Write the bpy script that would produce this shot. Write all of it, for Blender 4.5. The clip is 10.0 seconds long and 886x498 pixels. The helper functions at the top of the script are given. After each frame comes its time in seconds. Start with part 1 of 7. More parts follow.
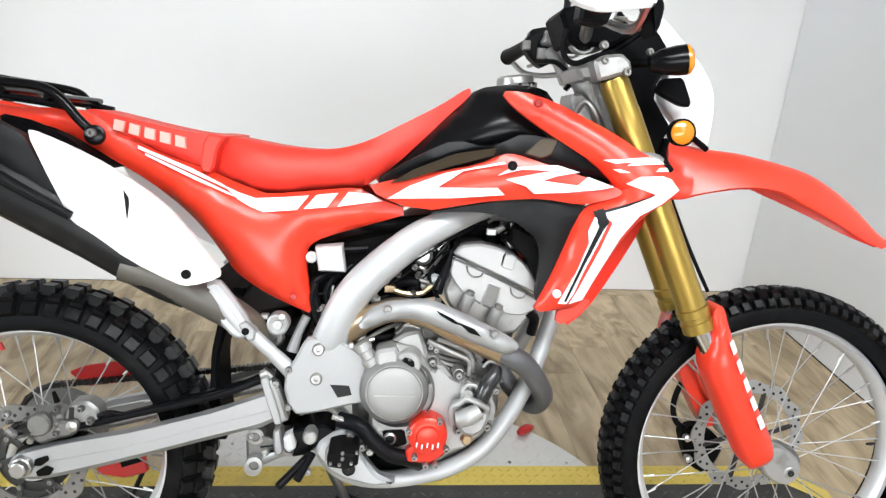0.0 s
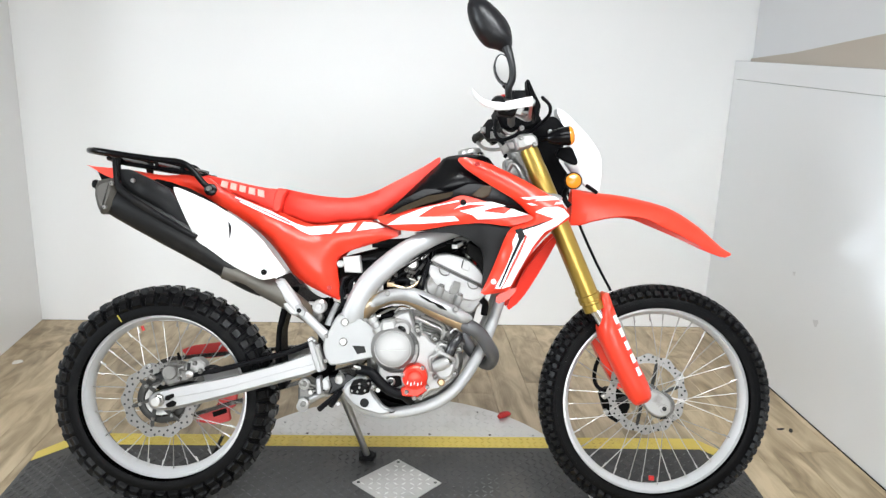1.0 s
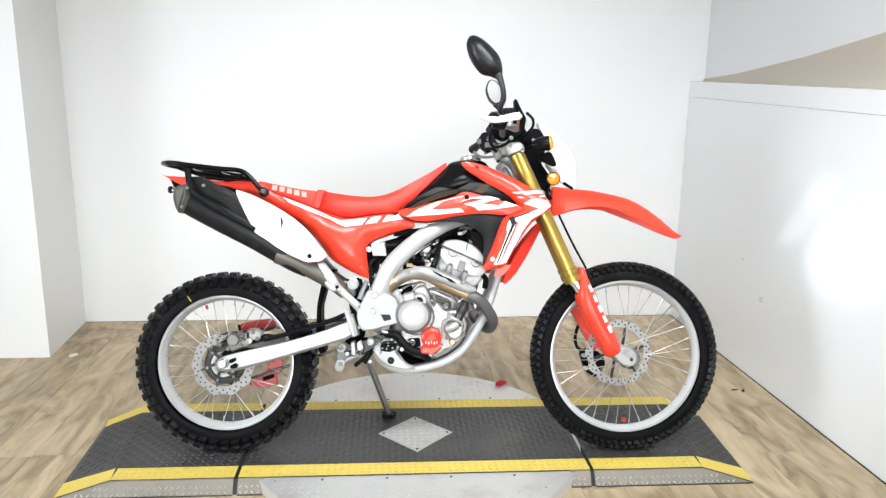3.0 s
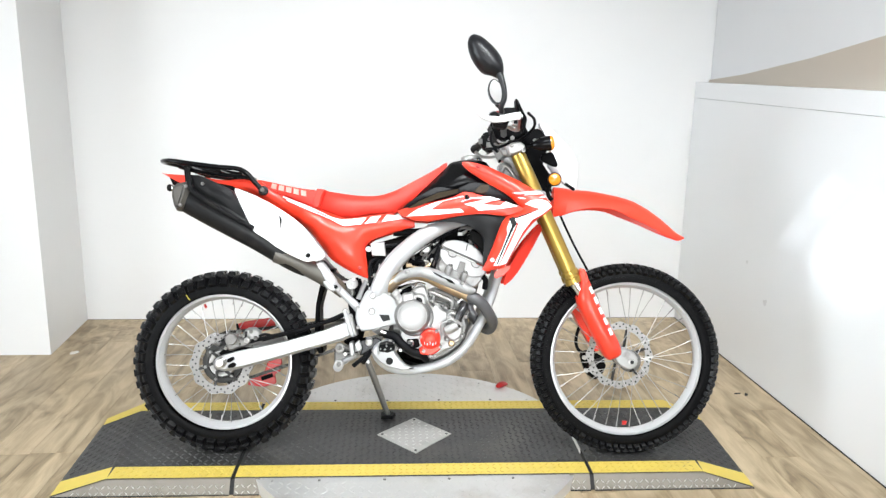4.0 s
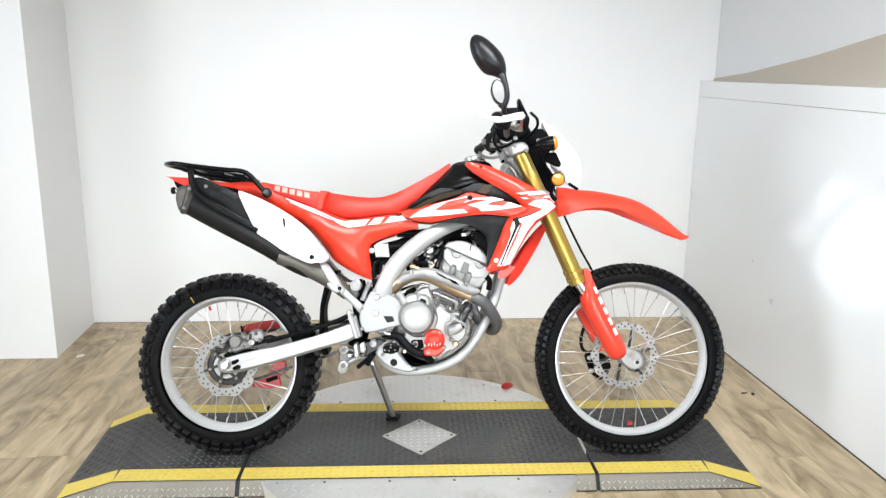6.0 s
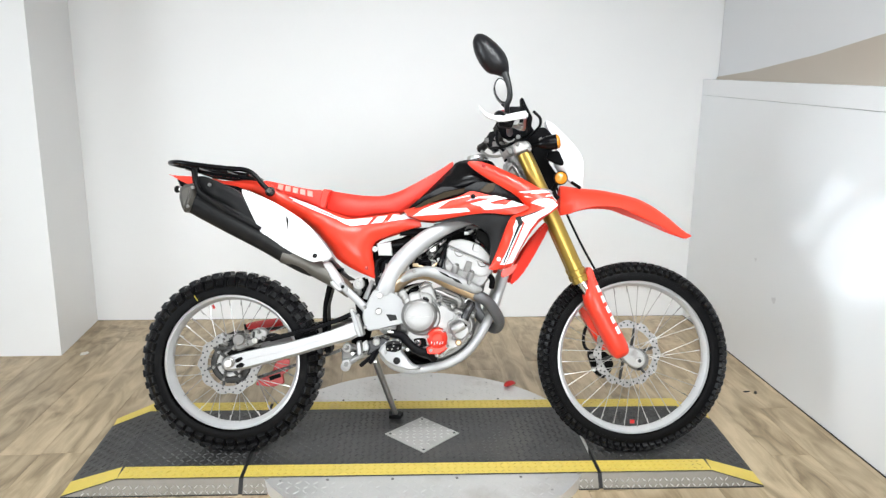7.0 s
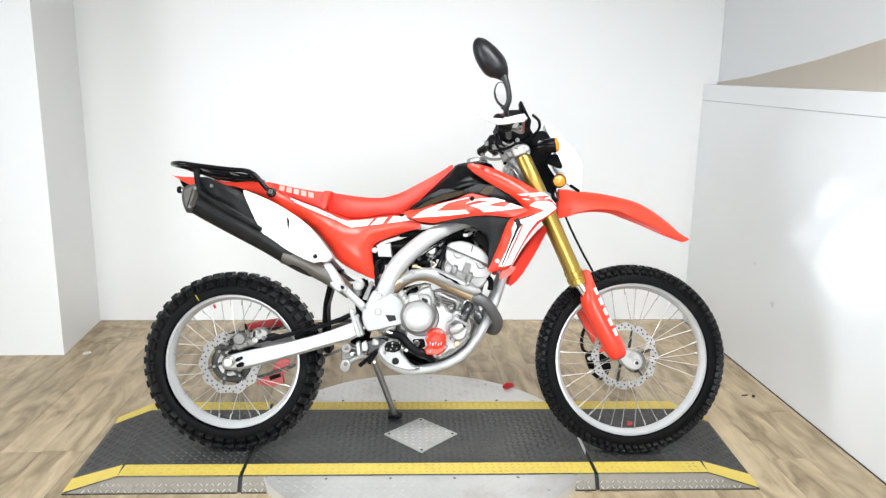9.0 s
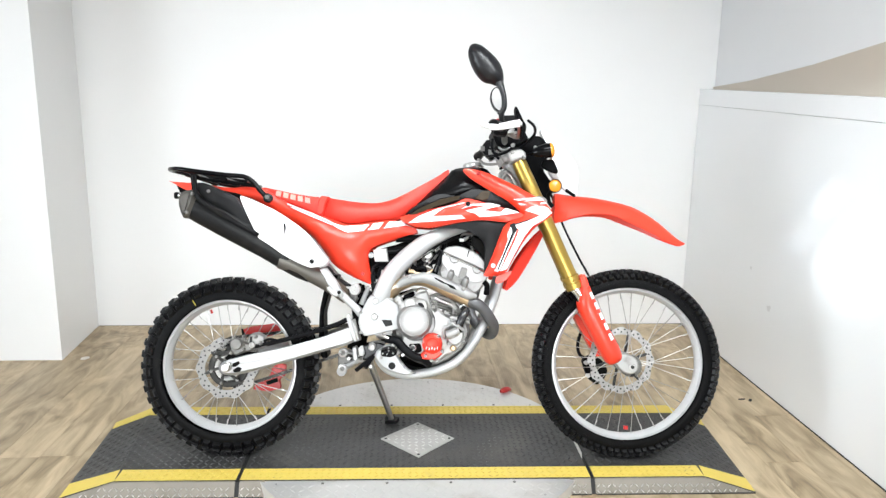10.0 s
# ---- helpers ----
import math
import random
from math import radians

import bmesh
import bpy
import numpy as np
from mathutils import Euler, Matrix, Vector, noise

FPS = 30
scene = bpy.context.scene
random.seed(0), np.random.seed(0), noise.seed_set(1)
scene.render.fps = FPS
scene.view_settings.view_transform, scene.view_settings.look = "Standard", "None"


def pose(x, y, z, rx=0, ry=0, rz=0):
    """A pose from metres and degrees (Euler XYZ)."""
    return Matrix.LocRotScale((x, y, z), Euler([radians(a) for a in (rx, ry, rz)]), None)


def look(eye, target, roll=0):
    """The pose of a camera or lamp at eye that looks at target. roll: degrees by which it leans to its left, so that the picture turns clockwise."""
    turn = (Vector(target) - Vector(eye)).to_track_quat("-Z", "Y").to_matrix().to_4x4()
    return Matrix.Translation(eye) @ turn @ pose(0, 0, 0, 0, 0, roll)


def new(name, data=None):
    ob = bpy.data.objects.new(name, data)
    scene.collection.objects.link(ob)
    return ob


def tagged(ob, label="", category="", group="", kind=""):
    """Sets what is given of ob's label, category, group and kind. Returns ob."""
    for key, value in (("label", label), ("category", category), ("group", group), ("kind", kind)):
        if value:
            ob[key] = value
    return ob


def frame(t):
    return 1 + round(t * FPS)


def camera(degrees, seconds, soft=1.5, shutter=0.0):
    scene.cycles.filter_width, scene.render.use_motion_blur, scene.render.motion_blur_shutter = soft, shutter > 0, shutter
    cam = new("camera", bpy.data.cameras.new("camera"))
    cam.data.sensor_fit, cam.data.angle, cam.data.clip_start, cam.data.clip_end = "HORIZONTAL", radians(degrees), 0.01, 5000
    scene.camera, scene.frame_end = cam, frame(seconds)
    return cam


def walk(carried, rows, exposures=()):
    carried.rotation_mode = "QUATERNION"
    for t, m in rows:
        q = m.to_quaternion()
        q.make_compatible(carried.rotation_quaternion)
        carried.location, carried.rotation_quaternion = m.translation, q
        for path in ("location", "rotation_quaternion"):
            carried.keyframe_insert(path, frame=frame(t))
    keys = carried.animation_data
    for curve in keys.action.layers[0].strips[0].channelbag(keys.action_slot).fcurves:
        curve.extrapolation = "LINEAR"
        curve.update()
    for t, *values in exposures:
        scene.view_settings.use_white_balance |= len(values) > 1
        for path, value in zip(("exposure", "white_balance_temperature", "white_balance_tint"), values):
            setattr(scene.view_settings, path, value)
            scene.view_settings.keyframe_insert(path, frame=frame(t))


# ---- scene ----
from mathutils.geometry import delaunay_2d_cdt

cam = camera(62.4, 10.0, soft=1.38)
PATH = [
    (0, (-0.133, -1.171, 1.285), (0.106, 0.683, 0.571), 4.05),
    (0.1, (-0.133, -1.271, 1.279), (0.112, 0.607, 0.634), 3.81),
    (0.2, (-0.128, -1.358, 1.288), (0.12, 0.531, 0.677), 2.61),
    (0.3, (-0.12, -1.453, 1.293), (0.137, 0.44, 0.7), 2.81),
    (0.4, (-0.13, -1.537, 1.301), (0.087, 0.358, 0.696), 2.01),
    (0.5, (-0.141, -1.596, 1.328), (0.118, 0.303, 0.755), 1.8),
    (0.6, (-0.11, -1.69, 1.338), (0.097, 0.229, 0.815), 1.11),
    (0.7, (-0.106, -1.76, 1.344), (0.113, 0.171, 0.871), 1.21),
    (0.8, (-0.089, -1.829, 1.349), (0.088, 0.104, 0.865), 1.41),
    (0.9, (-0.067, -1.894, 1.35), (0.066, 0.04, 0.855), 1.71),
    (1, (-0.056, -1.948, 1.354), (0.074, -0.016, 0.858), 2.0),
    (1.1, (-0.052, -2.003, 1.353), (0.086, -0.068, 0.871), 2.3),
    (1.2, (-0.044, -2.065, 1.355), (0.085, -0.124, 0.892), 2.1),
    (1.5, (-0.078, -2.215, 1.363), (0.073, -0.27, 0.925), 1.0),
    (1.7, (-0.131, -2.305, 1.362), (0.032, -0.355, 0.949), 1.2),
    (2, (-0.167, -2.413, 1.358), (-0.004, -0.459, 0.961), 1.2),
    (2.5, (-0.18, -2.474, 1.354), (-0.002, -0.53, 0.922), 0.8),
    (4, (-0.149, -2.454, 1.349), (0.007, -0.507, 0.917), 1.2),
    (4.5, (-0.143, -2.453, 1.347), (0.005, -0.504, 0.921), 1.1),
    (5, (-0.145, -2.45, 1.349), (-0.005, -0.502, 0.916), 0.7),
    (5.5, (-0.139, -2.451, 1.346), (0.002, -0.502, 0.919), 0.7),
    (7, (-0.141, -2.456, 1.351), (-0.009, -0.508, 0.916), 0.7),
    (7.5, (-0.141, -2.462, 1.347), (-0.005, -0.514, 0.914), 0.9),
    (8, (-0.134, -2.464, 1.352), (-0.007, -0.515, 0.923), 1.0),
    (8.5, (-0.132, -2.471, 1.349), (-0.011, -0.521, 0.918), 0.9),
    (9, (-0.128, -2.481, 1.346), (-0.005, -0.53, 0.923), 1.0),
    (9.5, (-0.124, -2.486, 1.35), (0.004, -0.534, 0.934), 1.2),
    (10, (-0.115, -2.49, 1.351), (0.008, -0.537, 0.939), 0.9),
]
EXPOSURES = [(0, -0.30), (0.5, -0.28), (1.0, -0.26), (1.5, -0.27), (2.0, -0.22), (2.7, -0.13), (3.8, -0.05), (5.7, -0.09), (6.8, -0.26), (8.0, -0.24), (9.0, -0.11), (10, -0.05)]
walk(cam, [(t, look(eye, target, roll)) for t, eye, target, roll in PATH], EXPOSURES)

# ---- light: assumed ceiling lamps, added front and side fills, added wall-patch spots ----
world = bpy.data.worlds.new("room_world")
scene.world = world
world.use_nodes = True
world.node_tree.nodes["Background"].inputs[0].default_value = (0.75, 0.85, 1.0, 1)
world.node_tree.nodes["Background"].inputs[1].default_value = 0.02


def area_lamp(name, eye, target, sx, sy, watts, colour, spread):
    data = bpy.data.lights.new(name, "AREA")
    data.shape, data.size, data.size_y, data.energy, data.color = "RECTANGLE", sx, sy, watts, colour
    data.spread = radians(spread)
    ob = new(name, data)
    ob.matrix_world = look(eye, target)
    return ob


COOL = (0.925, 0.97, 1.0)
# ceiling lamps out of view; second and third only brighten side return and front
area_lamp("unseen_ceiling_light", (0.45, -1.5, 2.9), (0.15, 1.0, 0.0), 2.6, 0.5, 47, COOL, 92)
area_lamp("unseen_ceiling_light", (1.15, -2.3, 2.8), (-1.9, 1.3, 0.8), 2.2, 0.8, 12, COOL, 70)
area_lamp("unseen_ceiling_light", (0.9, -4.2, 2.92), (0.6, -4.0, 0.0), 2.4, 0.5, 24, COOL, 160)
# fills added behind the eye and at the left; no window is built there
area_lamp("added_room_fill", (-0.3, -4.93, 0.95), (-0.1, 1.7, 0.05), 4.6, 1.5, 36, (0.93, 0.97, 1.0), 62)
area_lamp("added_room_fill", (-4.13, -1.6, 1.55), (1.6, -0.2, 0.9), 2.6, 1.6, 120, (0.86, 0.94, 1.0), 120)
# added spots build the side wall's bright patch; no lamp is known there
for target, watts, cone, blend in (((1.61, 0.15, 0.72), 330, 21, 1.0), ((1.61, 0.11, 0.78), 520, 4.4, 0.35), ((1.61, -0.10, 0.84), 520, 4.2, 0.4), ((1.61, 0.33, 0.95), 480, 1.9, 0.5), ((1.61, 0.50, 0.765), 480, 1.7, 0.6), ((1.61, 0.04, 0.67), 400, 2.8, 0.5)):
    spot = bpy.data.lights.new("added_wall_spot", "SPOT")
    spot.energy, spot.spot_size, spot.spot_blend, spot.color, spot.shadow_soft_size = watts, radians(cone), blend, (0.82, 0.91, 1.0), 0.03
    new("added_wall_spot", spot).matrix_world = look((-1.0, -3.2, 2.7), target)


# ---- materials ----
def material(name, base, rough=0.5, metal=0.0, grain=0.0, scale=30.0, bump=0.0, bump_scale=200.0, coat=0.0, vary=0.0, wear=None, rough_vary=0.0, spec=0.5):
    """A principled surface: colour with blotches at two scales, fine relief, optional wear colour, per-object variation."""
    m = bpy.data.materials.new(name)
    m.use_nodes = True
    t = m.node_tree
    b = t.nodes["Principled BSDF"]
    b.inputs["Base Color"].default_value = (*base, 1)
    b.inputs["Roughness"].default_value = rough
    b.inputs["Metallic"].default_value = metal
    b.inputs["Specular IOR Level"].default_value = spec
    b.inputs["Coat Weight"].default_value = coat
    b.inputs["Coat Roughness"].default_value = 0.08
    co = t.nodes.new("ShaderNodeTexCoord")

    def noise_tex(s, detail=4.0):
        n = t.nodes.new("ShaderNodeTexNoise")
        n.inputs["Scale"].default_value, n.inputs["Detail"].default_value = s, detail
        t.links.new(co.outputs["Object"], n.inputs["Vector"])
        return n

    def mix(fac, a, c):
        n = t.nodes.new("ShaderNodeMix")
        n.data_type = "RGBA"
        t.links.new(fac, n.inputs[0])
        for sock, val in ((n.inputs[6], a), (n.inputs[7], c)):
            if isinstance(val, tuple):
                sock.default_value = (*val, 1)
            else:
                t.links.new(val, sock)
        return n.outputs[2]

    colour = None
    if grain:
        n1, n2 = noise_tex(scale), noise_tex(scale * 7.3)
        dark = tuple(c * (1 - grain) for c in base)
        light = tuple(min(1, c * (1 + grain * 0.7)) for c in base)
        colour = mix(n1.outputs[0], dark, light)
        colour = mix(n2.outputs[0], colour, tuple(c * (1 - grain * 0.5) for c in base))
    if wear:
        ramp = t.nodes.new("ShaderNodeMapRange")
        ramp.inputs[1].default_value, ramp.inputs[2].default_value = 0.56, 0.72
        t.links.new(noise_tex(scale * 0.6, 8).outputs[0], ramp.inputs[0])
        colour = mix(ramp.outputs[0], colour or base, wear)
    if vary:
        info = t.nodes.new("ShaderNodeObjectInfo")
        h = t.nodes.new("ShaderNodeHueSaturation")
        r = t.nodes.new("ShaderNodeMapRange")
        r.inputs[3].default_value, r.inputs[4].default_value = 1 - vary, 1 + vary
        t.links.new(info.outputs["Random"], r.inputs[0])
        t.links.new(r.outputs[0], h.inputs["Value"])
        if colour:
            t.links.new(colour, h.inputs["Color"])
        else:
            h.inputs["Color"].default_value = (*base, 1)
        colour = h.outputs[0]
    if colour:
        t.links.new(colour, b.inputs["Base Color"])
    if rough_vary:
        r = t.nodes.new("ShaderNodeMapRange")
        r.inputs[3].default_value, r.inputs[4].default_value = max(0.02, rough - rough_vary), rough + rough_vary
        t.links.new(noise_tex(scale * 0.8).outputs[0], r.inputs[0])
        t.links.new(r.outputs[0], b.inputs["Roughness"])
    if bump:
        n = noise_tex(bump_scale)
        bp = t.nodes.new("ShaderNodeBump")
        bp.inputs["Strength"].default_value, bp.inputs["Distance"].default_value = bump, 0.002
        t.links.new(n.outputs[0], bp.inputs["Height"])
        t.links.new(bp.outputs[0], b.inputs["Normal"])
    return m


RED = material("red_plastic", (0.80, 0.045, 0.020), 0.32, coat=0.18, grain=0.05, scale=6, bump=0.04, bump_scale=90, rough_vary=0.06, spec=0.42)
RED_SATIN = material("satin_red_plastic", (0.78, 0.032, 0.015), 0.5, grain=0.06, scale=8, bump=0.05, bump_scale=120, spec=0.15)
SEAT_RED = material("red_vinyl", (0.77, 0.042, 0.026), 0.48, grain=0.06, scale=14, bump=0.35, bump_scale=420, spec=0.42)
# dark red, lowered so the shade on the chain guard sits in the colour
DARK_RED = material("darkened_red_anodised", (0.46, 0.012, 0.010), 0.38, coat=0.1, grain=0.1, scale=20)
COVER_RED = material("red_anodised_aluminium", (0.78, 0.04, 0.02), 0.3, 0.35, grain=0.08, scale=30)
WHITE = material("white_plastic", (0.83, 0.83, 0.82), 0.35, grain=0.03, scale=9, bump=0.05, bump_scale=120, wear=(0.74, 0.74, 0.72))
DECAL = material("white_vinyl_decal", (0.84, 0.84, 0.83), 0.35, grain=0.03, scale=12)
VISOR = material("pale_visor_plastic", (0.74, 0.75, 0.77), 0.22, grain=0.03, scale=9, spec=0.5)
FADED = material("faded_white_print", (0.78, 0.36, 0.31), 0.5, grain=0.15, scale=60)
DECAL_DARK = material("black_vinyl_decal", (0.006, 0.006, 0.0065), 0.4, grain=0.1, scale=30, spec=0.15)
BLACK = material("black_plastic", (0.0045, 0.0045, 0.005), 0.45, grain=0.2, scale=25, bump=0.25, bump_scale=500, wear=(0.007, 0.0068, 0.0068), spec=0.02)
TANK_BLACK = material("black_tank_paint", (0.0045, 0.0045, 0.005), 0.26, grain=0.15, scale=10, bump=0.05, bump_scale=120, spec=0.22)
GUARD_BLACK = material("scuffed_black_guard", (0.0075, 0.0075, 0.008), 0.4, grain=0.3, scale=22, bump=0.2, bump_scale=400, wear=(0.017, 0.016, 0.0155), spec=0.16)
GLOSS_BLACK = material("black_gloss_plastic", (0.003, 0.003, 0.0035), 0.2, grain=0.1, scale=12, bump=0.04, bump_scale=90, spec=0.2)
MATT_BLACK = material("matt_black_paint", (0.007, 0.007, 0.0075), 0.5, grain=0.2, scale=30, bump=0.2, bump_scale=300, wear=(0.012, 0.011, 0.010), spec=0.08)
RUBBER = material("tyre_rubber", (0.0042, 0.0042, 0.0046), 0.44, grain=0.35, scale=30, bump=0.35, bump_scale=350, wear=(0.008, 0.0078, 0.0075), spec=0.07)
# worn tread blocks, lightened so that their highlights sit in the colour
RUBBER_LIGHTENED = material("worn_highlit_tread_rubber", (0.0055, 0.0055, 0.006), 0.3, grain=0.5, scale=34, bump=0.4, bump_scale=300, wear=(0.021, 0.0206, 0.02), spec=0.16)
HOSE = material("black_rubber_hose", (0.005, 0.005, 0.006), 0.4, grain=0.2, scale=30, spec=0.1)
ALLOY = material("satin_rim_alloy", (0.62, 0.62, 0.622), 0.34, 0.34, grain=0.06, scale=25, bump=0.06, bump_scale=220, rough_vary=0.08)
DISC = material("brake_disc_steel", (0.21, 0.204, 0.196), 0.36, 0.6, grain=0.25, scale=40, wear=(0.22, 0.205, 0.185))
# front disc's steel, lightened to offset the shade on its far side
DISC_BRIGHT = material("lightened_disc_steel", (0.37, 0.362, 0.35), 0.36, 0.5, grain=0.2, scale=40, wear=(0.36, 0.345, 0.325))
CAST = material("cast_aluminium", (0.40, 0.395, 0.385), 0.36, 0.66, grain=0.18, scale=35, bump=0.4, bump_scale=600, wear=(0.20, 0.19, 0.175), rough_vary=0.1)
HUB_DARK = material("dark_hub_tone", (0.035, 0.034, 0.032), 0.5, 0.4, grain=0.35, scale=50, wear=(0.09, 0.085, 0.08))
GRIMY = material("grimy_cast_aluminium", (0.20, 0.195, 0.185), 0.42, 0.7, grain=0.3, scale=45, bump=0.4, bump_scale=500, wear=(0.08, 0.075, 0.068))
COVER = material("pale_cast_cover", (0.40, 0.395, 0.387), 0.40, 0.45, grain=0.14, scale=25, bump=0.25, bump_scale=500, wear=(0.32, 0.305, 0.28))
POLISHED = material("polished_aluminium", (0.30, 0.296, 0.29), 0.40, 0.7, grain=0.08, scale=20, bump=0.05, bump_scale=300, rough_vary=0.08)
RUBBER_GLOSS = material("oiled_rubber_hose", (0.02, 0.02, 0.022), 0.24, grain=0.1, scale=30, spec=0.6)
FRAME = material("silver_frame_paint", (0.455, 0.46, 0.464), 0.44, 0.38, grain=0.05, scale=14, bump=0.1, bump_scale=260, wear=(0.50, 0.495, 0.49))
PLATE = material("grey_plate_paint", (0.365, 0.367, 0.365), 0.45, 0.42, grain=0.08, scale=20, bump=0.12, bump_scale=300, wear=(0.42, 0.415, 0.40))
SWING = material("brushed_aluminium", (0.37, 0.37, 0.372), 0.40, 0.6, grain=0.09, scale=18, bump=0.1, bump_scale=300)
BOLT = material("dull_bolt_steel", (0.32, 0.315, 0.305), 0.45, 0.8, grain=0.3, scale=60, wear=(0.13, 0.12, 0.11))
STEEL = material("brushed_steel", (0.45, 0.442, 0.428), 0.32, 0.9, grain=0.12, scale=45, bump=0.15, bump_scale=400)
CHROME = material("chrome", (0.75, 0.75, 0.76), 0.12, 1.0, grain=0.05, scale=30)
SPOKE = material("steel_spoke", (0.40, 0.395, 0.385), 0.42, 0.7, grain=0.15, scale=30, vary=0.45)
GOLD = material("gold_anodised_fork", (0.42, 0.285, 0.065), 0.31, 0.75, grain=0.1, scale=16, bump=0.06, bump_scale=200)
HEAT = material("heat_tinted_steel", (0.45, 0.33, 0.20), 0.33, 0.85, grain=0.25, scale=22, wear=(0.35, 0.31, 0.27))
GREY_PIPE = material("grey_header_pipe", (0.125, 0.125, 0.13), 0.42, 0.5, grain=0.2, scale=30, bump=0.15, bump_scale=300, wear=(0.09, 0.085, 0.08))
MUFFLER = material("dark_muffler_shell", (0.0095, 0.0095, 0.010), 0.36, grain=0.35, scale=18, bump=0.2, bump_scale=350, wear=(0.021, 0.0195, 0.018), spec=0.2)
CHAIN = material("oily_chain_steel", (0.045, 0.042, 0.038), 0.35, 0.7, grain=0.5, scale=70, wear=(0.16, 0.15, 0.14))
# near-black for dark parts; shade in gaps between parts is in this colour
DARK = material("dark_parts_and_gaps", (0.004, 0.0038, 0.0036), 0.6, grain=0.4, scale=40, bump=0.3, bump_scale=300, spec=0.06)
TANK_SIDE = material("reflection_bronze_tone", (0.085, 0.066, 0.047), 0.22, 0.6, grain=0.1, scale=10)
GREY_PLASTIC = material("grey_plastic", (0.50, 0.50, 0.495), 0.45, grain=0.08, scale=40)
AMBER = material("amber_lens", (0.70, 0.235, 0.010), 0.15, coat=0.4, grain=0.2, scale=60)
MIRROR = material("mirror_glass", (0.9, 0.9, 0.9), 0.02, 1.0)
END_CAP = material("dull_brown_steel", (0.10, 0.093, 0.083), 0.42, 0.35, grain=0.35, scale=14, bump=0.2, bump_scale=300, wear=(0.17, 0.155, 0.135))
HEATED = material("heat_browned_pipe", (0.135, 0.125, 0.112), 0.45, 0.5, grain=0.35, scale=9, bump=0.15, bump_scale=300, wear=(0.22, 0.18, 0.13))
MIRROR_SHELL = material("mirror_shell", (0.010, 0.010, 0.0115), 0.35, grain=0.2, scale=30, bump=0.1, bump_scale=300, spec=0.35)
YELLOW = material("yellow_safety_paint", (0.72, 0.55, 0.11), 0.55, grain=0.14, scale=12, wear=(0.58, 0.44, 0.12), bump=0.3, bump_scale=300)
YELLOW_WORN = material("worn_yellow_tread", (0.66, 0.48, 0.08), 0.45, grain=0.3, scale=14, wear=(0.34, 0.25, 0.07))
DECK = material("black_tread_plate", (0.044, 0.043, 0.042), 0.40, 0.1, grain=0.3, scale=7, bump=0.2, bump_scale=300, wear=(0.068, 0.064, 0.058), rough_vary=0.14, spec=0.35)
# raised tread: paint worn lighter, with its glints put into the colour as well
TREAD = material("worn_black_tread", (0.062, 0.061, 0.062), 0.42, 0.2, grain=0.4, scale=9, wear=(0.12, 0.118, 0.115))
YELLOW_MARK = material("yellow_chalk", (0.50, 0.40, 0.05), 0.8, grain=0.2)
BRIGHT = material("bright_tread_plate", (0.68, 0.67, 0.65), 0.38, 0.5, grain=0.1, scale=10, wear=(0.56, 0.54, 0.51), rough_vary=0.12)
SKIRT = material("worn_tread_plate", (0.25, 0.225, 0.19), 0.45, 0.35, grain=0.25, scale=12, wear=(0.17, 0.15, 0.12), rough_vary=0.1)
CENTRE = material("dull_tread_plate", (0.47, 0.46, 0.44), 0.4, 0.5, grain=0.15, scale=14, wear=(0.36, 0.35, 0.33), rough_vary=0.1)
# skirt lozenges made lighter than their plate; the glints are in the colour
TREAD_BRIGHT = material("glint_bright_lozenge", (0.66, 0.64, 0.60), 0.3, 0.35, grain=0.1, scale=20)
GAP = material("dark_gap", (0.012, 0.012, 0.012), 0.8, grain=0.1)
WALL = material("white_wall_paint", (0.765, 0.763, 0.757), 0.45, grain=0.03, scale=1.2, bump=0.06, bump_scale=140, wear=(0.735, 0.733, 0.727))
SIDE_WALL = material("white_gloss_panel", (0.82, 0.83, 0.84), 0.22, grain=0.02, scale=1.0, bump=0.03, bump_scale=30)
TAN = material("tan_shade_sheet", (0.50, 0.44, 0.37), 0.6, grain=0.05, scale=3)
GREY_WALL = material("pale_grey_wall_paint", (0.73, 0.735, 0.745), 0.55, grain=0.03, scale=2)
CEILING = material("ceiling_paint", (0.45, 0.45, 0.45), 0.7, grain=0.03, scale=2, bump=0.1, bump_scale=60)
SMUDGE = material("grey_smudge", (0.60, 0.60, 0.61), 0.5, grain=0.1, scale=60)
CHIP = material("pale_chip", (0.74, 0.71, 0.66), 0.7, grain=0.2, scale=60)


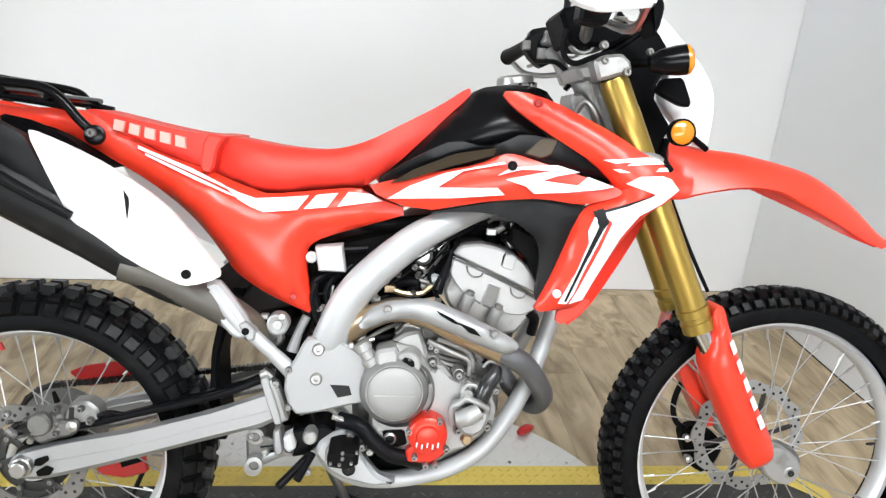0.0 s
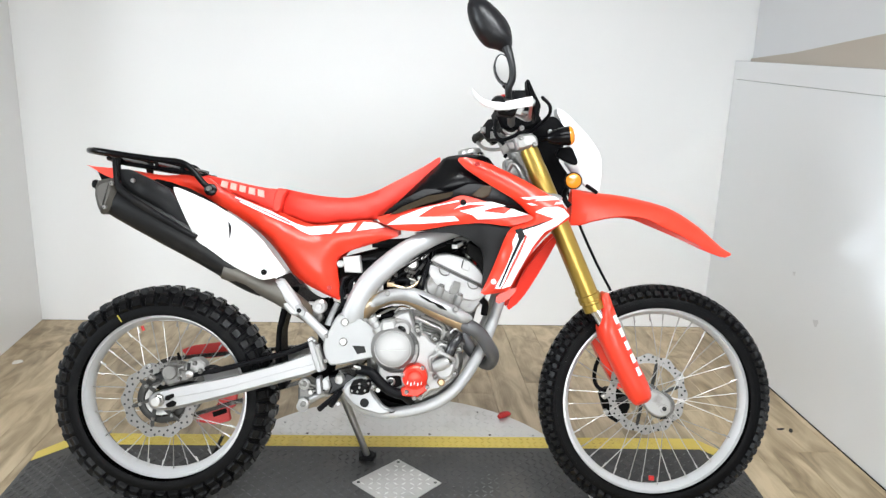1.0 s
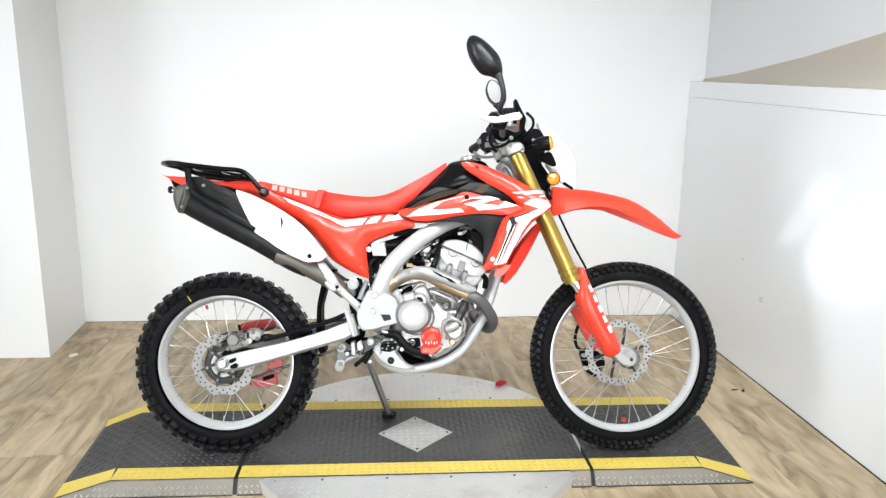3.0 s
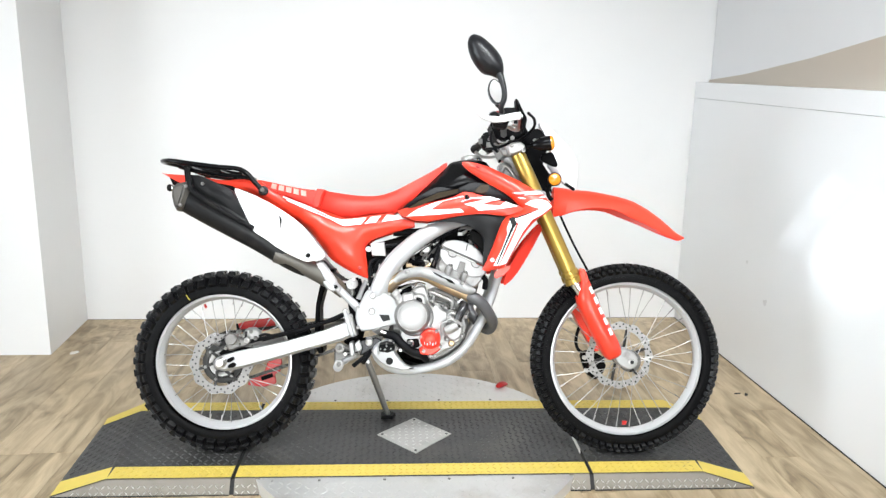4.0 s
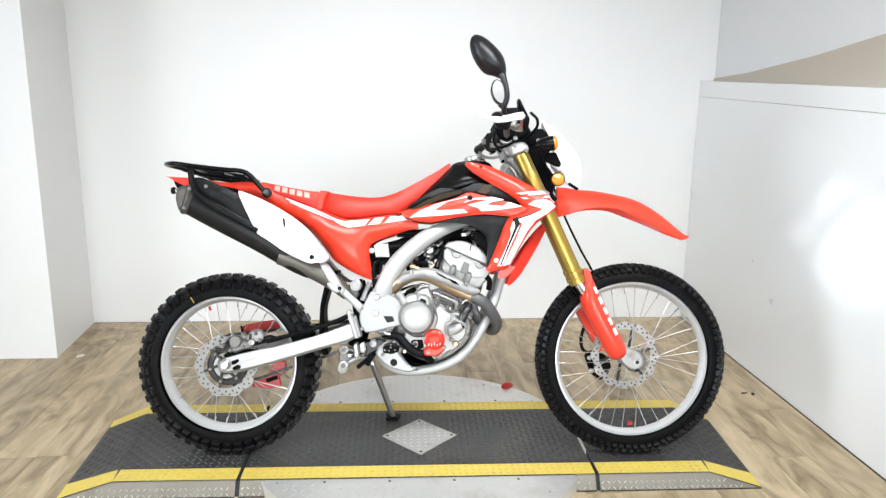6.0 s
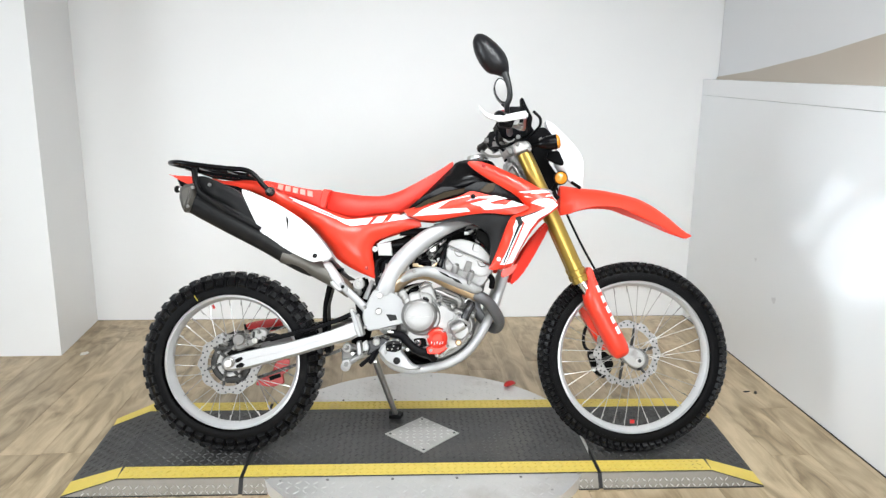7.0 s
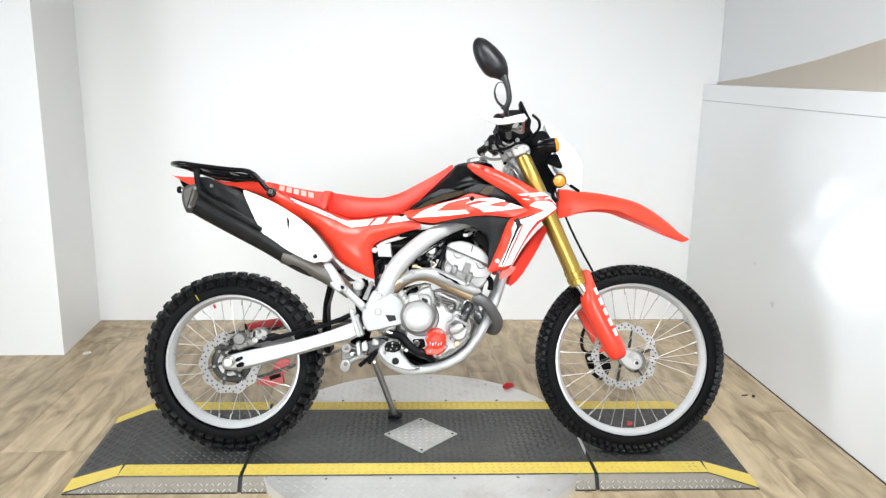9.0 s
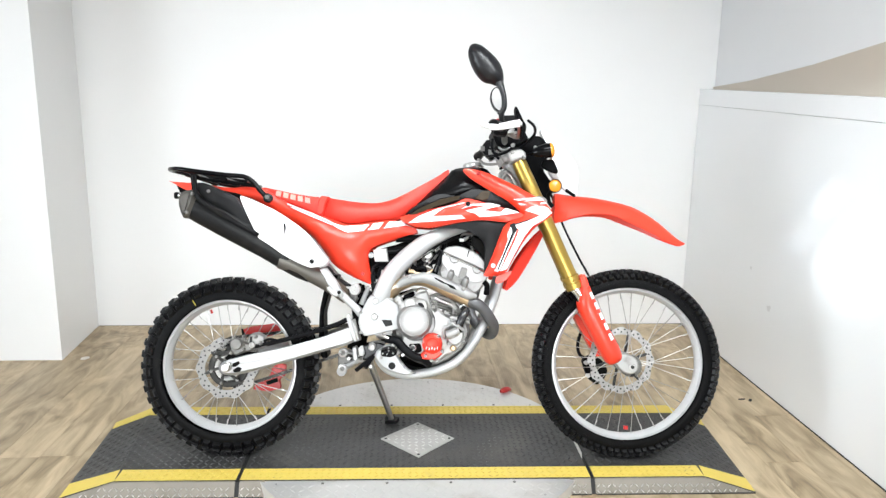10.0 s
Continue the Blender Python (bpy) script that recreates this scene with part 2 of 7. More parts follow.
def wood_material():
    """Oak-look vinyl: smoky patches drawn out along each plank, fine grain, a tone for each plank."""
    m = bpy.data.materials.new("oak_vinyl_plank")
    m.use_nodes = True
    t = m.node_tree
    b = t.nodes["Principled BSDF"]
    co, info = t.nodes.new("ShaderNodeTexCoord"), t.nodes.new("ShaderNodeObjectInfo")
    add, mul = t.nodes.new("ShaderNodeVectorMath"), t.nodes.new("ShaderNodeMath")
    mul.operation, mul.inputs[1].default_value = "MULTIPLY", 37.0
    t.links.new(info.outputs["Random"], mul.inputs[0])
    t.links.new(co.outputs["Object"], add.inputs[0])
    t.links.new(mul.outputs[0], add.inputs[1])

    def noise_tex(sx, sy, detail, distort):
        mp, n = t.nodes.new("ShaderNodeMapping"), t.nodes.new("ShaderNodeTexNoise")
        mp.inputs["Scale"].default_value = (sx, sy, 1)
        n.inputs["Scale"].default_value, n.inputs["Detail"].default_value, n.inputs["Distortion"].default_value = 1.0, detail, distort
        t.links.new(add.outputs[0], mp.inputs["Vector"])
        t.links.new(mp.outputs[0], n.inputs["Vector"])
        return n.outputs[0]

    smoke, patch, fine = noise_tex(2.2, 4.6, 5, 1.2), noise_tex(0.8, 1.6, 2, 0.3), noise_tex(26, 3.4, 5, 0.2)

    def blend(x, y, k):
        n = t.nodes.new("ShaderNodeMix")
        n.inputs[0].default_value = k
        t.links.new(x, n.inputs[2])
        t.links.new(y, n.inputs[3])
        return n.outputs[0]

    tone = blend(blend(smoke, patch, 0.35), fine, 0.12)
    ramp = t.nodes.new("ShaderNodeValToRGB")
    ramp.color_ramp.elements[0].position, ramp.color_ramp.elements[0].color = 0.36, (0.215, 0.155, 0.085, 1)
    ramp.color_ramp.elements[1].position, ramp.color_ramp.elements[1].color = 0.62, (0.55, 0.435, 0.285, 1)
    mid = ramp.color_ramp.elements.new(0.49)
    mid.color = (0.405, 0.31, 0.19, 1)
    t.links.new(tone, ramp.inputs[0])
    h, r = t.nodes.new("ShaderNodeHueSaturation"), t.nodes.new("ShaderNodeMapRange")
    r.inputs[3].default_value, r.inputs[4].default_value = 0.90, 1.10
    t.links.new(info.outputs["Random"], r.inputs[0])
    t.links.new(r.outputs[0], h.inputs["Value"])
    t.links.new(ramp.outputs[0], h.inputs["Color"])
    t.links.new(h.outputs[0], b.inputs["Base Color"])
    rr = t.nodes.new("ShaderNodeMapRange")
    rr.inputs[3].default_value, rr.inputs[4].default_value = 0.34, 0.55
    t.links.new(smoke, rr.inputs[0])
    t.links.new(rr.outputs[0], b.inputs["Roughness"])
    bp = t.nodes.new("ShaderNodeBump")
    bp.inputs["Strength"].default_value, bp.inputs["Distance"].default_value = 0.2, 0.001
    t.links.new(fine, bp.inputs["Height"])
    t.links.new(bp.outputs[0], b.inputs["Normal"])
    return m


OAK = wood_material()


# ---- mesh helpers ----
def part(name, verts, faces, mat, parent=None, label="", smooth=35):
    """One mesh object; smooth: edges flatter than this many degrees are shaded smooth."""
    me = bpy.data.meshes.new(name)
    me.from_pydata([tuple(map(float, v)) for v in verts], [], faces)
    bm = bmesh.new()
    bm.from_mesh(me)
    bmesh.ops.remove_doubles(bm, verts=bm.verts, dist=1e-5)
    bmesh.ops.recalc_face_normals(bm, faces=bm.faces)
    bm.to_mesh(me)
    bm.free()
    me.materials.append(mat)
    if smooth:
        me.shade_smooth()
        me.set_sharp_from_angle(angle=radians(smooth))
    ob = new(name, me)
    ob.parent = parent
    if label:
        ob["label"] = label
    return ob


def joined(*pieces):
    """Several (verts, faces) as one."""
    verts, faces = [], []
    for v, f in pieces:
        n = len(verts)
        verts += [tuple(p) for p in v]
        faces += [tuple(i + n for i in q) for q in f]
    return verts, faces


def rounded(outline, times=1):
    """Corner cutting of a closed outline."""
    for _ in range(times):
        out = []
        for a, b in zip(outline, outline[1:] + outline[:1]):
            out += [tuple(0.75 * p + 0.25 * q for p, q in zip(a, b)), tuple(0.25 * p + 0.75 * q for p, q in zip(a, b))]
        outline = out
    return outline


def crisp(outline):
    """A closed outline with slightly eased corners."""
    out = []
    for a, b in zip(outline, outline[1:] + outline[:1]):
        out += [tuple(0.88 * p + 0.12 * q for p, q in zip(a, b)), tuple(0.12 * p + 0.88 * q for p, q in zip(a, b))]
    return out


def spline(points, steps=6):
    """A smooth open curve through points of any dimension."""
    pts = [np.array(p, float) for p in points]
    pts = [2 * pts[0] - pts[1]] + pts + [2 * pts[-1] - pts[-2]]
    out = []
    for a, b, c, d in zip(pts, pts[1:], pts[2:], pts[3:]):
        for k in range(steps):
            s = k / steps
            out.append(0.5 * (2 * b + (c - a) * s + (2 * a - 5 * b + 4 * c - d) * s * s + (3 * b - a - 3 * c + d) * s ** 3))
    return out + [pts[-2]]


def tube(points, radius, seg=12, steps=5, flat=1.0, smooth_path=True):
    """A pipe along points; radius: one number or one for each point; flat squeezes it sideways."""
    radii = list(radius) if isinstance(radius, (list, tuple)) else [radius] * len(points)
    rows = [(*p, r) for p, r in zip(points, radii)]
    rows = spline(rows, steps) if smooth_path and len(points) > 2 else [np.array(r, float) for r in rows]
    centre, rad = [r[:3] for r in rows], [r[3] for r in rows]
    verts, faces, ref = [], [], None
    for i, c in enumerate(centre):
        d = centre[min(i + 1, len(centre) - 1)] - centre[max(i - 1, 0)]
        d = d / (np.linalg.norm(d) + 1e-9)
        if ref is None:
            ref = np.array([0, 1.0, 0]) if abs(d[1]) < 0.8 else np.array([0, 0, 1.0])
        ref = ref - d * ref.dot(d)
        ref /= np.linalg.norm(ref)
        side = np.cross(d, ref)
        for k in range(seg):
            a = 2 * math.pi * k / seg
            verts.append(c + rad[i] * (flat * math.cos(a) * ref + math.sin(a) * side))
    for i in range(len(centre) - 1):
        for k in range(seg):
            a, b = i * seg + k, i * seg + (k + 1) % seg
            faces.append((a, b, b + seg, a + seg))
    faces += [tuple(range(seg))[::-1], tuple(range((len(centre) - 1) * seg, len(centre) * seg))]
    return verts, faces


def lathe(profile, centre, axis=(0, 1, 0), seg=32, closed=False):
    """A turned form: profile of (along the axis, radius)."""
    ax = np.array(axis, float) / np.linalg.norm(axis)
    e1 = np.cross(ax, (0, 0, 1) if abs(ax[2]) < 0.9 else (1, 0, 0))
    e1 /= np.linalg.norm(e1)
    e2 = np.cross(ax, e1)
    verts, faces, n = [], [], len(profile)
    for k in range(seg):
        a = 2 * math.pi * k / seg
        for s, r in profile:
            verts.append(np.array(centre) + s * ax + r * (math.cos(a) * e1 + math.sin(a) * e2))
    for k in range(seg):
        for i in range(n if closed else n - 1):
            j = (i + 1) % n
            faces.append((k * n + i, k * n + j, ((k + 1) % seg) * n + j, ((k + 1) % seg) * n + i))
    return verts, faces


def inset(outline, d):
    """A closed outline moved inwards by d."""
    pts = np.array(outline, float)
    area = sum(a[0] * b[1] - b[0] * a[1] for a, b in zip(pts, np.roll(pts, -1, 0)))
    sign = 1 if area > 0 else -1
    out = []
    for i in range(len(pts)):
        a, b, c = pts[i - 1], pts[i], pts[(i + 1) % len(pts)]
        n1 = np.array([-(b - a)[1], (b - a)[0]]) / (np.linalg.norm(b - a) + 1e-9)
        n2 = np.array([-(c - b)[1], (c - b)[0]]) / (np.linalg.norm(c - b) + 1e-9)
        n = n1 + n2
        n = n / max(0.35, np.linalg.norm(n)) if np.linalg.norm(n) > 1e-6 else n1
        out.append(tuple(b + sign * d * n))
    return out


def prism(outline, v0, v1, bevel=0.003, holes=()):
    """A plate from v0 to v1 across the machine with an outline in (u, w), its edges chamfered."""
    ring = inset(outline, bevel)
    n = len(outline)
    lo, hi = min(v0, v1), max(v0, v1)
    rings = [(ring, lo), (outline, lo + bevel), (outline, hi - bevel), (ring, hi)]
    verts = [(u, v, w) for o, v in rings for u, w in o]
    faces = [(r * n + i, r * n + (i + 1) % n, (r + 1) * n + (i + 1) % n, (r + 1) * n + i) for r in range(3) for i in range(n)]
    faces += [tuple(range(n))[::-1], tuple(range(3 * n, 4 * n))]
    return verts, faces


def edge_distance(pts, outline):
    pts, poly = np.array(pts), np.array(outline)
    best = np.full(len(pts), 9.0)
    for a, b in zip(poly, np.roll(poly, -1, 0)):
        ab = b - a
        s = np.clip(((pts - a) @ ab) / (ab @ ab + 1e-12), 0, 1)
        best = np.minimum(best, np.linalg.norm(pts - a - s[:, None] * ab, axis=1))
    return best


def filled(outline, step):
    """A triangulated sheet inside a closed outline: points and triangles."""
    ring = [Vector(p) for p in outline]
    poly = np.array(outline)
    lo, hi = poly.min(0), poly.max(0)
    grid = [(x + (0.5 * step if j % 2 else 0), y) for j, y in enumerate(np.arange(lo[1], hi[1], step * 0.87)) for x in np.arange(lo[0], hi[0], step)]
    inside = []
    for x, y in grid:
        hit = False
        for (x1, y1), (x2, y2) in zip(outline, outline[1:] + outline[:1]):
            if (y1 > y) != (y2 > y) and x < (x2 - x1) * (y - y1) / (y2 - y1) + x1:
                hit = not hit
        if hit:
            inside.append((x, y))
    if inside:
        d = edge_distance(inside, outline)
        inside = [p for p, q in zip(inside, d) if q > step * 0.45]
    n = len(outline)
    cloud = ring + [Vector(p) for p in inside]
    out = delaunay_2d_cdt(cloud, [], [list(range(n))], 1, 1e-6)
    return [tuple(v) for v in out[0]], [tuple(f) for f in out[2]]


def eased(values, tris, fixed, times):
    """Values on a triangle sheet, smoothed towards their neighbours except where fixed."""
    pairs = np.array([(t[i], t[j]) for t in tris for i, j in ((0, 1), (1, 2), (2, 0), (1, 0), (2, 1), (0, 2))])
    v = np.array(values, float)
    weight = np.bincount(pairs[:, 0], minlength=len(v)) + 1e-9
    for _ in range(times):
        mean = np.bincount(pairs[:, 0], v[pairs[:, 1]], len(v)) / weight
        v = np.where(fixed, v, 0.4 * v + 0.6 * mean)
    return v


def panel(outline, surface, thick, step=0.02, lip=0.01):
    """A crowned body panel: surface(points, edge distances) gives its outer v, thick its depth towards the middle plane."""
    pts, tris = filled(outline, step)
    d = edge_distance(pts, outline)
    v = eased(surface(np.array(pts), d), tris, d < 1e-4, 3)
    n = len(pts)
    sgn = 1 if np.mean(v) < 0 else -1
    verts = [(p[0], float(a), p[1]) for p, a in zip(pts, v)] + [(p[0], float(a) + sgn * thick, p[1]) for p, a in zip(pts, v)]
    faces = list(tris) + [tuple(i + n for i in t[::-1]) for t in tris]
    count = {}
    for t in tris:
        for a, b in zip(t, t[1:] + t[:1]):
            count[(min(a, b), max(a, b))] = count.get((min(a, b), max(a, b)), 0) + 1
    for (a, b), c in count.items():
        if c == 1:
            faces.append((a, b, b + n, a + n))
    return verts, faces


def bulge(v0, crown, reach, lean_u=0.0, lean_w=0.0, u0=0.0, w0=0.7, ridges=()):
    """Outer surface at v0, edges falling back by crown within reach; lean_u and lean_w slope it; ridges: from, to, height, half width."""
    def surface(p, d):
        s = np.clip(d / reach, 0, 1)
        v = np.zeros(len(p))
        for a, b, high, wide in ridges:
            v -= high * np.exp(-(edge_distance(p, [a, b]) / wide) ** 2) * np.clip(d / (0.6 * reach), 0, 1)
        return v + v0 + crown * (1 - np.sqrt(1 - (1 - s) ** 2 + 1e-9)) + lean_u * (p[:, 0] - u0) + lean_w * (p[:, 1] - w0)
    return surface


def decal(outline, surface, parent_outline, mat, name, parent, lift=0.0022, step=0.011, label=""):
    """A thin sticker that follows the panel it lies on."""
    pts, tris = filled(outline, step)
    d = edge_distance(pts, parent_outline)
    v = surface(np.array(pts), d)
    return part(name, [(p[0], float(a) - lift, p[1]) for p, a in zip(pts, v)], tris, mat, parent, label, smooth=60)


def mirrored(piece):
    v, f = piece
    return [(p[0], -p[1], p[2]) for p in v], f


def bolt(name, at, r, parent, mat=None, depth=0.006, axis=(0, -1, 0), label=""):
    piece = lathe([(-0.004, r * 0.9), (0, r), (depth * 0.6, r), (depth, r * 0.75), (depth, r * 0.45), (depth * 0.4, r * 0.4), (depth * 0.4, 0.0005)], at, axis, 14)
    return part(name, *piece, mat or BOLT, parent, label)


def thing(name, label, category, at=None, group="", kind=""):
    ob = new(name)
    ob.empty_display_size = 0.1
    if at is not None:
        ob.matrix_world = at
    return tagged(ob, label, category, group, kind)


def cuboid(x0, x1, y0, y1, z0, z1, b=0.002):
    """A box with chamfered edges."""
    out = prism([(x0, z0), (x1, z0), (x1, z1), (x0, z1)], y0, y1, b)
    return out


# ---- the room ----
def structure(name, piece, mat, label, smooth=0):
    return tagged(part(name, *piece, mat, None, label, smooth), label, name.split("_")[0], kind="structure")


DECK_Z = 0.046
structure("wall_back", cuboid(-2.2, 1.80, 1.716, 1.85, 0, 3.0), WALL, "plain white painted back wall behind the motorcycle")
left_return = [(-1.86, 1.716), (-1.819, 1.146), (-4.2, 1.146), (-4.2, 1.716)]
structure("wall_left", ([(x, y, z) for z in (0, 3.0) for x, y in left_return], [(0, 1, 2, 3), (4, 5, 6, 7), (0, 1, 5, 4), (1, 2, 6, 5), (2, 3, 7, 6), (3, 0, 4, 7)]),
          WALL, "white painted wall projecting beside the stage")
structure("wall_right", ([(x, y, z) for x in (1.615, 1.75) for y, z in ((-5.0, 0), (1.712, 0), (1.712, 1.318), (-5.0, 1.15))], [(0, 1, 2, 3), (4, 5, 6, 7), (0, 1, 5, 4), (1, 2, 6, 5), (2, 3, 7, 6), (3, 0, 4, 7)]),
          SIDE_WALL, "glossy white half-height side partition")
structure("trim_cap", ([(x, y, z) for x in (1.6144, 1.77) for y, z in ((-5.0, 1.152), (1.712, 1.32), (1.712, 1.407), (-5.0, 1.24))], [(0, 1, 2, 3), (4, 5, 6, 7), (0, 1, 5, 4), (1, 2, 6, 5), (2, 3, 7, 6), (3, 0, 4, 7)]),
          SIDE_WALL, "white capping board along the side partition")
structure("wall_upper", ([(x, y, z) for x in (1.70, 1.82) for y, z in ((-5.0, 1.15), (1.712, 1.30), (1.712, 3.0), (-5.0, 3.0))], [(0, 1, 2, 3), (4, 5, 6, 7), (0, 1, 5, 4), (1, 2, 6, 5), (2, 3, 7, 6), (3, 0, 4, 7)]),
          GREY_WALL, "pale grey wall above the side partition")
# soft tan area, taken for shade, laid over the wall as a coloured sheet
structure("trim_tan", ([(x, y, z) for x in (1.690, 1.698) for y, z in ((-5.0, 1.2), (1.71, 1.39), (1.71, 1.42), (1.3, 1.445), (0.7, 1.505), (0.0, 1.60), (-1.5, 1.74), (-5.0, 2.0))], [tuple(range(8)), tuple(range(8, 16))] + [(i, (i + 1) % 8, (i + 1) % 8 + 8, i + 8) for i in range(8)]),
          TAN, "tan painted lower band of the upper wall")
# unseen walls and ceiling added to close the room; grey ceiling cuts bounced light
structure("wall_front", cuboid(-4.2, 1.9, -5.15, -5.0, 0, 3.0), WALL, "white wall closing the room")
structure("wall_far_left", cuboid(-4.35, -4.2, -5.15, 1.8, 0, 3.0), WALL, "white wall closing the room")
structure("ceiling", cuboid(-4.35, 1.9, -5.15, 1.85, 3.0, 3.1), CEILING, "white ceiling")
floor = structure("floor", cuboid(-4.2, 1.70, -5.0, 1.73, -0.06, -0.005), GAP, "pale oak vinyl plank floor")

# ---- ramp platform on its turntable ----
STAGE = pose(-0.035, 0.13, 0, 0, 0, -0.9)


def tread(x0, x1, y0, y1, z, pitch, length, width, height, inside=None):
    """Raised lozenges of tread plate, alternately turned."""
    verts, faces = [], []
    j = 0
    for iy in range(int((y1 - y0) / pitch)):
        for ix in range(int((x1 - x0) / pitch)):
            x, y = x0 + (ix + 0.5) * pitch, y0 + (iy + 0.5) * pitch
            if inside and not inside(x, y):
                continue
            a = 0.785 if (ix + iy) % 2 else -0.785
            c, s = math.cos(a), math.sin(a)
            n = len(verts)
            for lu, lv, h in ((-length, 0, 0), (0, -width, 0), (length, 0, 0), (0, width, 0), (-length * 0.5, 0, height), (length * 0.5, 0, height)):
                verts.append((x + c * lu - s * lv, y + s * lu + c * lv, z + h))
            faces += [(n, n + 1, n + 4), (n + 1, n + 5, n + 4), (n + 1, n + 2, n + 5), (n + 2, n + 3, n + 5), (n + 3, n + 4, n + 5), (n + 3, n, n + 4)]
            j += 1
    return verts, faces


def extruded(outline, z0, z1):
    n = len(outline)
    return [(x, y, z) for z in (z0, z1) for x, y in outline], [tuple(range(n))[::-1], tuple(range(n, 2 * n))] + [(i, (i + 1) % n, (i + 1) % n + n, i + n) for i in range(n)]


FRONT, BACK, STRIPE = -0.300, 0.302, 0.077
LEFT_GAP, RIGHT_GAP = -0.622, 0.608
turntable = thing("turntable", "round bright tread-plate turntable set in the floor", "turntable", STAGE)
disc = [(0.625 * math.cos(2 * math.pi * k / 96), 0.625 * math.sin(2 * math.pi * k / 96)) for k in range(96)]
part("disc", *extruded(disc, 0.0, DECK_Z - 0.004), BRIGHT, turntable, "bright metal disc", 30)
for near, far in ((-0.62, FRONT), (BACK + 0.01, 0.62)):
    tagged(part("tread_pattern", *tread(-0.62, 0.62, near, far, DECK_Z - 0.004, 0.030, 0.0140, 0.0036, 0.0015,
                                        lambda x, y: x * x + y * y < 0.37), BRIGHT, turntable, smooth=0), kind="stuff")
for k in range(14):
    a = 2 * math.pi * (k + 0.3) / 14
    if abs(math.sin(a)) > 0.55:
        bolt("screw", (0.585 * math.cos(a), 0.585 * math.sin(a), DECK_Z - 0.003), 0.004, turntable, STEEL, 0.0015, (0, 0, 1))
for x in (-0.33, -0.11, 0.11, 0.33):
    for y in (FRONT - 0.02, BACK + 0.022):
        bolt("screw", (x, y, DECK_Z - 0.003), 0.005, turntable, GRIMY, 0.0015, (0, 0, 1))
stop = thing("floor_stop", "small red plastic stop on the turntable edge", "stop", pose(0.372, 0.588, DECK_Z - 0.006, 0, 0, 38))
part("body", *tube([(-0.030, 0, 0.012), (-0.012, 0, 0.014), (0.012, 0, 0.012), (0.032, 0, 0.006)], [0.008, 0.013, 0.012, 0.006], 10), DARK_RED, stop)

platform = thing("ramp_platform", "black tread-plate ramp platform with yellow edge stripes under the motorcycle", "platform", STAGE)


def deck_section(x0, x1, end):
    """One length of the platform; end -1 or 1: it slopes to the floor at that side."""
    lo, hi = x0 + 0.0065, x1 - 0.0065
    if end == 0:
        plan = [(lo, FRONT), (hi, FRONT), (hi, BACK), (lo, BACK)]
        top = [(*p, DECK_Z) for p in plan]
        foot = [(*p, 0.0) for p in plan]
        faces = [(0, 1, 2, 3)] + [(i, (i + 1) % 4, (i + 1) % 4 + 4, i + 4) for i in range(4)]
        return part("deck", top + foot, faces, DECK, platform, smooth=0)
    s = end
    inner, knee = (x0 if s > 0 else x1), (x1 if s > 0 else x0)
    inner += 0.0065 * s
    tip = knee + s * 0.135
    verts = [(inner, FRONT, DECK_Z), (knee - s * 0.04, FRONT, DECK_Z), (knee + s * 0.03, BACK, DECK_Z), (inner, BACK, DECK_Z),
             (inner, FRONT, 0), (knee - s * 0.04, FRONT, 0), (knee + s * 0.03, BACK, 0), (inner, BACK, 0), (tip, FRONT - 0.034, 0.0035), (tip + s * 0.03, BACK - 0.06, 0.004)]
    faces = [(0, 1, 2, 3), (0, 4, 5, 1), (2, 6, 7, 3), (0, 3, 7, 4), (1, 8, 9, 2), (1, 5, 8), (2, 9, 6)]
    return part("ramp", verts, faces, DECK, platform, smooth=0)


KNEE_L, KNEE_R = -1.078, 1.048
deck_section(LEFT_GAP, RIGHT_GAP, 0)
deck_section(KNEE_L, LEFT_GAP, -1)
deck_section(RIGHT_GAP, KNEE_R, 1)
for x in (LEFT_GAP, RIGHT_GAP):
    part("joint", *cuboid(x - 0.0066, x + 0.0066, FRONT + 0.002, BACK - 0.002, 0.0, DECK_Z - 0.005, 0.001), GAP, platform, smooth=0)


def strip(p0, p1, wide, z_lift=0.0012):
    """A flat painted band from p0 to p1 with its width along +y."""
    (x0, y0, z0), (x1, y1, z1) = p0, p1
    return [(x0, y0, z0 + z_lift), (x1, y1, z1 + z_lift), (x1, y1 + wide, z1 + z_lift), (x0, y0 + wide, z0 + z_lift)], [(0, 1, 2, 3)]


def slanted(points):
    return points, [tuple(range(len(points)))]


for a, b in ((KNEE_L + 0.04, LEFT_GAP - 0.0065), (LEFT_GAP + 0.0065, RIGHT_GAP - 0.0065), (RIGHT_GAP + 0.0065, KNEE_R - 0.04)):
    part("edge_stripe", *strip((a, FRONT, DECK_Z), (b, FRONT, DECK_Z), STRIPE), YELLOW, platform, "yellow painted stripe", 0)
for a, b in ((KNEE_L - 0.03, LEFT_GAP - 0.0065), (LEFT_GAP + 0.0065, RIGHT_GAP - 0.0065), (RIGHT_GAP + 0.0065, KNEE_R + 0.03)):
    part("edge_stripe", *strip((a, BACK - STRIPE, DECK_Z), (b, BACK - STRIPE, DECK_Z), STRIPE), YELLOW, platform, "yellow painted stripe", 0)
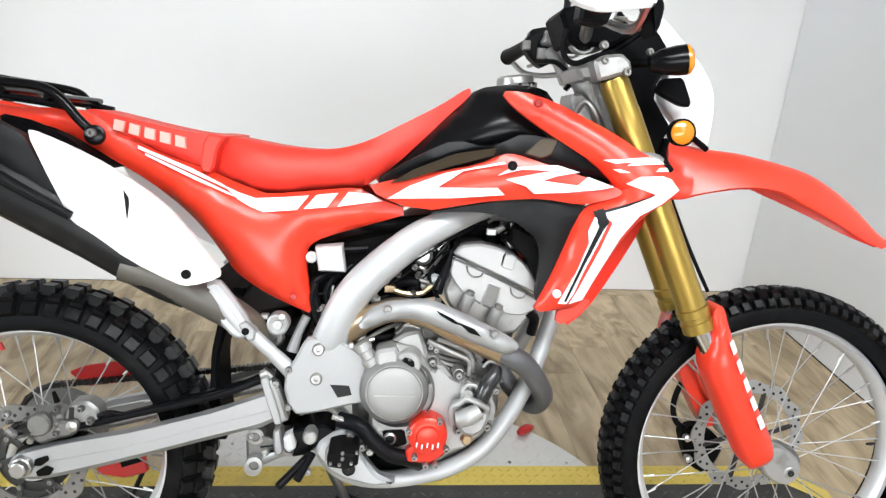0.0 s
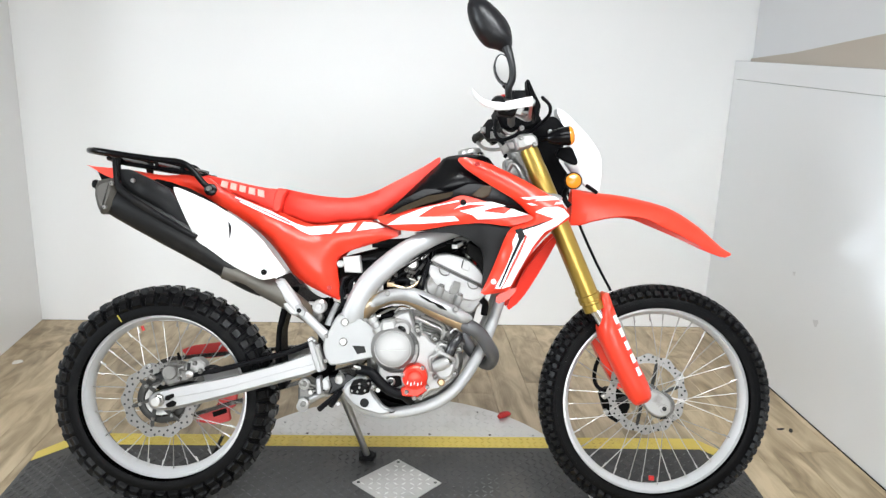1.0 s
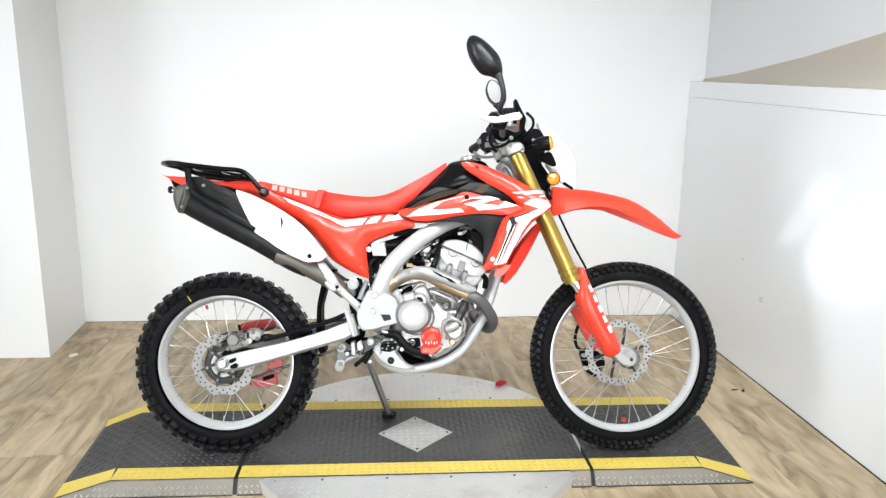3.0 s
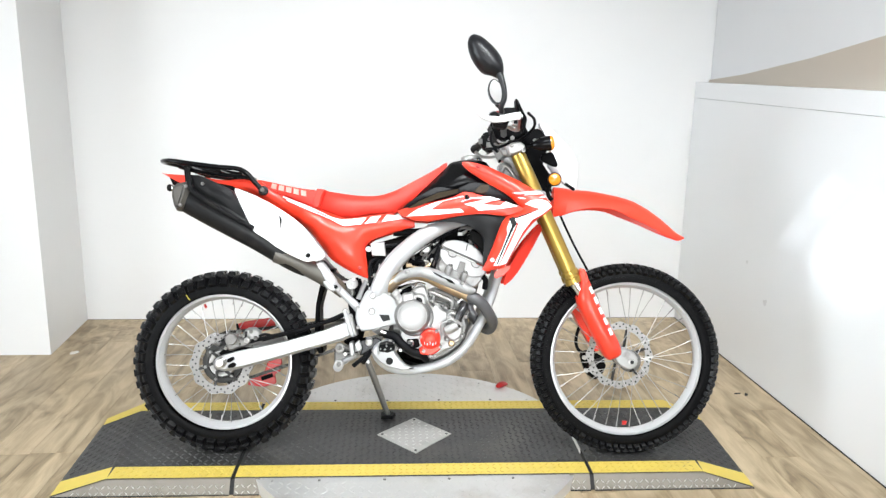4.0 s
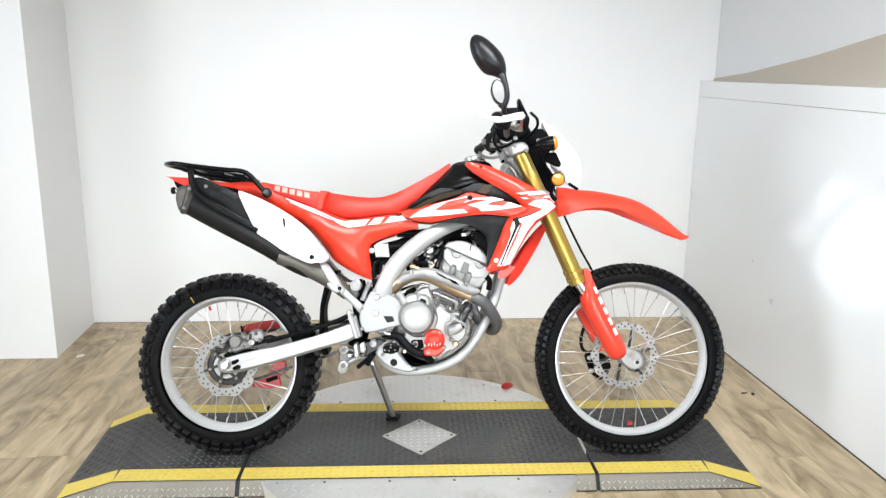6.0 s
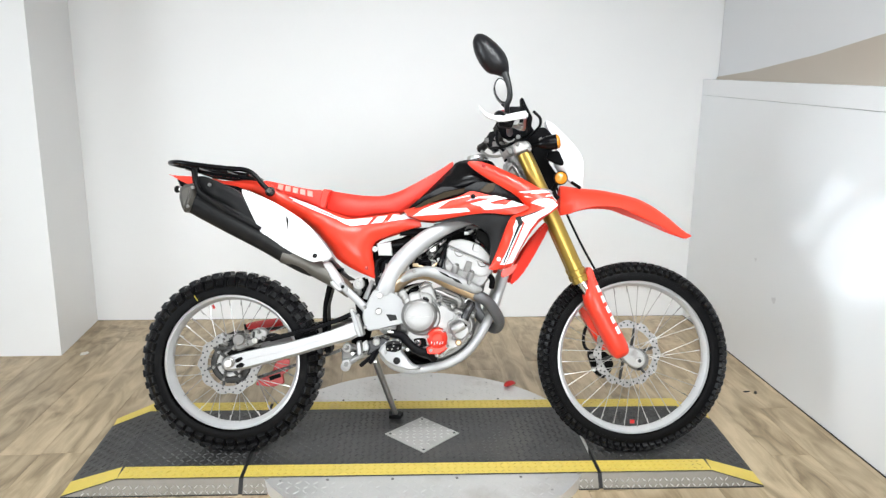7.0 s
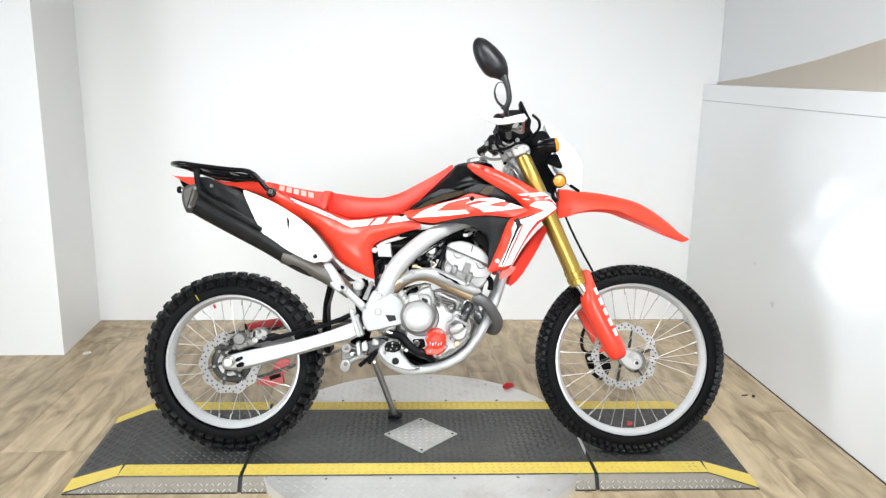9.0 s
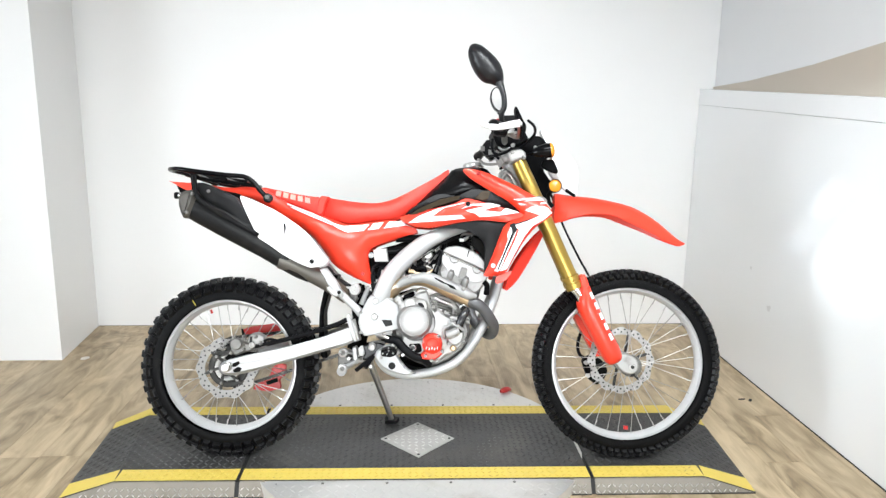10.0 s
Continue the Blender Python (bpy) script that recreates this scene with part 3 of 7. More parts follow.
for s, knee in ((-1, KNEE_L), (1, KNEE_R)):
    k0, k1, tip = knee - s * 0.04, knee + s * 0.03, knee + s * 0.135
    part("edge_stripe", *slanted([(k0, FRONT, DECK_Z + 0.0015), (k0 + s * 0.009, FRONT + STRIPE, DECK_Z + 0.0015), (tip + s * 0.002, FRONT + 0.055, 0.0075), (tip - s * 0.002, FRONT - 0.034, 0.0055)]), YELLOW, platform, "yellow painted stripe", 0)
    part("edge_stripe", *slanted([(k1, BACK, DECK_Z + 0.0015), (k1 - s * 0.009, BACK - STRIPE, DECK_Z + 0.0015), (tip + s * 0.022, BACK - 0.12, 0.0075), (tip + s * 0.03, BACK - 0.06, 0.0075)]), YELLOW, platform, "yellow painted stripe", 0)
diamond = [(-0.145, 0.0), (0.0, -0.150), (0.140, 0.0), (0.0, 0.142)]
lozenge = lambda x, y: abs(x + 0.0) / 0.155 + abs(y + 0.004) / 0.16 < 1
part("tread_pattern", *tread(KNEE_L, KNEE_R, FRONT + STRIPE + 0.004, BACK - STRIPE - 0.004, DECK_Z, 0.0235, 0.0115, 0.0034, 0.0026,
                             lambda x, y: not lozenge(x, y) and abs(x - LEFT_GAP) > 0.012 and abs(x - RIGHT_GAP) > 0.012), TREAD, platform, smooth=0)
for y0, y1 in ((FRONT + 0.004, FRONT + STRIPE - 0.002), (BACK - STRIPE + 0.002, BACK - 0.004)):
    tagged(part("tread_pattern", *tread(KNEE_L, KNEE_R, y0, y1, DECK_Z + 0.0012, 0.0235, 0.0105, 0.003, 0.0018, lambda x, y: abs(x - LEFT_GAP) > 0.016 and abs(x - RIGHT_GAP) > 0.016 and KNEE_L + 0.05 < x < KNEE_R - 0.05), YELLOW_WORN, platform, smooth=0), kind="stuff")
part("centre_plate", *extruded(diamond, DECK_Z - 0.001, DECK_Z + 0.003), CENTRE, platform, "bright diamond-shaped tread plate", 0)
part("tread_pattern", *tread(-0.15, 0.15, -0.15, 0.15, DECK_Z + 0.003, 0.026, 0.011, 0.0034, 0.0018, lambda x, y: abs(x) / 0.125 + abs(y) / 0.125 < 1), BRIGHT, platform, smooth=0)
for x, y in diamond:
    bolt("screw", (x * 0.86, y * 0.86, DECK_Z + 0.003), 0.005, platform, GAP, 0.0015, (0, 0, 1))


SPLAY = 0.030


def skirt(x0, x1, taper=0):
    """Edge plate with raised tread, splayed out towards the floor; taper: the end that runs down to the floor."""
    z1, run = DECK_Z - 0.001, 0.172
    lo, hi = (x0 - run if taper < 0 else x0), (x1 + run if taper > 0 else x1)
    out = lambda z: FRONT - 0.006 - SPLAY * (1 - z / z1)
    verts = [(lo, out(0.001), 0.001), (hi, out(0.001), 0.001), (x1, out(z1), z1), (x0, out(z1), z1)]
    back = [(x, y + 0.005, z) for x, y, z in verts]
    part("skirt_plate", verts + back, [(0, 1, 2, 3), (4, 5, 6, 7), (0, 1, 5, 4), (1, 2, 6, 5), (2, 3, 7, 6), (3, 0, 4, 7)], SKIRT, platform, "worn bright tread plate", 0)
    part("skirt_foot", *cuboid(lo, hi, out(0) - 0.003, out(0) - 0.0005, 0.0, 0.004, 0.0004), GAP, platform, smooth=0)
    inside = lambda x, q: q < math.hypot(z1, SPLAY) * (1 - max(0.0, x0 - x, x - x1) / run) - 0.006
    v, f = tread(lo, hi, 0.0, 0.075, 0.0, 0.0195, 0.0092, 0.0022, 0.0022, inside)
    tilt = math.atan2(SPLAY, z1)
    tagged(part("tread_pattern", [(p, out(0) + q * math.sin(tilt) - h * math.cos(tilt), q * math.cos(tilt) + h * math.sin(tilt)) for p, q, h in v], f, TREAD_BRIGHT, platform, smooth=0), kind="stuff")


skirt(KNEE_L + 0.04, LEFT_GAP - 0.0075, -1)
skirt(LEFT_GAP + 0.0075, -0.53)
skirt(0.53, RIGHT_GAP - 0.0075)
skirt(RIGHT_GAP + 0.0075, KNEE_R - 0.04, 1)
for x in (LEFT_GAP, RIGHT_GAP):
    low, high = FRONT - 0.003 - SPLAY, FRONT - 0.003
    part("joint", [(x + a, y, z) for a in (-0.0074, 0.0074) for y, z in ((low, 0.001), (low + 0.02, 0.001), (high + 0.004, DECK_Z - 0.003), (high, DECK_Z - 0.003))],
         [(0, 1, 2, 3), (4, 5, 6, 7), (0, 1, 5, 4), (1, 2, 6, 5), (2, 3, 7, 6), (3, 0, 4, 7)], GAP, platform, smooth=0)
for s, knee in ((-1, KNEE_L), (1, KNEE_R)):
    flat = tread(0.0, 0.165, FRONT + STRIPE + 0.012, BACK - STRIPE - 0.05, 0.0, 0.0235, 0.0115, 0.0034, 0.0026)
    slope = []
    for u, y, h in flat[0]:
        start = knee + s * (-0.04 + 0.07 * (y - FRONT) / (BACK - FRONT))
        reach = 0.175 - 0.04 * (y - FRONT) / (BACK - FRONT)
        k = u / 0.175
        slope.append((start + s * reach * k, y, DECK_Z + (0.004 - DECK_Z) * k + h + 0.0004))
    tagged(part("tread_pattern", slope, flat[1], TREAD, platform, smooth=0), kind="stuff")

# ---- the motorcycle: u ahead, v to its left, w up, leaning on its stand ----
BIKE = pose(0.001, 0.004, 0.044, 0, 0, -2.6) @ pose(0, 0, 0, -12.0, 0, 0)
bike = thing("motorcycle", "red and white dual-sport motorcycle leaning on its side stand", "motorcycle", BIKE)


def knob(a, r, v, la, lv, h, tilt=0.0):
    """A tyre block at angle a: la along the tread, lv across, h high; tilt turns it out over the shoulder."""
    er, ea = np.array([math.cos(a), 0, math.sin(a)]), np.array([-math.sin(a), 0, math.cos(a)])
    ev = np.array([0, 1.0, 0])
    n = er * math.cos(tilt) + ev * math.sin(tilt)
    s = ev * math.cos(tilt) - er * math.sin(tilt)
    base = er * r + ev * v
    verts = []
    for k, q in ((-0.003, 1.0), (h * 0.75, 0.92), (h, 0.78)):
        for x, y in ((-1, -1), (1, -1), (1, 1), (-1, 1)):
            verts.append(base + n * k + ea * x * la * q + s * y * lv * q)
    faces = [(i, (i + 1) % 4, (i + 1) % 4 + 4, i + 4) for i in range(4)] + [(i + 4, (i + 1) % 4 + 4, (i + 1) % 4 + 8, i + 8) for i in range(4)] + [(8, 9, 10, 11)]
    return verts, faces


def wheel(name, u, outer, rim_r, half, section, hub_r, hub_half, knobs, spokes):
    """Spoked wheel: alloy rim as the part, with tyre, hub and spokes under it."""
    w = outer
    r0, r1 = rim_r - 0.015, rim_r
    rim_profile = [(-half, r1), (-half + 0.003, r1 + 0.001), (-half + 0.005, r1 - 0.004), (-half * 0.8, r1 - 0.006), (-half * 0.45, r0 - 0.001), (0, r0 - 0.002), (half * 0.45, r0 - 0.001), (half * 0.8, r1 - 0.006), (half - 0.005, r1 - 0.004),
                   (half - 0.003, r1 + 0.001), (half, r1), (half + 0.001, r1 - 0.009), (half * 0.82, r1 - 0.0125), (half * 0.5, r0 - 0.0045), (0, r0 - 0.006), (-half * 0.5, r0 - 0.0045), (-half * 0.82, r1 - 0.0125), (-half - 0.001, r1 - 0.009)]
    rim = part(name, *lathe(rim_profile, (0, 0, 0), (0, 1, 0), 96, True), ALLOY, bike, "spoked wheel with bright alloy rim", 40)
    rim.location = (u, 0, w)
    carcass = outer - (0.013 if name == "rear_wheel" else 0.0095)
    mid = (carcass + rim_r) / 2
    prof = []
    for k in range(19):
        a = math.pi * (k / 18) * 1.22 - math.pi * 0.11
        y, x = math.cos(a) * section, math.sin(a)
        prof.append((y, (rim_r + 0.012) + (carcass - rim_r - 0.012) * max(-0.25, x) ** 1 if x > 0 else rim_r + 0.012 + x * 0.035))
    pieces = []
    for k in range(knobs):
        a = 2 * math.pi * k / knobs
        step = 2 * math.pi / knobs
        if name == "rear_wheel":
            pieces.append(knob(a, carcass - 0.004, 0.017, 0.0142, 0.0138, 0.0155, 0.05))
            pieces.append(knob(a, carcass - 0.004, -0.017, 0.0142, 0.0138, 0.0155, -0.05))
            for s in (-1, 1):
                pieces.append(knob(a + step * 0.5, carcass - 0.0150, s * section * 0.66, 0.0128, 0.0090, 0.0135, s * 0.50))
                pieces.append(knob(a + step * 0.5, carcass - 0.0305, s * section * 0.86, 0.0150 if k % 2 else 0.0135, 0.0125, 0.0110, s * 0.92))
        else:
            pieces.append(knob(a, carcass - 0.002, 0.0, 0.0098, 0.013, 0.0115, 0.0))
            for s in (-1, 1):
                pieces.append(knob(a + step * 0.5, carcass - 0.0065, s * section * 0.56, 0.0100, 0.0095, 0.0115, s * 0.52))
                pieces.append(knob(a + step * 0.05, carcass - 0.0185, s * section * 0.84, 0.0082 if k % 2 else 0.0098, 0.0095, 0.0105, s * 0.95))
    # raised rings on the sidewall
    for s in (-1, 1):
        for rr in (rim_r + 0.014, rim_r + 0.020):
            part("sidewall_ring", *tube([(rr * math.cos(2 * math.pi * k / 60), s * section * (0.90 if rr < rim_r + 0.016 else 0.965), rr * math.sin(2 * math.pi * k / 60)) for k in range(61)], 0.0012, 5, 1, smooth_path=False), RUBBER, rim, smooth=25)
    part("tyre", *lathe(prof, (0, 0, 0), (0, 1, 0), 96), RUBBER, rim, "black rubber tyre", 25)
    tagged(part("tread", *joined(*pieces), RUBBER_LIGHTENED, rim, "worn black tread blocks", 25), kind="stuff")
    part("hub", *lathe([(-hub_half, 0.012), (-hub_half, hub_r * 0.8), (-hub_half + 0.006, hub_r), (-hub_half + 0.012, hub_r), (-hub_half + 0.018, hub_r * 0.62), (hub_half - 0.018, hub_r * 0.62), (hub_half - 0.012, hub_r), (hub_half - 0.006, hub_r), (hub_half, hub_r * 0.8), (hub_half, 0.012)], (0, 0, 0), (0, 1, 0), 36), GRIMY, rim, "grimy cast aluminium hub")
    # black rings put the hub's dark recess into the colour
    for s in (-1, 1):
        part("bearing_seal", *lathe([(0.0, 0.012), (s * 0.004, 0.013), (s * 0.004, hub_r * 0.68), (0.0, hub_r * 0.7)], (0, s * hub_half, 0), (0, 1, 0), 28), GAP, rim)
    for k in range(spokes):
        a = 2 * math.pi * (k + 0.5) / spokes
        side = -1 if k % 2 else 1
        turn = 0.62 if (k // 2) % 2 else -0.62
        h = (hub_r * 0.93 * math.cos(a + turn), side * (hub_half - 0.009), hub_r * 0.93 * math.sin(a + turn))
        e = ((r0 - 0.004) * math.cos(a), side * 0.006, (r0 - 0.004) * math.sin(a))
        ee = ((r0 - 0.024) * math.cos(a) * 0.985 + 0.015 * h[0], side * 0.0075, (r0 - 0.024) * math.sin(a) * 0.985 + 0.015 * h[2])
        part("spoke", *joined(tube([h, e], 0.00135, 6, 1), tube([ee, e], 0.0022, 6, 1)), SPOKE, rim)
    return rim


FRONT_R, REAR_R, HALF_BASE = 0.349, 0.327, 0.7277
front_wheel = wheel("front_wheel", HALF_BASE, FRONT_R, 0.281, 0.024, 0.043, 0.036, 0.055, 78, 36)
rear_wheel = wheel("rear_wheel", -HALF_BASE, REAR_R, 0.244, 0.033, 0.060, 0.048, 0.060, 46, 36)


def brake_disc(parent, v, r1, r0, waves, holes, mat):
    """A wave disc with drilled holes shown as dark plugs, on a carrier with arms."""
    n = waves * 8
    out = [((r1 - 0.004 + 0.004 * math.cos(waves * 2 * math.pi * k / n)) * math.cos(2 * math.pi * k / n), (r1 - 0.004 + 0.004 * math.cos(waves * 2 * math.pi * k / n)) * math.sin(2 * math.pi * k / n)) for k in range(n)]
    inn = [(r0 * math.cos(2 * math.pi * k / n), r0 * math.sin(2 * math.pi * k / n)) for k in range(n)]
    verts = [(x, v + s, z) for s in (-0.002, 0.002) for o in (out, inn) for x, z in o]
    faces = []
    for k in range(n):
        j = (k + 1) % n
        faces += [(k, j, n + j, n + k), (2 * n + k, 3 * n + k, 3 * n + j, 2 * n + j), (k, 2 * n + k, 2 * n + j, j), (n + k, n + j, 3 * n + j, 3 * n + k)]
    disc_ob = part("brake_disc", verts, faces, mat, parent, "drilled wave brake disc", 30)
    plugs = []
    for k in range(holes):
        for q, rr in ((0, r0 + 0.35 * (r1 - r0)), (0.5, r0 + 0.68 * (r1 - r0))):
            a = 2 * math.pi * (k + q) / holes
            plugs.append(lathe([(-0.0026, 0.0001), (-0.0026, 0.0034), (0.0026, 0.0034), (0.0026, 0.0001)], (rr * math.cos(a), v, rr * math.sin(a)), (0, 1, 0), 8))
    tagged(part("drill_hole", *joined(*plugs), GAP, parent, smooth=0), kind="stuff")
    for k in range(6):
        a = 2 * math.pi * k / 6
        part("disc_arm", *tube([(0.03 * math.cos(a), v, 0.03 * math.sin(a)), ((r0 + 0.004) * math.cos(a + 0.25), v, (r0 + 0.004) * math.sin(a + 0.25))], 0.006, 6, 1, 0.5), HUB_DARK, parent)


brake_disc(front_wheel, 0.062, 0.128, 0.098, 12, 28, DISC_BRIGHT)
brake_disc(rear_wheel, -0.074, 0.112, 0.078, 10, 24, DISC)
# dark ring added to fill the dark space between disc and hub
part("hub_shroud", *lathe([(-0.056, 0.050), (-0.060, 0.052), (-0.062, 0.060), (-0.060, 0.070), (-0.056, 0.072)], (0, 0, 0), (0, 1, 0), 40), HUB_DARK, rear_wheel)
for k in range(6):
    bolt("carrier_bolt", (0.056 * math.cos(k * 1.047 + 0.2), -0.078, 0.056 * math.sin(k * 1.047 + 0.2)), 0.0055, rear_wheel, BOLT, 0.005)
part("hub_carrier", *lathe([(-0.068, 0.030), (-0.072, 0.036), (-0.072, 0.044), (-0.060, 0.046)], (0, 0, 0), (0, 1, 0), 30), CAST, rear_wheel)
part("hub_cap", *lathe([(-0.07, 0.040), (-0.084, 0.038), (-0.089, 0.033), (-0.090, 0.018), (-0.096, 0.016), (-0.096, 0.0005)], (0, 0, 0), (0, 1, 0), 32), GRIMY, front_wheel, "grimy cast front hub cap")
for k in (2.2, 4.6):
    part("hub_slot", *prism([(0.022 * math.cos(k), 0.022 * math.sin(k)), (0.038 * math.cos(k), 0.038 * math.sin(k)), (0.038 * math.cos(k + 0.5), 0.038 * math.sin(k + 0.5)), (0.022 * math.cos(k + 0.5), 0.022 * math.sin(k + 0.5))], -0.0912, -0.086, 0.0005), GAP, front_wheel, smooth=0)
part("sprocket", *joined(lathe([(0.070, 0.05), (0.070, 0.088), (0.076, 0.088), (0.076, 0.05)], (0, 0, 0), (0, 1, 0), 44, True)), GRIMY, rear_wheel)

part("paint_mark", *tube([(-0.130, -0.0612, 0.241), (-0.124, -0.0622, 0.232), (-0.117, -0.0625, 0.222)], 0.0019, 6, 3), YELLOW_MARK, rear_wheel, "yellow chalk mark")
part("spoke_tag", *tube([(-0.080, -0.008, 0.204), (-0.074, -0.008, 0.190)], 0.0045, 8, 1), DARK_RED, rear_wheel, "red spoke tag")
part("spoke_tag", *cuboid(-0.006, 0.010, -0.014, -0.004, -0.246, -0.232, 0.002), DARK_RED, front_wheel, "red spoke tag")

# ---- bodywork ----
def body(name, outline, surface, thick, mat, label="", step=0.02, twin=True, cut=1):
    o = rounded(outline, cut) if cut else outline
    ob = part(name, *panel(o, surface, thick, step), mat, bike, label, 50)
    if twin:
        part(name, *mirrored(panel(o, surface, thick, step * 1.6)), mat, bike, label, 50)
    return ob, o


def across(outline, half_at, mat, name, label="", step=0.016, shape=0.5, reach=0.05, cut=1, parent=None):
    """A solid that reaches from side to side: half_at(u) is its half width, rounded in towards the outline."""
    o = rounded(outline, cut) if cut else outline
    pts, tris = filled(o, step)
    d = edge_distance(pts, o)
    s = np.clip(d / reach, 0, 1)
    half = np.array([half_at(p[0]) for p in pts]) * (1 - shape * (1 - np.sqrt(1 - (1 - s) ** 2 + 1e-9)))
    half = eased(half, tris, d < 1e-4, 14)
    n = len(pts)
    verts = [(p[0], -float(h), p[1]) for p, h in zip(pts, half)] + [(p[0], float(h), p[1]) for p, h in zip(pts, half)]
    faces = list(tris) + [tuple(i + n for i in t[::-1]) for t in tris]
    count = {}
    for t in tris:
        for a, b in zip(t, t[1:] + t[:1]):
            count[(min(a, b), max(a, b))] = count.get((min(a, b), max(a, b)), 0) + 1
    faces += [(a, b, b + n, a + n) for (a, b), c in count.items() if c == 1]
    return part(name, verts, faces, mat, parent or bike, label, 55)


def ramp_value(*knots):
    xs, ys = [k[0] for k in knots], [k[1] for k in knots]
    return lambda u: float(np.interp(u, xs, ys))


seat_line = [(-0.399, 0.947), (-0.374, 0.944), (-0.339, 0.939), (-0.271, 0.929), (-0.211, 0.926), (-0.171, 0.931), (-0.122, 0.948), (-0.073, 0.975), (-0.024, 1.002), (0.025, 1.031), (0.056, 1.054), (0.063, 1.051), (0.061, 1.038), (0.026, 1.005), (-0.012, 0.966), (-0.070, 0.907), (-0.119, 0.869), (-0.133, 0.865), (-0.209, 0.855), (-0.299, 0.843), (-0.329, 0.849), (-0.368, 0.863), (-0.397, 0.877), (-0.402, 0.895)]
seat = across(seat_line, ramp_value((-0.55, 0.105), (-0.25, 0.125), (-0.02, 0.115), (0.09, 0.075)), SEAT_RED, "seat", "red ribbed vinyl seat", shape=0.45, reach=0.07, cut=1)
pillion_line = [(-0.617, 0.982), (-0.561, 0.971), (-0.504, 0.959), (-0.437, 0.948), (-0.399, 0.946), (-0.384, 0.923), (-0.396, 0.876), (-0.417, 0.883), (-0.466, 0.895), (-0.533, 0.921), (-0.571, 0.937), (-0.594, 0.951), (-0.617, 0.965)]
across(pillion_line, ramp_value((-0.75, 0.075), (-0.55, 0.103), (-0.4, 0.118)), SEAT_RED, "pillion_seat", "red vinyl rear seat section", shape=0.4, reach=0.06)
strap = [(-0.399, 0.948), (-0.375, 0.946), (-0.363, 0.944), (-0.378, 0.924), (-0.385, 0.879), (-0.410, 0.884)]
part("grab_strap", *prism(rounded(strap), -0.117, 0.117, 0.004), SEAT_RED, bike)
# lettering on the seat and fork guard is a maker's mark: plain bars
mark = [(-0.551, 0.965), (-0.428, 0.939), (-0.427, 0.917), (-0.555, 0.945)]
(ax, aw), (bx, bw), (cx, cw), (dx, dw) = mark
for k in range(5):
    q = []
    for s, e in ((k * 0.205, 0.05), (k * 0.205 + 0.14, 0.05), (k * 0.205 + 0.14, 0.92), (k * 0.205, 0.92)):
        top, bot = (ax + (bx - ax) * s, aw + (bw - aw) * s), (dx + (cx - dx) * s, dw + (cw - dw) * s)
        q.append((top[0] + (bot[0] - top[0]) * e, top[1] + (bot[1] - top[1]) * e))
    part("mark_bar", *prism(q, -0.112, -0.104, 0.001), FADED, bike, smooth=0)

ridge_a, ridge_b = [(-0.451, 0.868), (-0.288, 0.676)], [(-0.328, 0.809), (-0.228, 0.686)]
cowl_surface = bulge(-0.132, 0.028, 0.05, lean_u=-0.055, u0=-0.3, ridges=[(*ridge_a, 0.014, 0.022), (*ridge_b, 0.012, 0.016)])
cowl_line = [(-0.946, 0.999), (-0.944, 0.995), (-0.831, 0.989), (-0.723, 0.973), (-0.669, 0.979), (-0.601, 0.975), (-0.575, 0.958), (-0.516, 0.922), (-0.451, 0.897), (-0.404, 0.885), (-0.357, 0.866), (-0.319, 0.853), (-0.291, 0.846), (-0.204, 0.858), (-0.131, 0.867), (-0.122, 0.857), (-0.031, 0.829), (-0.115, 0.801), (-0.191, 0.776), (-0.215, 0.762), (-0.224, 0.744), (-0.220, 0.699), (-0.207, 0.633), (-0.238, 0.644), (-0.288, 0.666), (-0.327, 0.689), (-0.352, 0.709), (-0.366, 0.731), (-0.404, 0.781), (-0.442, 0.818), (-0.498, 0.859), (-0.562, 0.894), (-0.625, 0.930), (-0.670, 0.947), (-0.723, 0.953), (-0.851, 0.957), (-0.888, 0.966)]
cowl, cowl_o = body("side_cowl", cowl_line, cowl_surface, 0.02, RED, "glossy red side cowl")
for shape in ([(-0.365, 0.860), (-0.338, 0.849), (-0.310, 0.841), (-0.243, 0.847), (-0.218, 0.850), (-0.238, 0.825), (-0.261, 0.822), (-0.295, 0.818), (-0.319, 0.827), (-0.340, 0.838)], [(-0.205, 0.852), (-0.168, 0.857), (-0.186, 0.832), (-0.226, 0.827)], [(-0.150, 0.860), (-0.112, 0.858), (-0.090, 0.846), (-0.168, 0.834)], [(-0.515, 0.921), (-0.423, 0.887), (-0.363, 0.860), (-0.357, 0.854), (-0.425, 0.881), (-0.514, 0.916)], [(-0.501, 0.909), (-0.414, 0.874), (-0.352, 0.847), (-0.346, 0.842), (-0.416, 0.869), (-0.500, 0.905)]):
    decal(shape, cowl_surface, cowl_o, DECAL, "decal", cowl)
plate_surface = bulge(-0.189, 0.010, 0.024, lean_u=-0.03, u0=-0.55)
plate_line = [(-0.667, 0.94), (-0.649, 0.938), (-0.564, 0.903), (-0.507, 0.871), (-0.45, 0.833), (-0.405, 0.786), (-0.377, 0.747), (-0.356, 0.724), (-0.357, 0.709), (-0.407, 0.693), (-0.43, 0.697), (-0.506, 0.733), (-0.563, 0.774), (-0.598, 0.794), (-0.607, 0.812), (-0.64, 0.879)]
number_plate, np_o = body("side_panel", plate_line, plate_surface, 0.010, WHITE, "scuffed white side number panel", 0.016)
decal([(-0.510, 0.853), (-0.501, 0.840), (-0.500, 0.830), (-0.504, 0.799)], plate_surface, np_o, DECAL_DARK, "slot", number_plate)
bolt("bolt", (-0.410, -0.192, 0.716), 0.008, bike, MATT_BLACK)
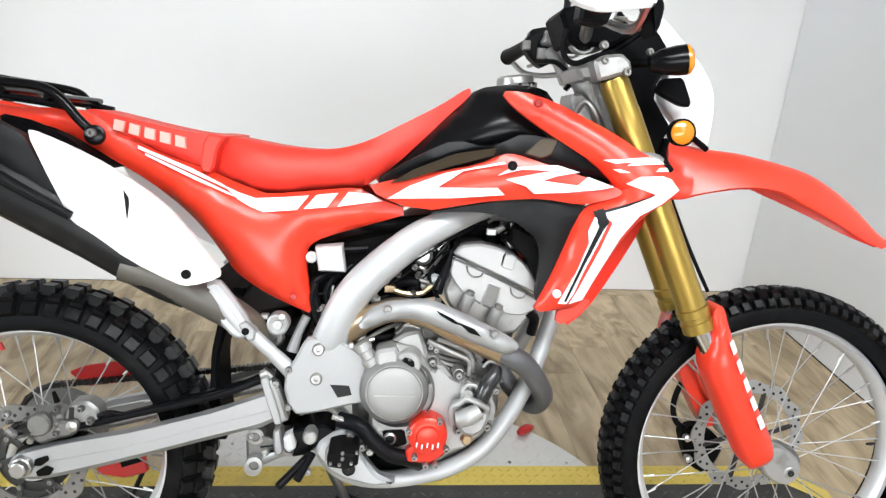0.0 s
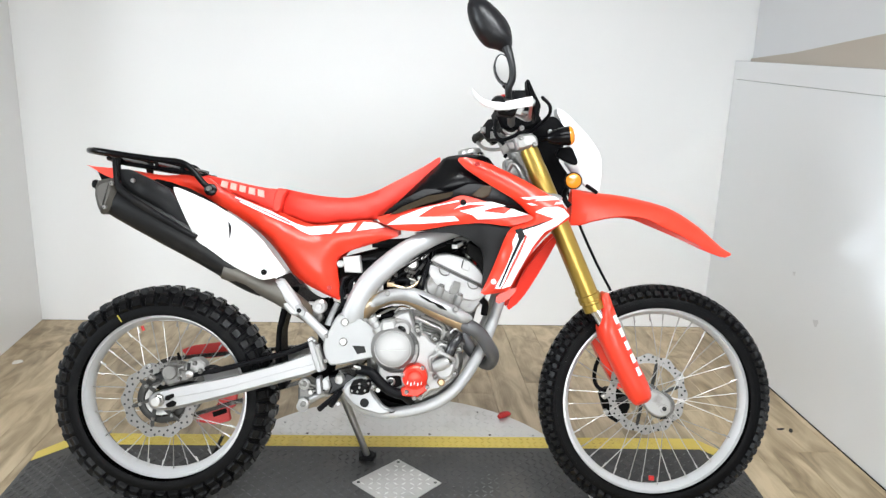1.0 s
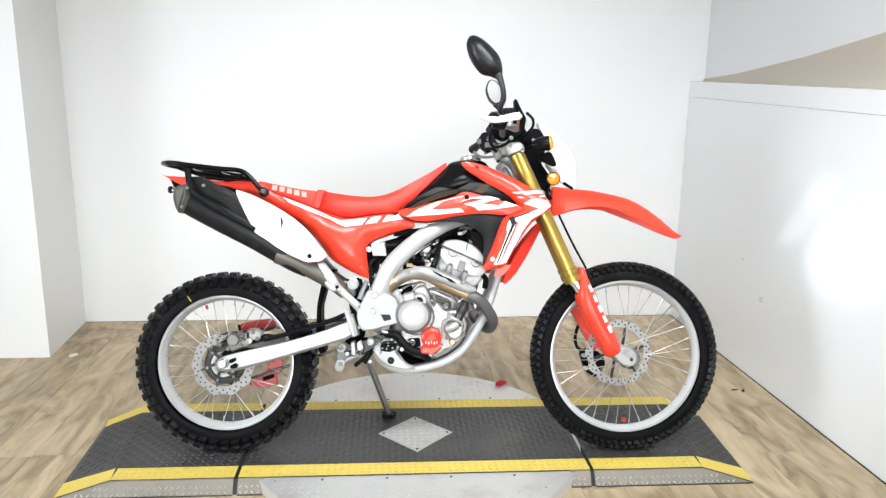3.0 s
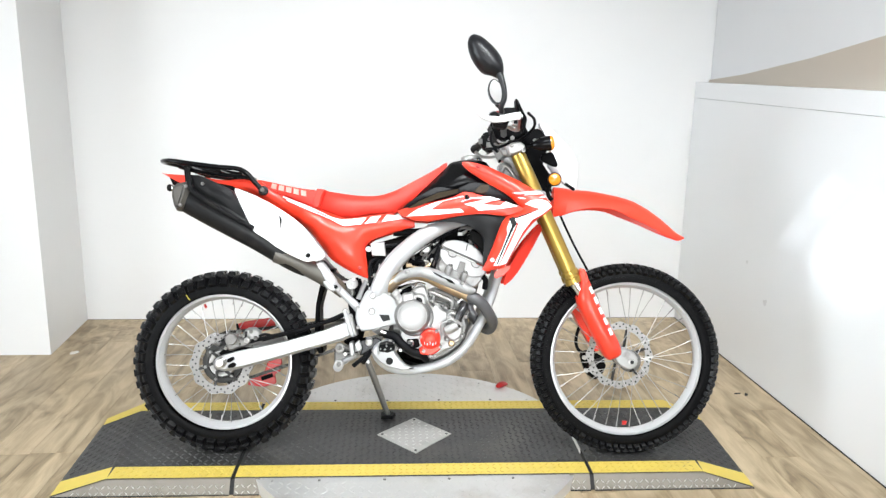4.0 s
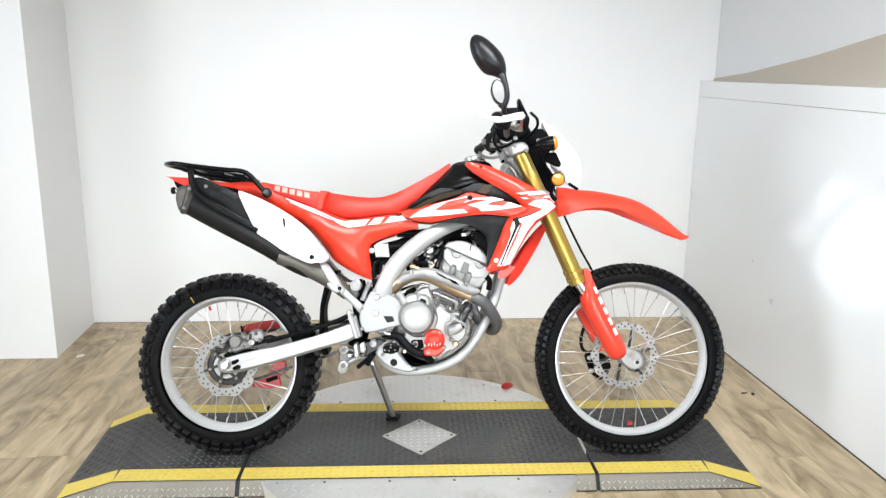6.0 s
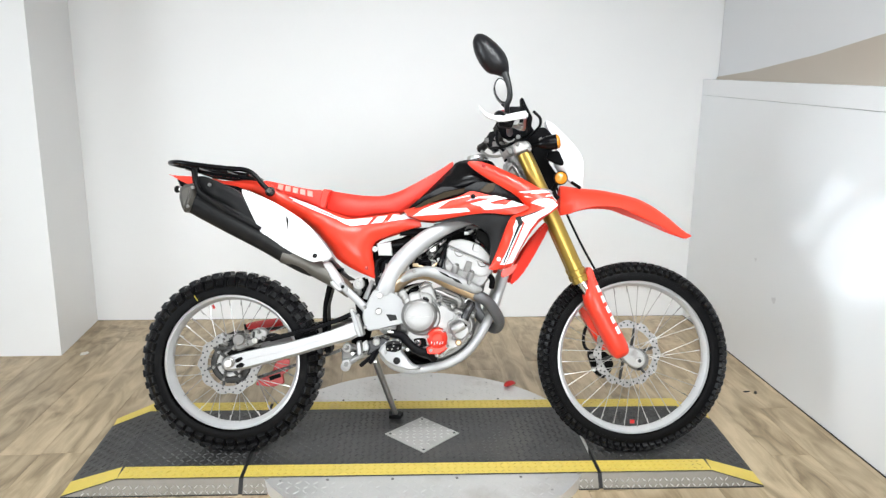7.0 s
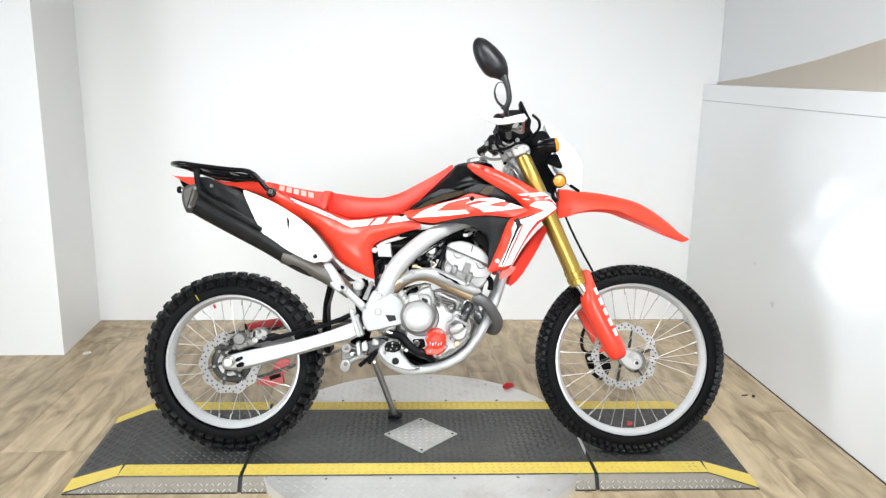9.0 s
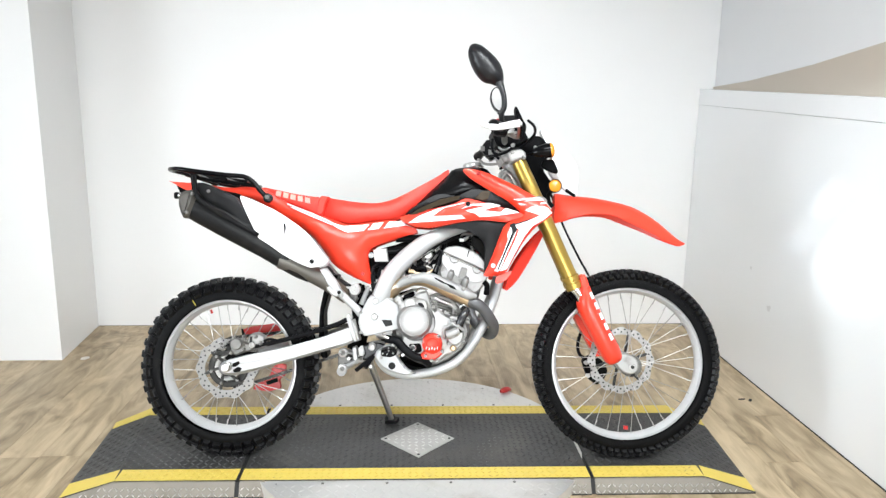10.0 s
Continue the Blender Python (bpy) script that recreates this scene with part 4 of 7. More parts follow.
bolt("bolt", (-0.239, -0.145, 0.674), 0.007, bike, DARK_RED)

# front shroud in two pieces with a dark duct behind
band_surface = bulge(-0.178, 0.014, 0.03, lean_u=-0.09, u0=0.1)
band_line = [(-0.126, 0.869), (-0.070, 0.887), (0.005, 0.905), (0.072, 0.920), (0.112, 0.940), (0.133, 0.941), (0.177, 0.929), (0.257, 0.907), (0.306, 0.895), (0.322, 0.885), (0.309, 0.876), (0.253, 0.859), (0.182, 0.868), (0.124, 0.862), (0.075, 0.855), (-0.030, 0.832)]
band, band_o = body("shroud_band", band_line, band_surface, 0.02, RED, "glossy red shroud band with white graphics")
for shape in ([(-0.083, 0.853), (-0.046, 0.878), (0.015, 0.903), (0.067, 0.916), (0.112, 0.927), (0.115, 0.924), (0.081, 0.916), (0.045, 0.908), (0.025, 0.894), (0.002, 0.878), (0.074, 0.881), (0.103, 0.883), (0.117, 0.871), (0.027, 0.861)],
              [(0.116, 0.898), (0.154, 0.907), (0.193, 0.916), (0.144, 0.916), (0.101, 0.903), (0.125, 0.919), (0.202, 0.926), (0.242, 0.916), (0.203, 0.908), (0.179, 0.899), (0.238, 0.894), (0.257, 0.909), (0.303, 0.894), (0.278, 0.889), (0.220, 0.881), (0.166, 0.876), (0.151, 0.888)], ):
    decal(shape, band_surface, band_o, DECAL, "decal", band)
bolt("bolt", (0.125, -0.187, 0.922), 0.0085, bike, MATT_BLACK)
shroud_surface = bulge(-0.195, 0.02, 0.04, lean_u=-0.06, lean_w=0.06, u0=0.25, w0=0.8)
shroud_line = [(0.103, 1.045), (0.138, 1.047), (0.191, 1.034), (0.246, 1.010), (0.306, 0.982), (0.358, 0.950), (0.380, 0.944), (0.400, 0.925), (0.424, 0.892), (0.407, 0.876), (0.361, 0.845), (0.323, 0.799), (0.280, 0.723), (0.259, 0.682), (0.234, 0.676), (0.179, 0.668), (0.193, 0.695), (0.218, 0.755), (0.246, 0.835), (0.263, 0.859), (0.321, 0.882), (0.312, 0.893), (0.272, 0.932), (0.211, 0.965), (0.160, 0.996), (0.125, 1.020)]
shroud, shroud_o = body("radiator_shroud", shroud_line, shroud_surface, 0.018, RED, "glossy red radiator shroud with white arrow graphic", 0.016)
for shape in ([(0.279, 0.939), (0.358, 0.947), (0.376, 0.945), (0.389, 0.937), (0.319, 0.931), (0.330, 0.938), (0.301, 0.934)], [(0.297, 0.924), (0.394, 0.931), (0.396, 0.925), (0.310, 0.919)],
              [(0.322, 0.901), (0.344, 0.914), (0.383, 0.917), (0.400, 0.912), (0.417, 0.894), (0.388, 0.869), (0.349, 0.847), (0.320, 0.809), (0.281, 0.736), (0.262, 0.697), (0.237, 0.689), (0.251, 0.717), (0.284, 0.788), (0.302, 0.834), (0.281, 0.850), (0.327, 0.866), (0.373, 0.885)],
              [(0.262, 0.818), (0.272, 0.842), (0.295, 0.833), (0.285, 0.808), (0.258, 0.747), (0.243, 0.707), (0.233, 0.689), (0.218, 0.690), (0.246, 0.747), (0.264, 0.797)]):
    decal(shape, shroud_surface, shroud_o, DECAL, "decal", shroud)
for shape in ([(0.269, 0.851), (0.286, 0.858), (0.296, 0.834), (0.286, 0.819), (0.259, 0.760), (0.232, 0.693), (0.228, 0.695), (0.253, 0.760), (0.279, 0.826)], [(0.283, 0.853), (0.325, 0.867), (0.365, 0.882), (0.373, 0.884), (0.327, 0.863), (0.289, 0.850)]):
    decal(shape, shroud_surface, shroud_o, DECAL_DARK, "decal", shroud, lift=0.0034)
bolt("bolt", (0.160, -0.192, 1.027), 0.0075, bike, DARK_RED)
bolt("bolt", (0.213, -0.205, 0.709), 0.0075, bike, DECAL)
deflector_line = [(0.227, 0.673), (0.284, 0.693), (0.279, 0.678), (0.256, 0.653), (0.225, 0.642)]
body("shroud_tip", deflector_line, bulge(-0.175, 0.012, 0.02), 0.012, RED, "", 0.02)
inner_line = [(0.264, 0.605), (0.284, 0.671), (0.332, 0.757), (0.404, 0.841), (0.417, 0.837), (0.393, 0.787), (0.353, 0.713), (0.309, 0.642)]
body("shroud_inner", inner_line, bulge(-0.06, 0.008, 0.02), 0.012, RED_SATIN, "", 0.02)
duct_line = [(-0.024, 0.830), (0.058, 0.847), (0.131, 0.864), (0.185, 0.867), (0.261, 0.859), (0.268, 0.851), (0.252, 0.830), (0.224, 0.751), (0.200, 0.691), (0.184, 0.683), (0.189, 0.740), (0.186, 0.780), (0.175, 0.801), (0.133, 0.829), (0.088, 0.837), (0.044, 0.837)]
body("radiator_duct", duct_line, bulge(-0.168, 0.01, 0.02, lean_u=-0.05, u0=0.1), 0.015, GUARD_BLACK, "black plastic radiator duct", 0.02)

# fuel tank
tank_line = [(-0.108, 0.873), (-0.070, 0.907), (-0.014, 0.964), (0.024, 1.001), (0.058, 1.034), (0.073, 1.053), (0.120, 1.062), (0.179, 1.063), (0.208, 1.052), (0.235, 0.997), (0.303, 0.921), (0.337, 0.888), (0.233, 0.897), (0.129, 0.916), (0.079, 0.910), (-0.069, 0.873)]
across(tank_line, ramp_value((-0.12, 0.13), (0.05, 0.145), (0.25, 0.13)), TANK_BLACK, "fuel_tank", "glossy black fuel tank", shape=0.55, reach=0.09)
lower_tank = [(-0.100, 0.877), (-0.070, 0.907), (-0.014, 0.940), (0.029, 0.960), (0.085, 0.949), (0.117, 0.962), (0.145, 0.977), (0.220, 0.965), (0.283, 0.929), (0.325, 0.891), (0.226, 0.897), (0.135, 0.914), (0.076, 0.909), (-0.031, 0.885)]
body("tank_panel", lower_tank, bulge(-0.158, 0.008, 0.012, lean_w=-0.30, w0=0.93), 0.01, TANK_BLACK, "glossy dark lower tank panel", 0.02)
# two patches on the tank side put its reflections into the colour
body("tank_guard", [(-0.080, 0.880), (-0.040, 0.906), (0.030, 0.937), (0.098, 0.950), (0.093, 0.937), (0.020, 0.914), (-0.052, 0.886)], bulge(-0.168, 0.004, 0.01, lean_w=-0.42, w0=0.90), 0.006, TANK_SIDE, "glossy bronze tank guard", 0.02, True, 0)
part("tank_bracket", *prism(crisp([(0.147, 0.942), (0.175, 0.971), (0.208, 0.970), (0.197, 0.942), (0.178, 0.934)]), -0.163, -0.12, 0.003), TANK_SIDE, bike, "dark bracket beside the tank")
cap_at = (0.148, -0.020, 1.067)
part("tail_inner", *prism(crisp([(-0.748, 0.964), (-0.693, 0.954), (-0.628, 0.922), (-0.581, 0.876), (-0.648, 0.863), (-0.695, 0.900), (-0.750, 0.926)]), -0.095, 0.095, 0.006), BLACK, bike, "black inner tail panel")
part("fuel_cap", *lathe([(-0.02, 0.036), (0.0, 0.036), (0.012, 0.034), (0.016, 0.028), (0.017, 0.001)], cap_at, (-0.15, 0, 1), 24), STEEL, bike, "bare metal fuel cap")
part("fuel_cap_ring", *lathe([(-0.012, 0.040), (-0.004, 0.042), (0.0, 0.040), (0.0, 0.03)], cap_at, (-0.15, 0, 1), 24), CHROME, bike)

# ---- front fork, fender, guards ----
def fork_leg(v, ahead=0.0):
    top = np.array((0.313, -0.105, 1.070))
    low = np.array((0.516, -0.105, 0.629))
    d = (low - top) / np.linalg.norm(low - top)
    axle = np.array((HALF_BASE - 0.030, 0, FRONT_R + 0.005))
    top[1] = low[1] = v
    axle[1] = v
    top[0] += ahead
    low[0] += ahead
    s = np.linalg.norm(low - top)
    leg = part("fork_tube", *lathe([(-0.012, 0.0005), (-0.012, 0.024), (0, 0.0265), (s * 0.10, 0.0265), (s * 0.11, 0.0275), (s * 0.2, 0.0275), (s * 0.86, 0.0275), (s * 0.90, 0.0275), (s * 0.905, 0.031), (s * 0.935, 0.031), (s * 0.94, 0.0285), (s * 0.955, 0.0285), (s * 0.96, 0.031), (s, 0.031), (s, 0.022)], top, d, 32), GOLD, bike, "gold anodised fork tube", 30)
    part("stanchion", *tube([low - d * 0.02, low + (axle - low) * 0.95], 0.0205, 20, 1), CHROME, leg, "bright chromed fork stanchion")
    lug = [(0.648, 0.386), (0.676, 0.404), (0.712, 0.398), (0.738, 0.378), (0.744, 0.348), (0.726, 0.326), (0.694, 0.328), (0.668, 0.348)]
    part("axle_lug", *prism(rounded(lug), v - 0.022, v + 0.022, 0.005), CAST, leg, "cast axle lug")
    return leg


right_leg, left_leg = fork_leg(-0.105), fork_leg(0.092, 0.028)
part("front_axle", *joined(lathe([(-0.130, 0.0005), (-0.130, 0.010), (-0.128, 0.012), (0.128, 0.012), (0.130, 0.0005)], (HALF_BASE - 0.008, 0, FRONT_R + 0.004), (0, 1, 0), 18)), STEEL, bike)
part("axle_bore", *lathe([(-0.1315, 0.0005), (-0.1315, 0.0065), (-0.128, 0.0065)], (HALF_BASE - 0.008, 0, FRONT_R + 0.004), (0, 1, 0), 14), GAP, bike)
guard_surface = bulge(-0.150, 0.022, 0.028)
guard_line = [(0.529, 0.666), (0.540, 0.682), (0.550, 0.676), (0.567, 0.629), (0.594, 0.571), (0.631, 0.496), (0.666, 0.437), (0.683, 0.396), (0.679, 0.374), (0.645, 0.359), (0.631, 0.363), (0.592, 0.432), (0.551, 0.507), (0.524, 0.566), (0.532, 0.606), (0.537, 0.626)]
guard, guard_o = body("fork_guard", guard_line, guard_surface, 0.05, RED, "glossy red fork guard", 0.012)
for k in range(5):
    s = 0.02 + k * 0.18
    a, b = [(0.566, 0.625), (0.662, 0.425)]
    p = (a[0] + (b[0] - a[0]) * s, a[1] + (b[1] - a[1]) * s)
    q = (a[0] + (b[0] - a[0]) * (s + 0.115), a[1] + (b[1] - a[1]) * (s + 0.115))
    n = np.array([-(q[1] - p[1]), q[0] - p[0]])
    n = n / np.linalg.norm(n) * -0.0125
    decal([p, q, (q[0] + n[0], q[1] + n[1]), (p[0] + n[0], p[1] + n[1])], guard_surface, guard_o, DECAL, "mark_bar", guard)

fender_top = [(0.455, 0.975), (0.486, 0.972), (0.533, 0.966), (0.609, 0.959), (0.716, 0.937), (0.778, 0.912), (0.844, 0.870), (0.912, 0.815), (0.945, 0.797)]
fender_low = [(0.448, 0.871), (0.478, 0.873), (0.509, 0.884), (0.579, 0.898), (0.652, 0.896), (0.704, 0.878), (0.788, 0.844), (0.862, 0.810), (0.921, 0.788)]
widths = [0.045, 0.060, 0.072, 0.078, 0.074, 0.066, 0.050, 0.030, 0.012]
rows_t, rows_l, rows_w = spline(fender_top, 4), spline(fender_low, 4), spline([(w,) for w in widths], 4)
verts, faces = [], []
for t_, l_, w_ in zip(rows_t, rows_l, rows_w):
    for inner in (0, 1):
        for k in range(13):
            s = -1 + k / 6
            e = abs(s)
            v = s * float(w_[0]) * (0.94 if inner else 1)
            blend = min(1, e) ** 3.2
            verts.append((t_[0] + (l_[0] - t_[0]) * blend, v, t_[1] + (l_[1] - t_[1]) * blend - (0.004 if inner else 0)))
rows = len(rows_t)
for i in range(rows - 1):
    for inner in (0, 1):
        for k in range(12):
            a = (i * 2 + inner) * 13 + k
            faces.append((a, a + 1, a + 27, a + 26))
    for k in (0, 12):
        a = i * 26 + k
        faces.append((a, a + 13, a + 39, a + 26))
for i in (0, rows - 1):
    faces += [(i * 26 + k, i * 26 + k + 1, i * 26 + k + 14, i * 26 + k + 13) for k in range(12)]
part("front_fender", verts, faces, RED, bike, "glossy red high front fender", 60)

# ---- frame, swingarm, engine outline ----
part("frame_spar", *tube([(0.150, -0.060, 0.850), (0.082, -0.095, 0.832), (0.028, -0.114, 0.812), (-0.030, -0.125, 0.780), (-0.098, -0.130, 0.722), (-0.141, -0.130, 0.669), (-0.172, -0.124, 0.598), (-0.192, -0.106, 0.540)], [0.014, 0.019, 0.0245, 0.029, 0.031, 0.032, 0.033, 0.032], 20, 5, 0.7), FRAME, bike, "silver painted frame spar")
part("frame_spar", *mirrored(tube([(0.075, -0.100, 0.825), (-0.030, -0.125, 0.780), (-0.141, -0.130, 0.669), (-0.196, -0.120, 0.533)], [0.022, 0.030, 0.032, 0.033], 12, 5, 0.7)), FRAME, bike, "silver painted frame spar")
pivot_line = [(-0.212, 0.599), (-0.188, 0.598), (-0.158, 0.594), (-0.127, 0.579), (-0.113, 0.567), (-0.100, 0.543), (-0.105, 0.525), (-0.108, 0.503), (-0.107, 0.481), (-0.142, 0.473), (-0.199, 0.458), (-0.230, 0.454), (-0.245, 0.470), (-0.253, 0.501), (-0.251, 0.533), (-0.236, 0.556), (-0.221, 0.588)]
part("pivot_plate", *joined(prism(crisp(pivot_line), -0.142, -0.125, 0.004)), PLATE, bike, "grey painted pivot plate")
part("pivot_plate", *mirrored(prism(crisp(pivot_line), -0.142, -0.125, 0.004)), PLATE, bike, "grey painted pivot plate")
part("plate_window", *prism([(-0.171, 0.513), (-0.137, 0.512), (-0.132, 0.495), (-0.157, 0.489), (-0.162, 0.498)], -0.1435, -0.140, 0.0005), GAP, bike, smooth=0)
for x in ((-0.193, -0.144, 0.579), (-0.196, -0.144, 0.524)):
    bolt("bolt", x, 0.011, bike, STEEL, 0.007)
part("down_tube", *tube([(0.252, -0.050, 0.659), (0.235, -0.060, 0.605), (0.216, -0.075, 0.552), (0.190, -0.090, 0.494), (0.157, -0.100, 0.435), (0.114, -0.105, 0.380), (0.061, -0.105, 0.344), (-0.002, -0.105, 0.324), (-0.077, -0.105, 0.315), (-0.136, -0.110, 0.328), (-0.173, -0.115, 0.361), (-0.189, -0.115, 0.406)], 0.0165, 16, 5), FRAME, bike, "silver painted cradle tube")
part("down_tube", *mirrored(tube([(0.252, -0.050, 0.659), (0.216, -0.075, 0.552), (0.157, -0.100, 0.435), (0.061, -0.105, 0.344), (-0.077, -0.105, 0.315), (-0.173, -0.115, 0.361), (-0.189, -0.115, 0.406)], 0.0165, 12, 5)), FRAME, bike, "silver painted cradle tube")
stay_plate = rounded([(-0.401, 0.684), (-0.372, 0.698), (-0.355, 0.680), (-0.312, 0.620), (-0.316, 0.598), (-0.334, 0.588), (-0.355, 0.601), (-0.386, 0.645)])
stay = part("subframe_stay", *prism(stay_plate, -0.139, -0.117, 0.006), FRAME, bike, "silver painted subframe stay")
part("stay_rib", *tube([(-0.383, -0.139, 0.678), (-0.352, -0.1405, 0.637), (-0.328, -0.139, 0.606)], [0.007, 0.0085, 0.006], 10, 3, 0.5), FRAME, stay)
part("stay_rod", *tube([(-0.322, -0.128, 0.607), (-0.279, -0.128, 0.567), (-0.240, -0.126, 0.529)], [0.0135, 0.013, 0.0155], 16, 3, 0.8), FRAME, stay)
part("stay_fork", *prism(crisp([(-0.334, 0.619), (-0.322, 0.626), (-0.303, 0.607), (-0.306, 0.592), (-0.318, 0.590)]), -0.146, -0.112, 0.003), PLATE, stay)
bolt("stay_pin", (-0.321, -0.146, 0.608), 0.0065, stay, MATT_BLACK, 0.005)
part("stay_lug", *lathe([(0.02, 0.020), (-0.006, 0.0195), (-0.008, 0.016), (-0.006, 0.009), (-0.010, 0.008), (-0.010, 0.0005)], (-0.268, -0.122, 0.617), (0, 1, 0), 22), COVER, bike, "cast lug with its bolt")
part("subframe_stay", *mirrored(tube([(-0.406, -0.125, 0.692), (-0.319, -0.125, 0.597), (-0.238, -0.125, 0.519)], 0.019, 10, 3, 0.7)), FRAME, bike)
arm_line = [(-0.271, 0.489), (-0.380, 0.447), (-0.521, 0.407), (-0.661, 0.378), (-0.728, 0.359), (-0.744, 0.345), (-0.746, 0.325), (-0.736, 0.312), (-0.703, 0.307), (-0.653, 0.316), (-0.522, 0.352), (-0.380, 0.395), (-0.268, 0.426), (-0.253, 0.459)]
swing = part("swingarm", *prism(rounded(arm_line), -0.124, -0.088, 0.010), SWING, bike, "brushed aluminium swingarm")
arm_top = [(-0.265, 0.492), (-0.377, 0.449), (-0.517, 0.409), (-0.655, 0.380), (-0.714, 0.363), (-0.726, 0.351), (-0.695, 0.342), (-0.656, 0.351), (-0.517, 0.382), (-0.377, 0.426), (-0.269, 0.457)]
part("arm_rib", *prism(crisp(arm_top), -0.1252, -0.11, 0.001), SWING, swing)
part("arm_collar", *prism(crisp([(-0.293, 0.504), (-0.279, 0.515), (-0.265, 0.505), (-0.254, 0.473), (-0.244, 0.441), (-0.258, 0.434), (-0.274, 0.441), (-0.283, 0.473)]), -0.136, -0.10, 0.005), CAST, swing, "grey welded arm collar")
part("swingarm", *mirrored(prism(rounded(arm_line), -0.128, -0.088, 0.010)), SWING, bike, "brushed aluminium swingarm")

for x in ((-0.193, -0.144, 0.579), (-0.196, -0.144, 0.524), (-0.245, -0.140, 0.538), (-0.244, -0.140, 0.468), (-0.268, -0.130, 0.508)):
    bolt("bolt", x, 0.0065, bike, BOLT, 0.006)

# ---- muffler, exhaust, tail ----
muf = [(-0.844, -0.140, 0.912), (-0.800, -0.143, 0.891), (-0.701, -0.143, 0.841), (-0.583, -0.138, 0.774), (-0.475, -0.128, 0.702), (-0.402, -0.120, 0.662), (-0.338, -0.105, 0.620), (-0.299, -0.085, 0.585)]
muffler = part("muffler", *tube(muf[:5] + [(-0.420, -0.122, 0.671)], [0.047, 0.051, 0.053, 0.048, 0.040, 0.034], 28, 6, 0.8), MUFFLER, bike, "dark painted muffler")
part("exhaust_pipe", *tube([(-0.530, -0.134, 0.722)] + muf[4:], [0.034, 0.0345, 0.0315, 0.028, 0.024], 20, 5), HEATED, bike, "heat-browned grey exhaust pipe")
cap = [(-0.870, 0.940), (-0.853, 0.954), (-0.824, 0.959), (-0.812, 0.935), (-0.819, 0.904), (-0.836, 0.868), (-0.853, 0.858), (-0.864, 0.879), (-0.872, 0.910)]
part("end_cap", *prism(crisp(cap), -0.192, -0.092, 0.012), END_CAP, muffler, "dull grey-brown muffler end cap")
for x in ((-0.837, -0.200, 0.879), (-0.819, -0.200, 0.943), (-0.768, -0.186, 0.953)):
    bolt("bolt", x, 0.006, muffler, BOLT, 0.005)
shield = [(-0.819, 0.983), (-0.786, 0.984), (-0.722, 0.956), (-0.671, 0.932), (-0.649, 0.889), (-0.617, 0.835), (-0.672, 0.862), (-0.730, 0.892), (-0.773, 0.918), (-0.805, 0.949)]
part("heat_guard", *panel(crisp(shield), bulge(-0.186, 0.012, 0.02), 0.02, 0.02), GUARD_BLACK, muffler, "black plastic heat guard", 50)
part("guard_trim", *tube([(-0.826, -0.165, 1.008), (-0.817, -0.178, 0.976), (-0.805, -0.190, 0.936), (-0.773, -0.193, 0.908), (-0.697, -0.193, 0.861), (-0.596, -0.185, 0.804)], [0.007, 0.008, 0.009, 0.010, 0.010, 0.008], 10, 5), MATT_BLACK, muffler)
part("tail_lamp", *prism(crisp([(-0.924, 0.986), (-0.886, 0.987), (-0.873, 0.959), (-0.909, 0.954)]), -0.06, 0.06, 0.006), BLACK, bike, "black tail lamp housing")
part("rear_indicator", *joined(lathe([(-0.012, 0.001), (-0.012, 0.010), (0.0, 0.013), (0.006, 0.010), (0.008, 0.001)], (-0.907, -0.100, 0.943), (-1, 0, 0), 16), tube([(-0.907, -0.100, 0.943), (-0.895, -0.060, 0.953)], 0.006, 8, 1)), MATT_BLACK, bike)
part("indicator_rim", *lathe([(-0.013, 0.006), (-0.014, 0.0105), (-0.010, 0.0112)], (-0.907, -0.100, 0.943), (-1, 0, 0), 16), CHROME, bike)

# ---- luggage rack ----
rail = [(-0.581, -0.125, 0.939), (-0.604, -0.128, 0.962), (-0.632, -0.128, 0.994), (-0.665, -0.126, 1.011), (-0.728, -0.124, 1.016), (-0.829, -0.120, 1.027), (-0.895, -0.110, 1.036), (-0.930, -0.080, 1.039), (-0.955, -0.030, 1.042)]
loop = rail + [(u, -v, w) for u, v, w in rail[:3:-1]] + [(-0.690, 0.112, 1.004), (-0.672, 0.105, 0.975)]
rack = part("luggage_rack", *tube(loop, 0.0085, 12, 4), GLOSS_BLACK, bike, "black tubular luggage rack")
low_rail = [(-0.629, -0.105, 0.980), (-0.673, -0.105, 0.987), (-0.744, -0.103, 0.994), (-0.830, -0.100, 1.005), (-0.879, -0.085, 1.019)]
part("rack_rail", *tube(low_rail, 0.007, 10, 4), GLOSS_BLACK, rack)
part("rack_rail", *mirrored(tube(low_rail, 0.007, 10, 4)), GLOSS_BLACK, rack)
for p in [(-0.830, -0.115, 1.013), (-0.731, -0.115, 1.003), (-0.659, -0.115, 0.996)]:
    part("cross_bar", *tube([p, (p[0], -p[1], p[2])], 0.006, 8, 1), GLOSS_BLACK, rack)
for s in (-1, 1):
    part("rack_post", *prism([(-0.852, 1.016), (-0.828, 1.017), (-0.829, 0.963), (-0.845, 0.963)], s * 0.125, s * 0.118, 0.001), GLOSS_BLACK, rack)
part("rack_foot", *lathe([(0.004, 0.017), (-0.004, 0.017), (-0.006, 0.014), (-0.006, 0.0005)], (-0.575, -0.133, 0.936), (0, 1, 0), 20), GLOSS_BLACK, rack, "black rack foot")
bolt("rack_bolt", (-0.577, -0.140, 0.939), 0.008, rack, GRIMY, 0.007)

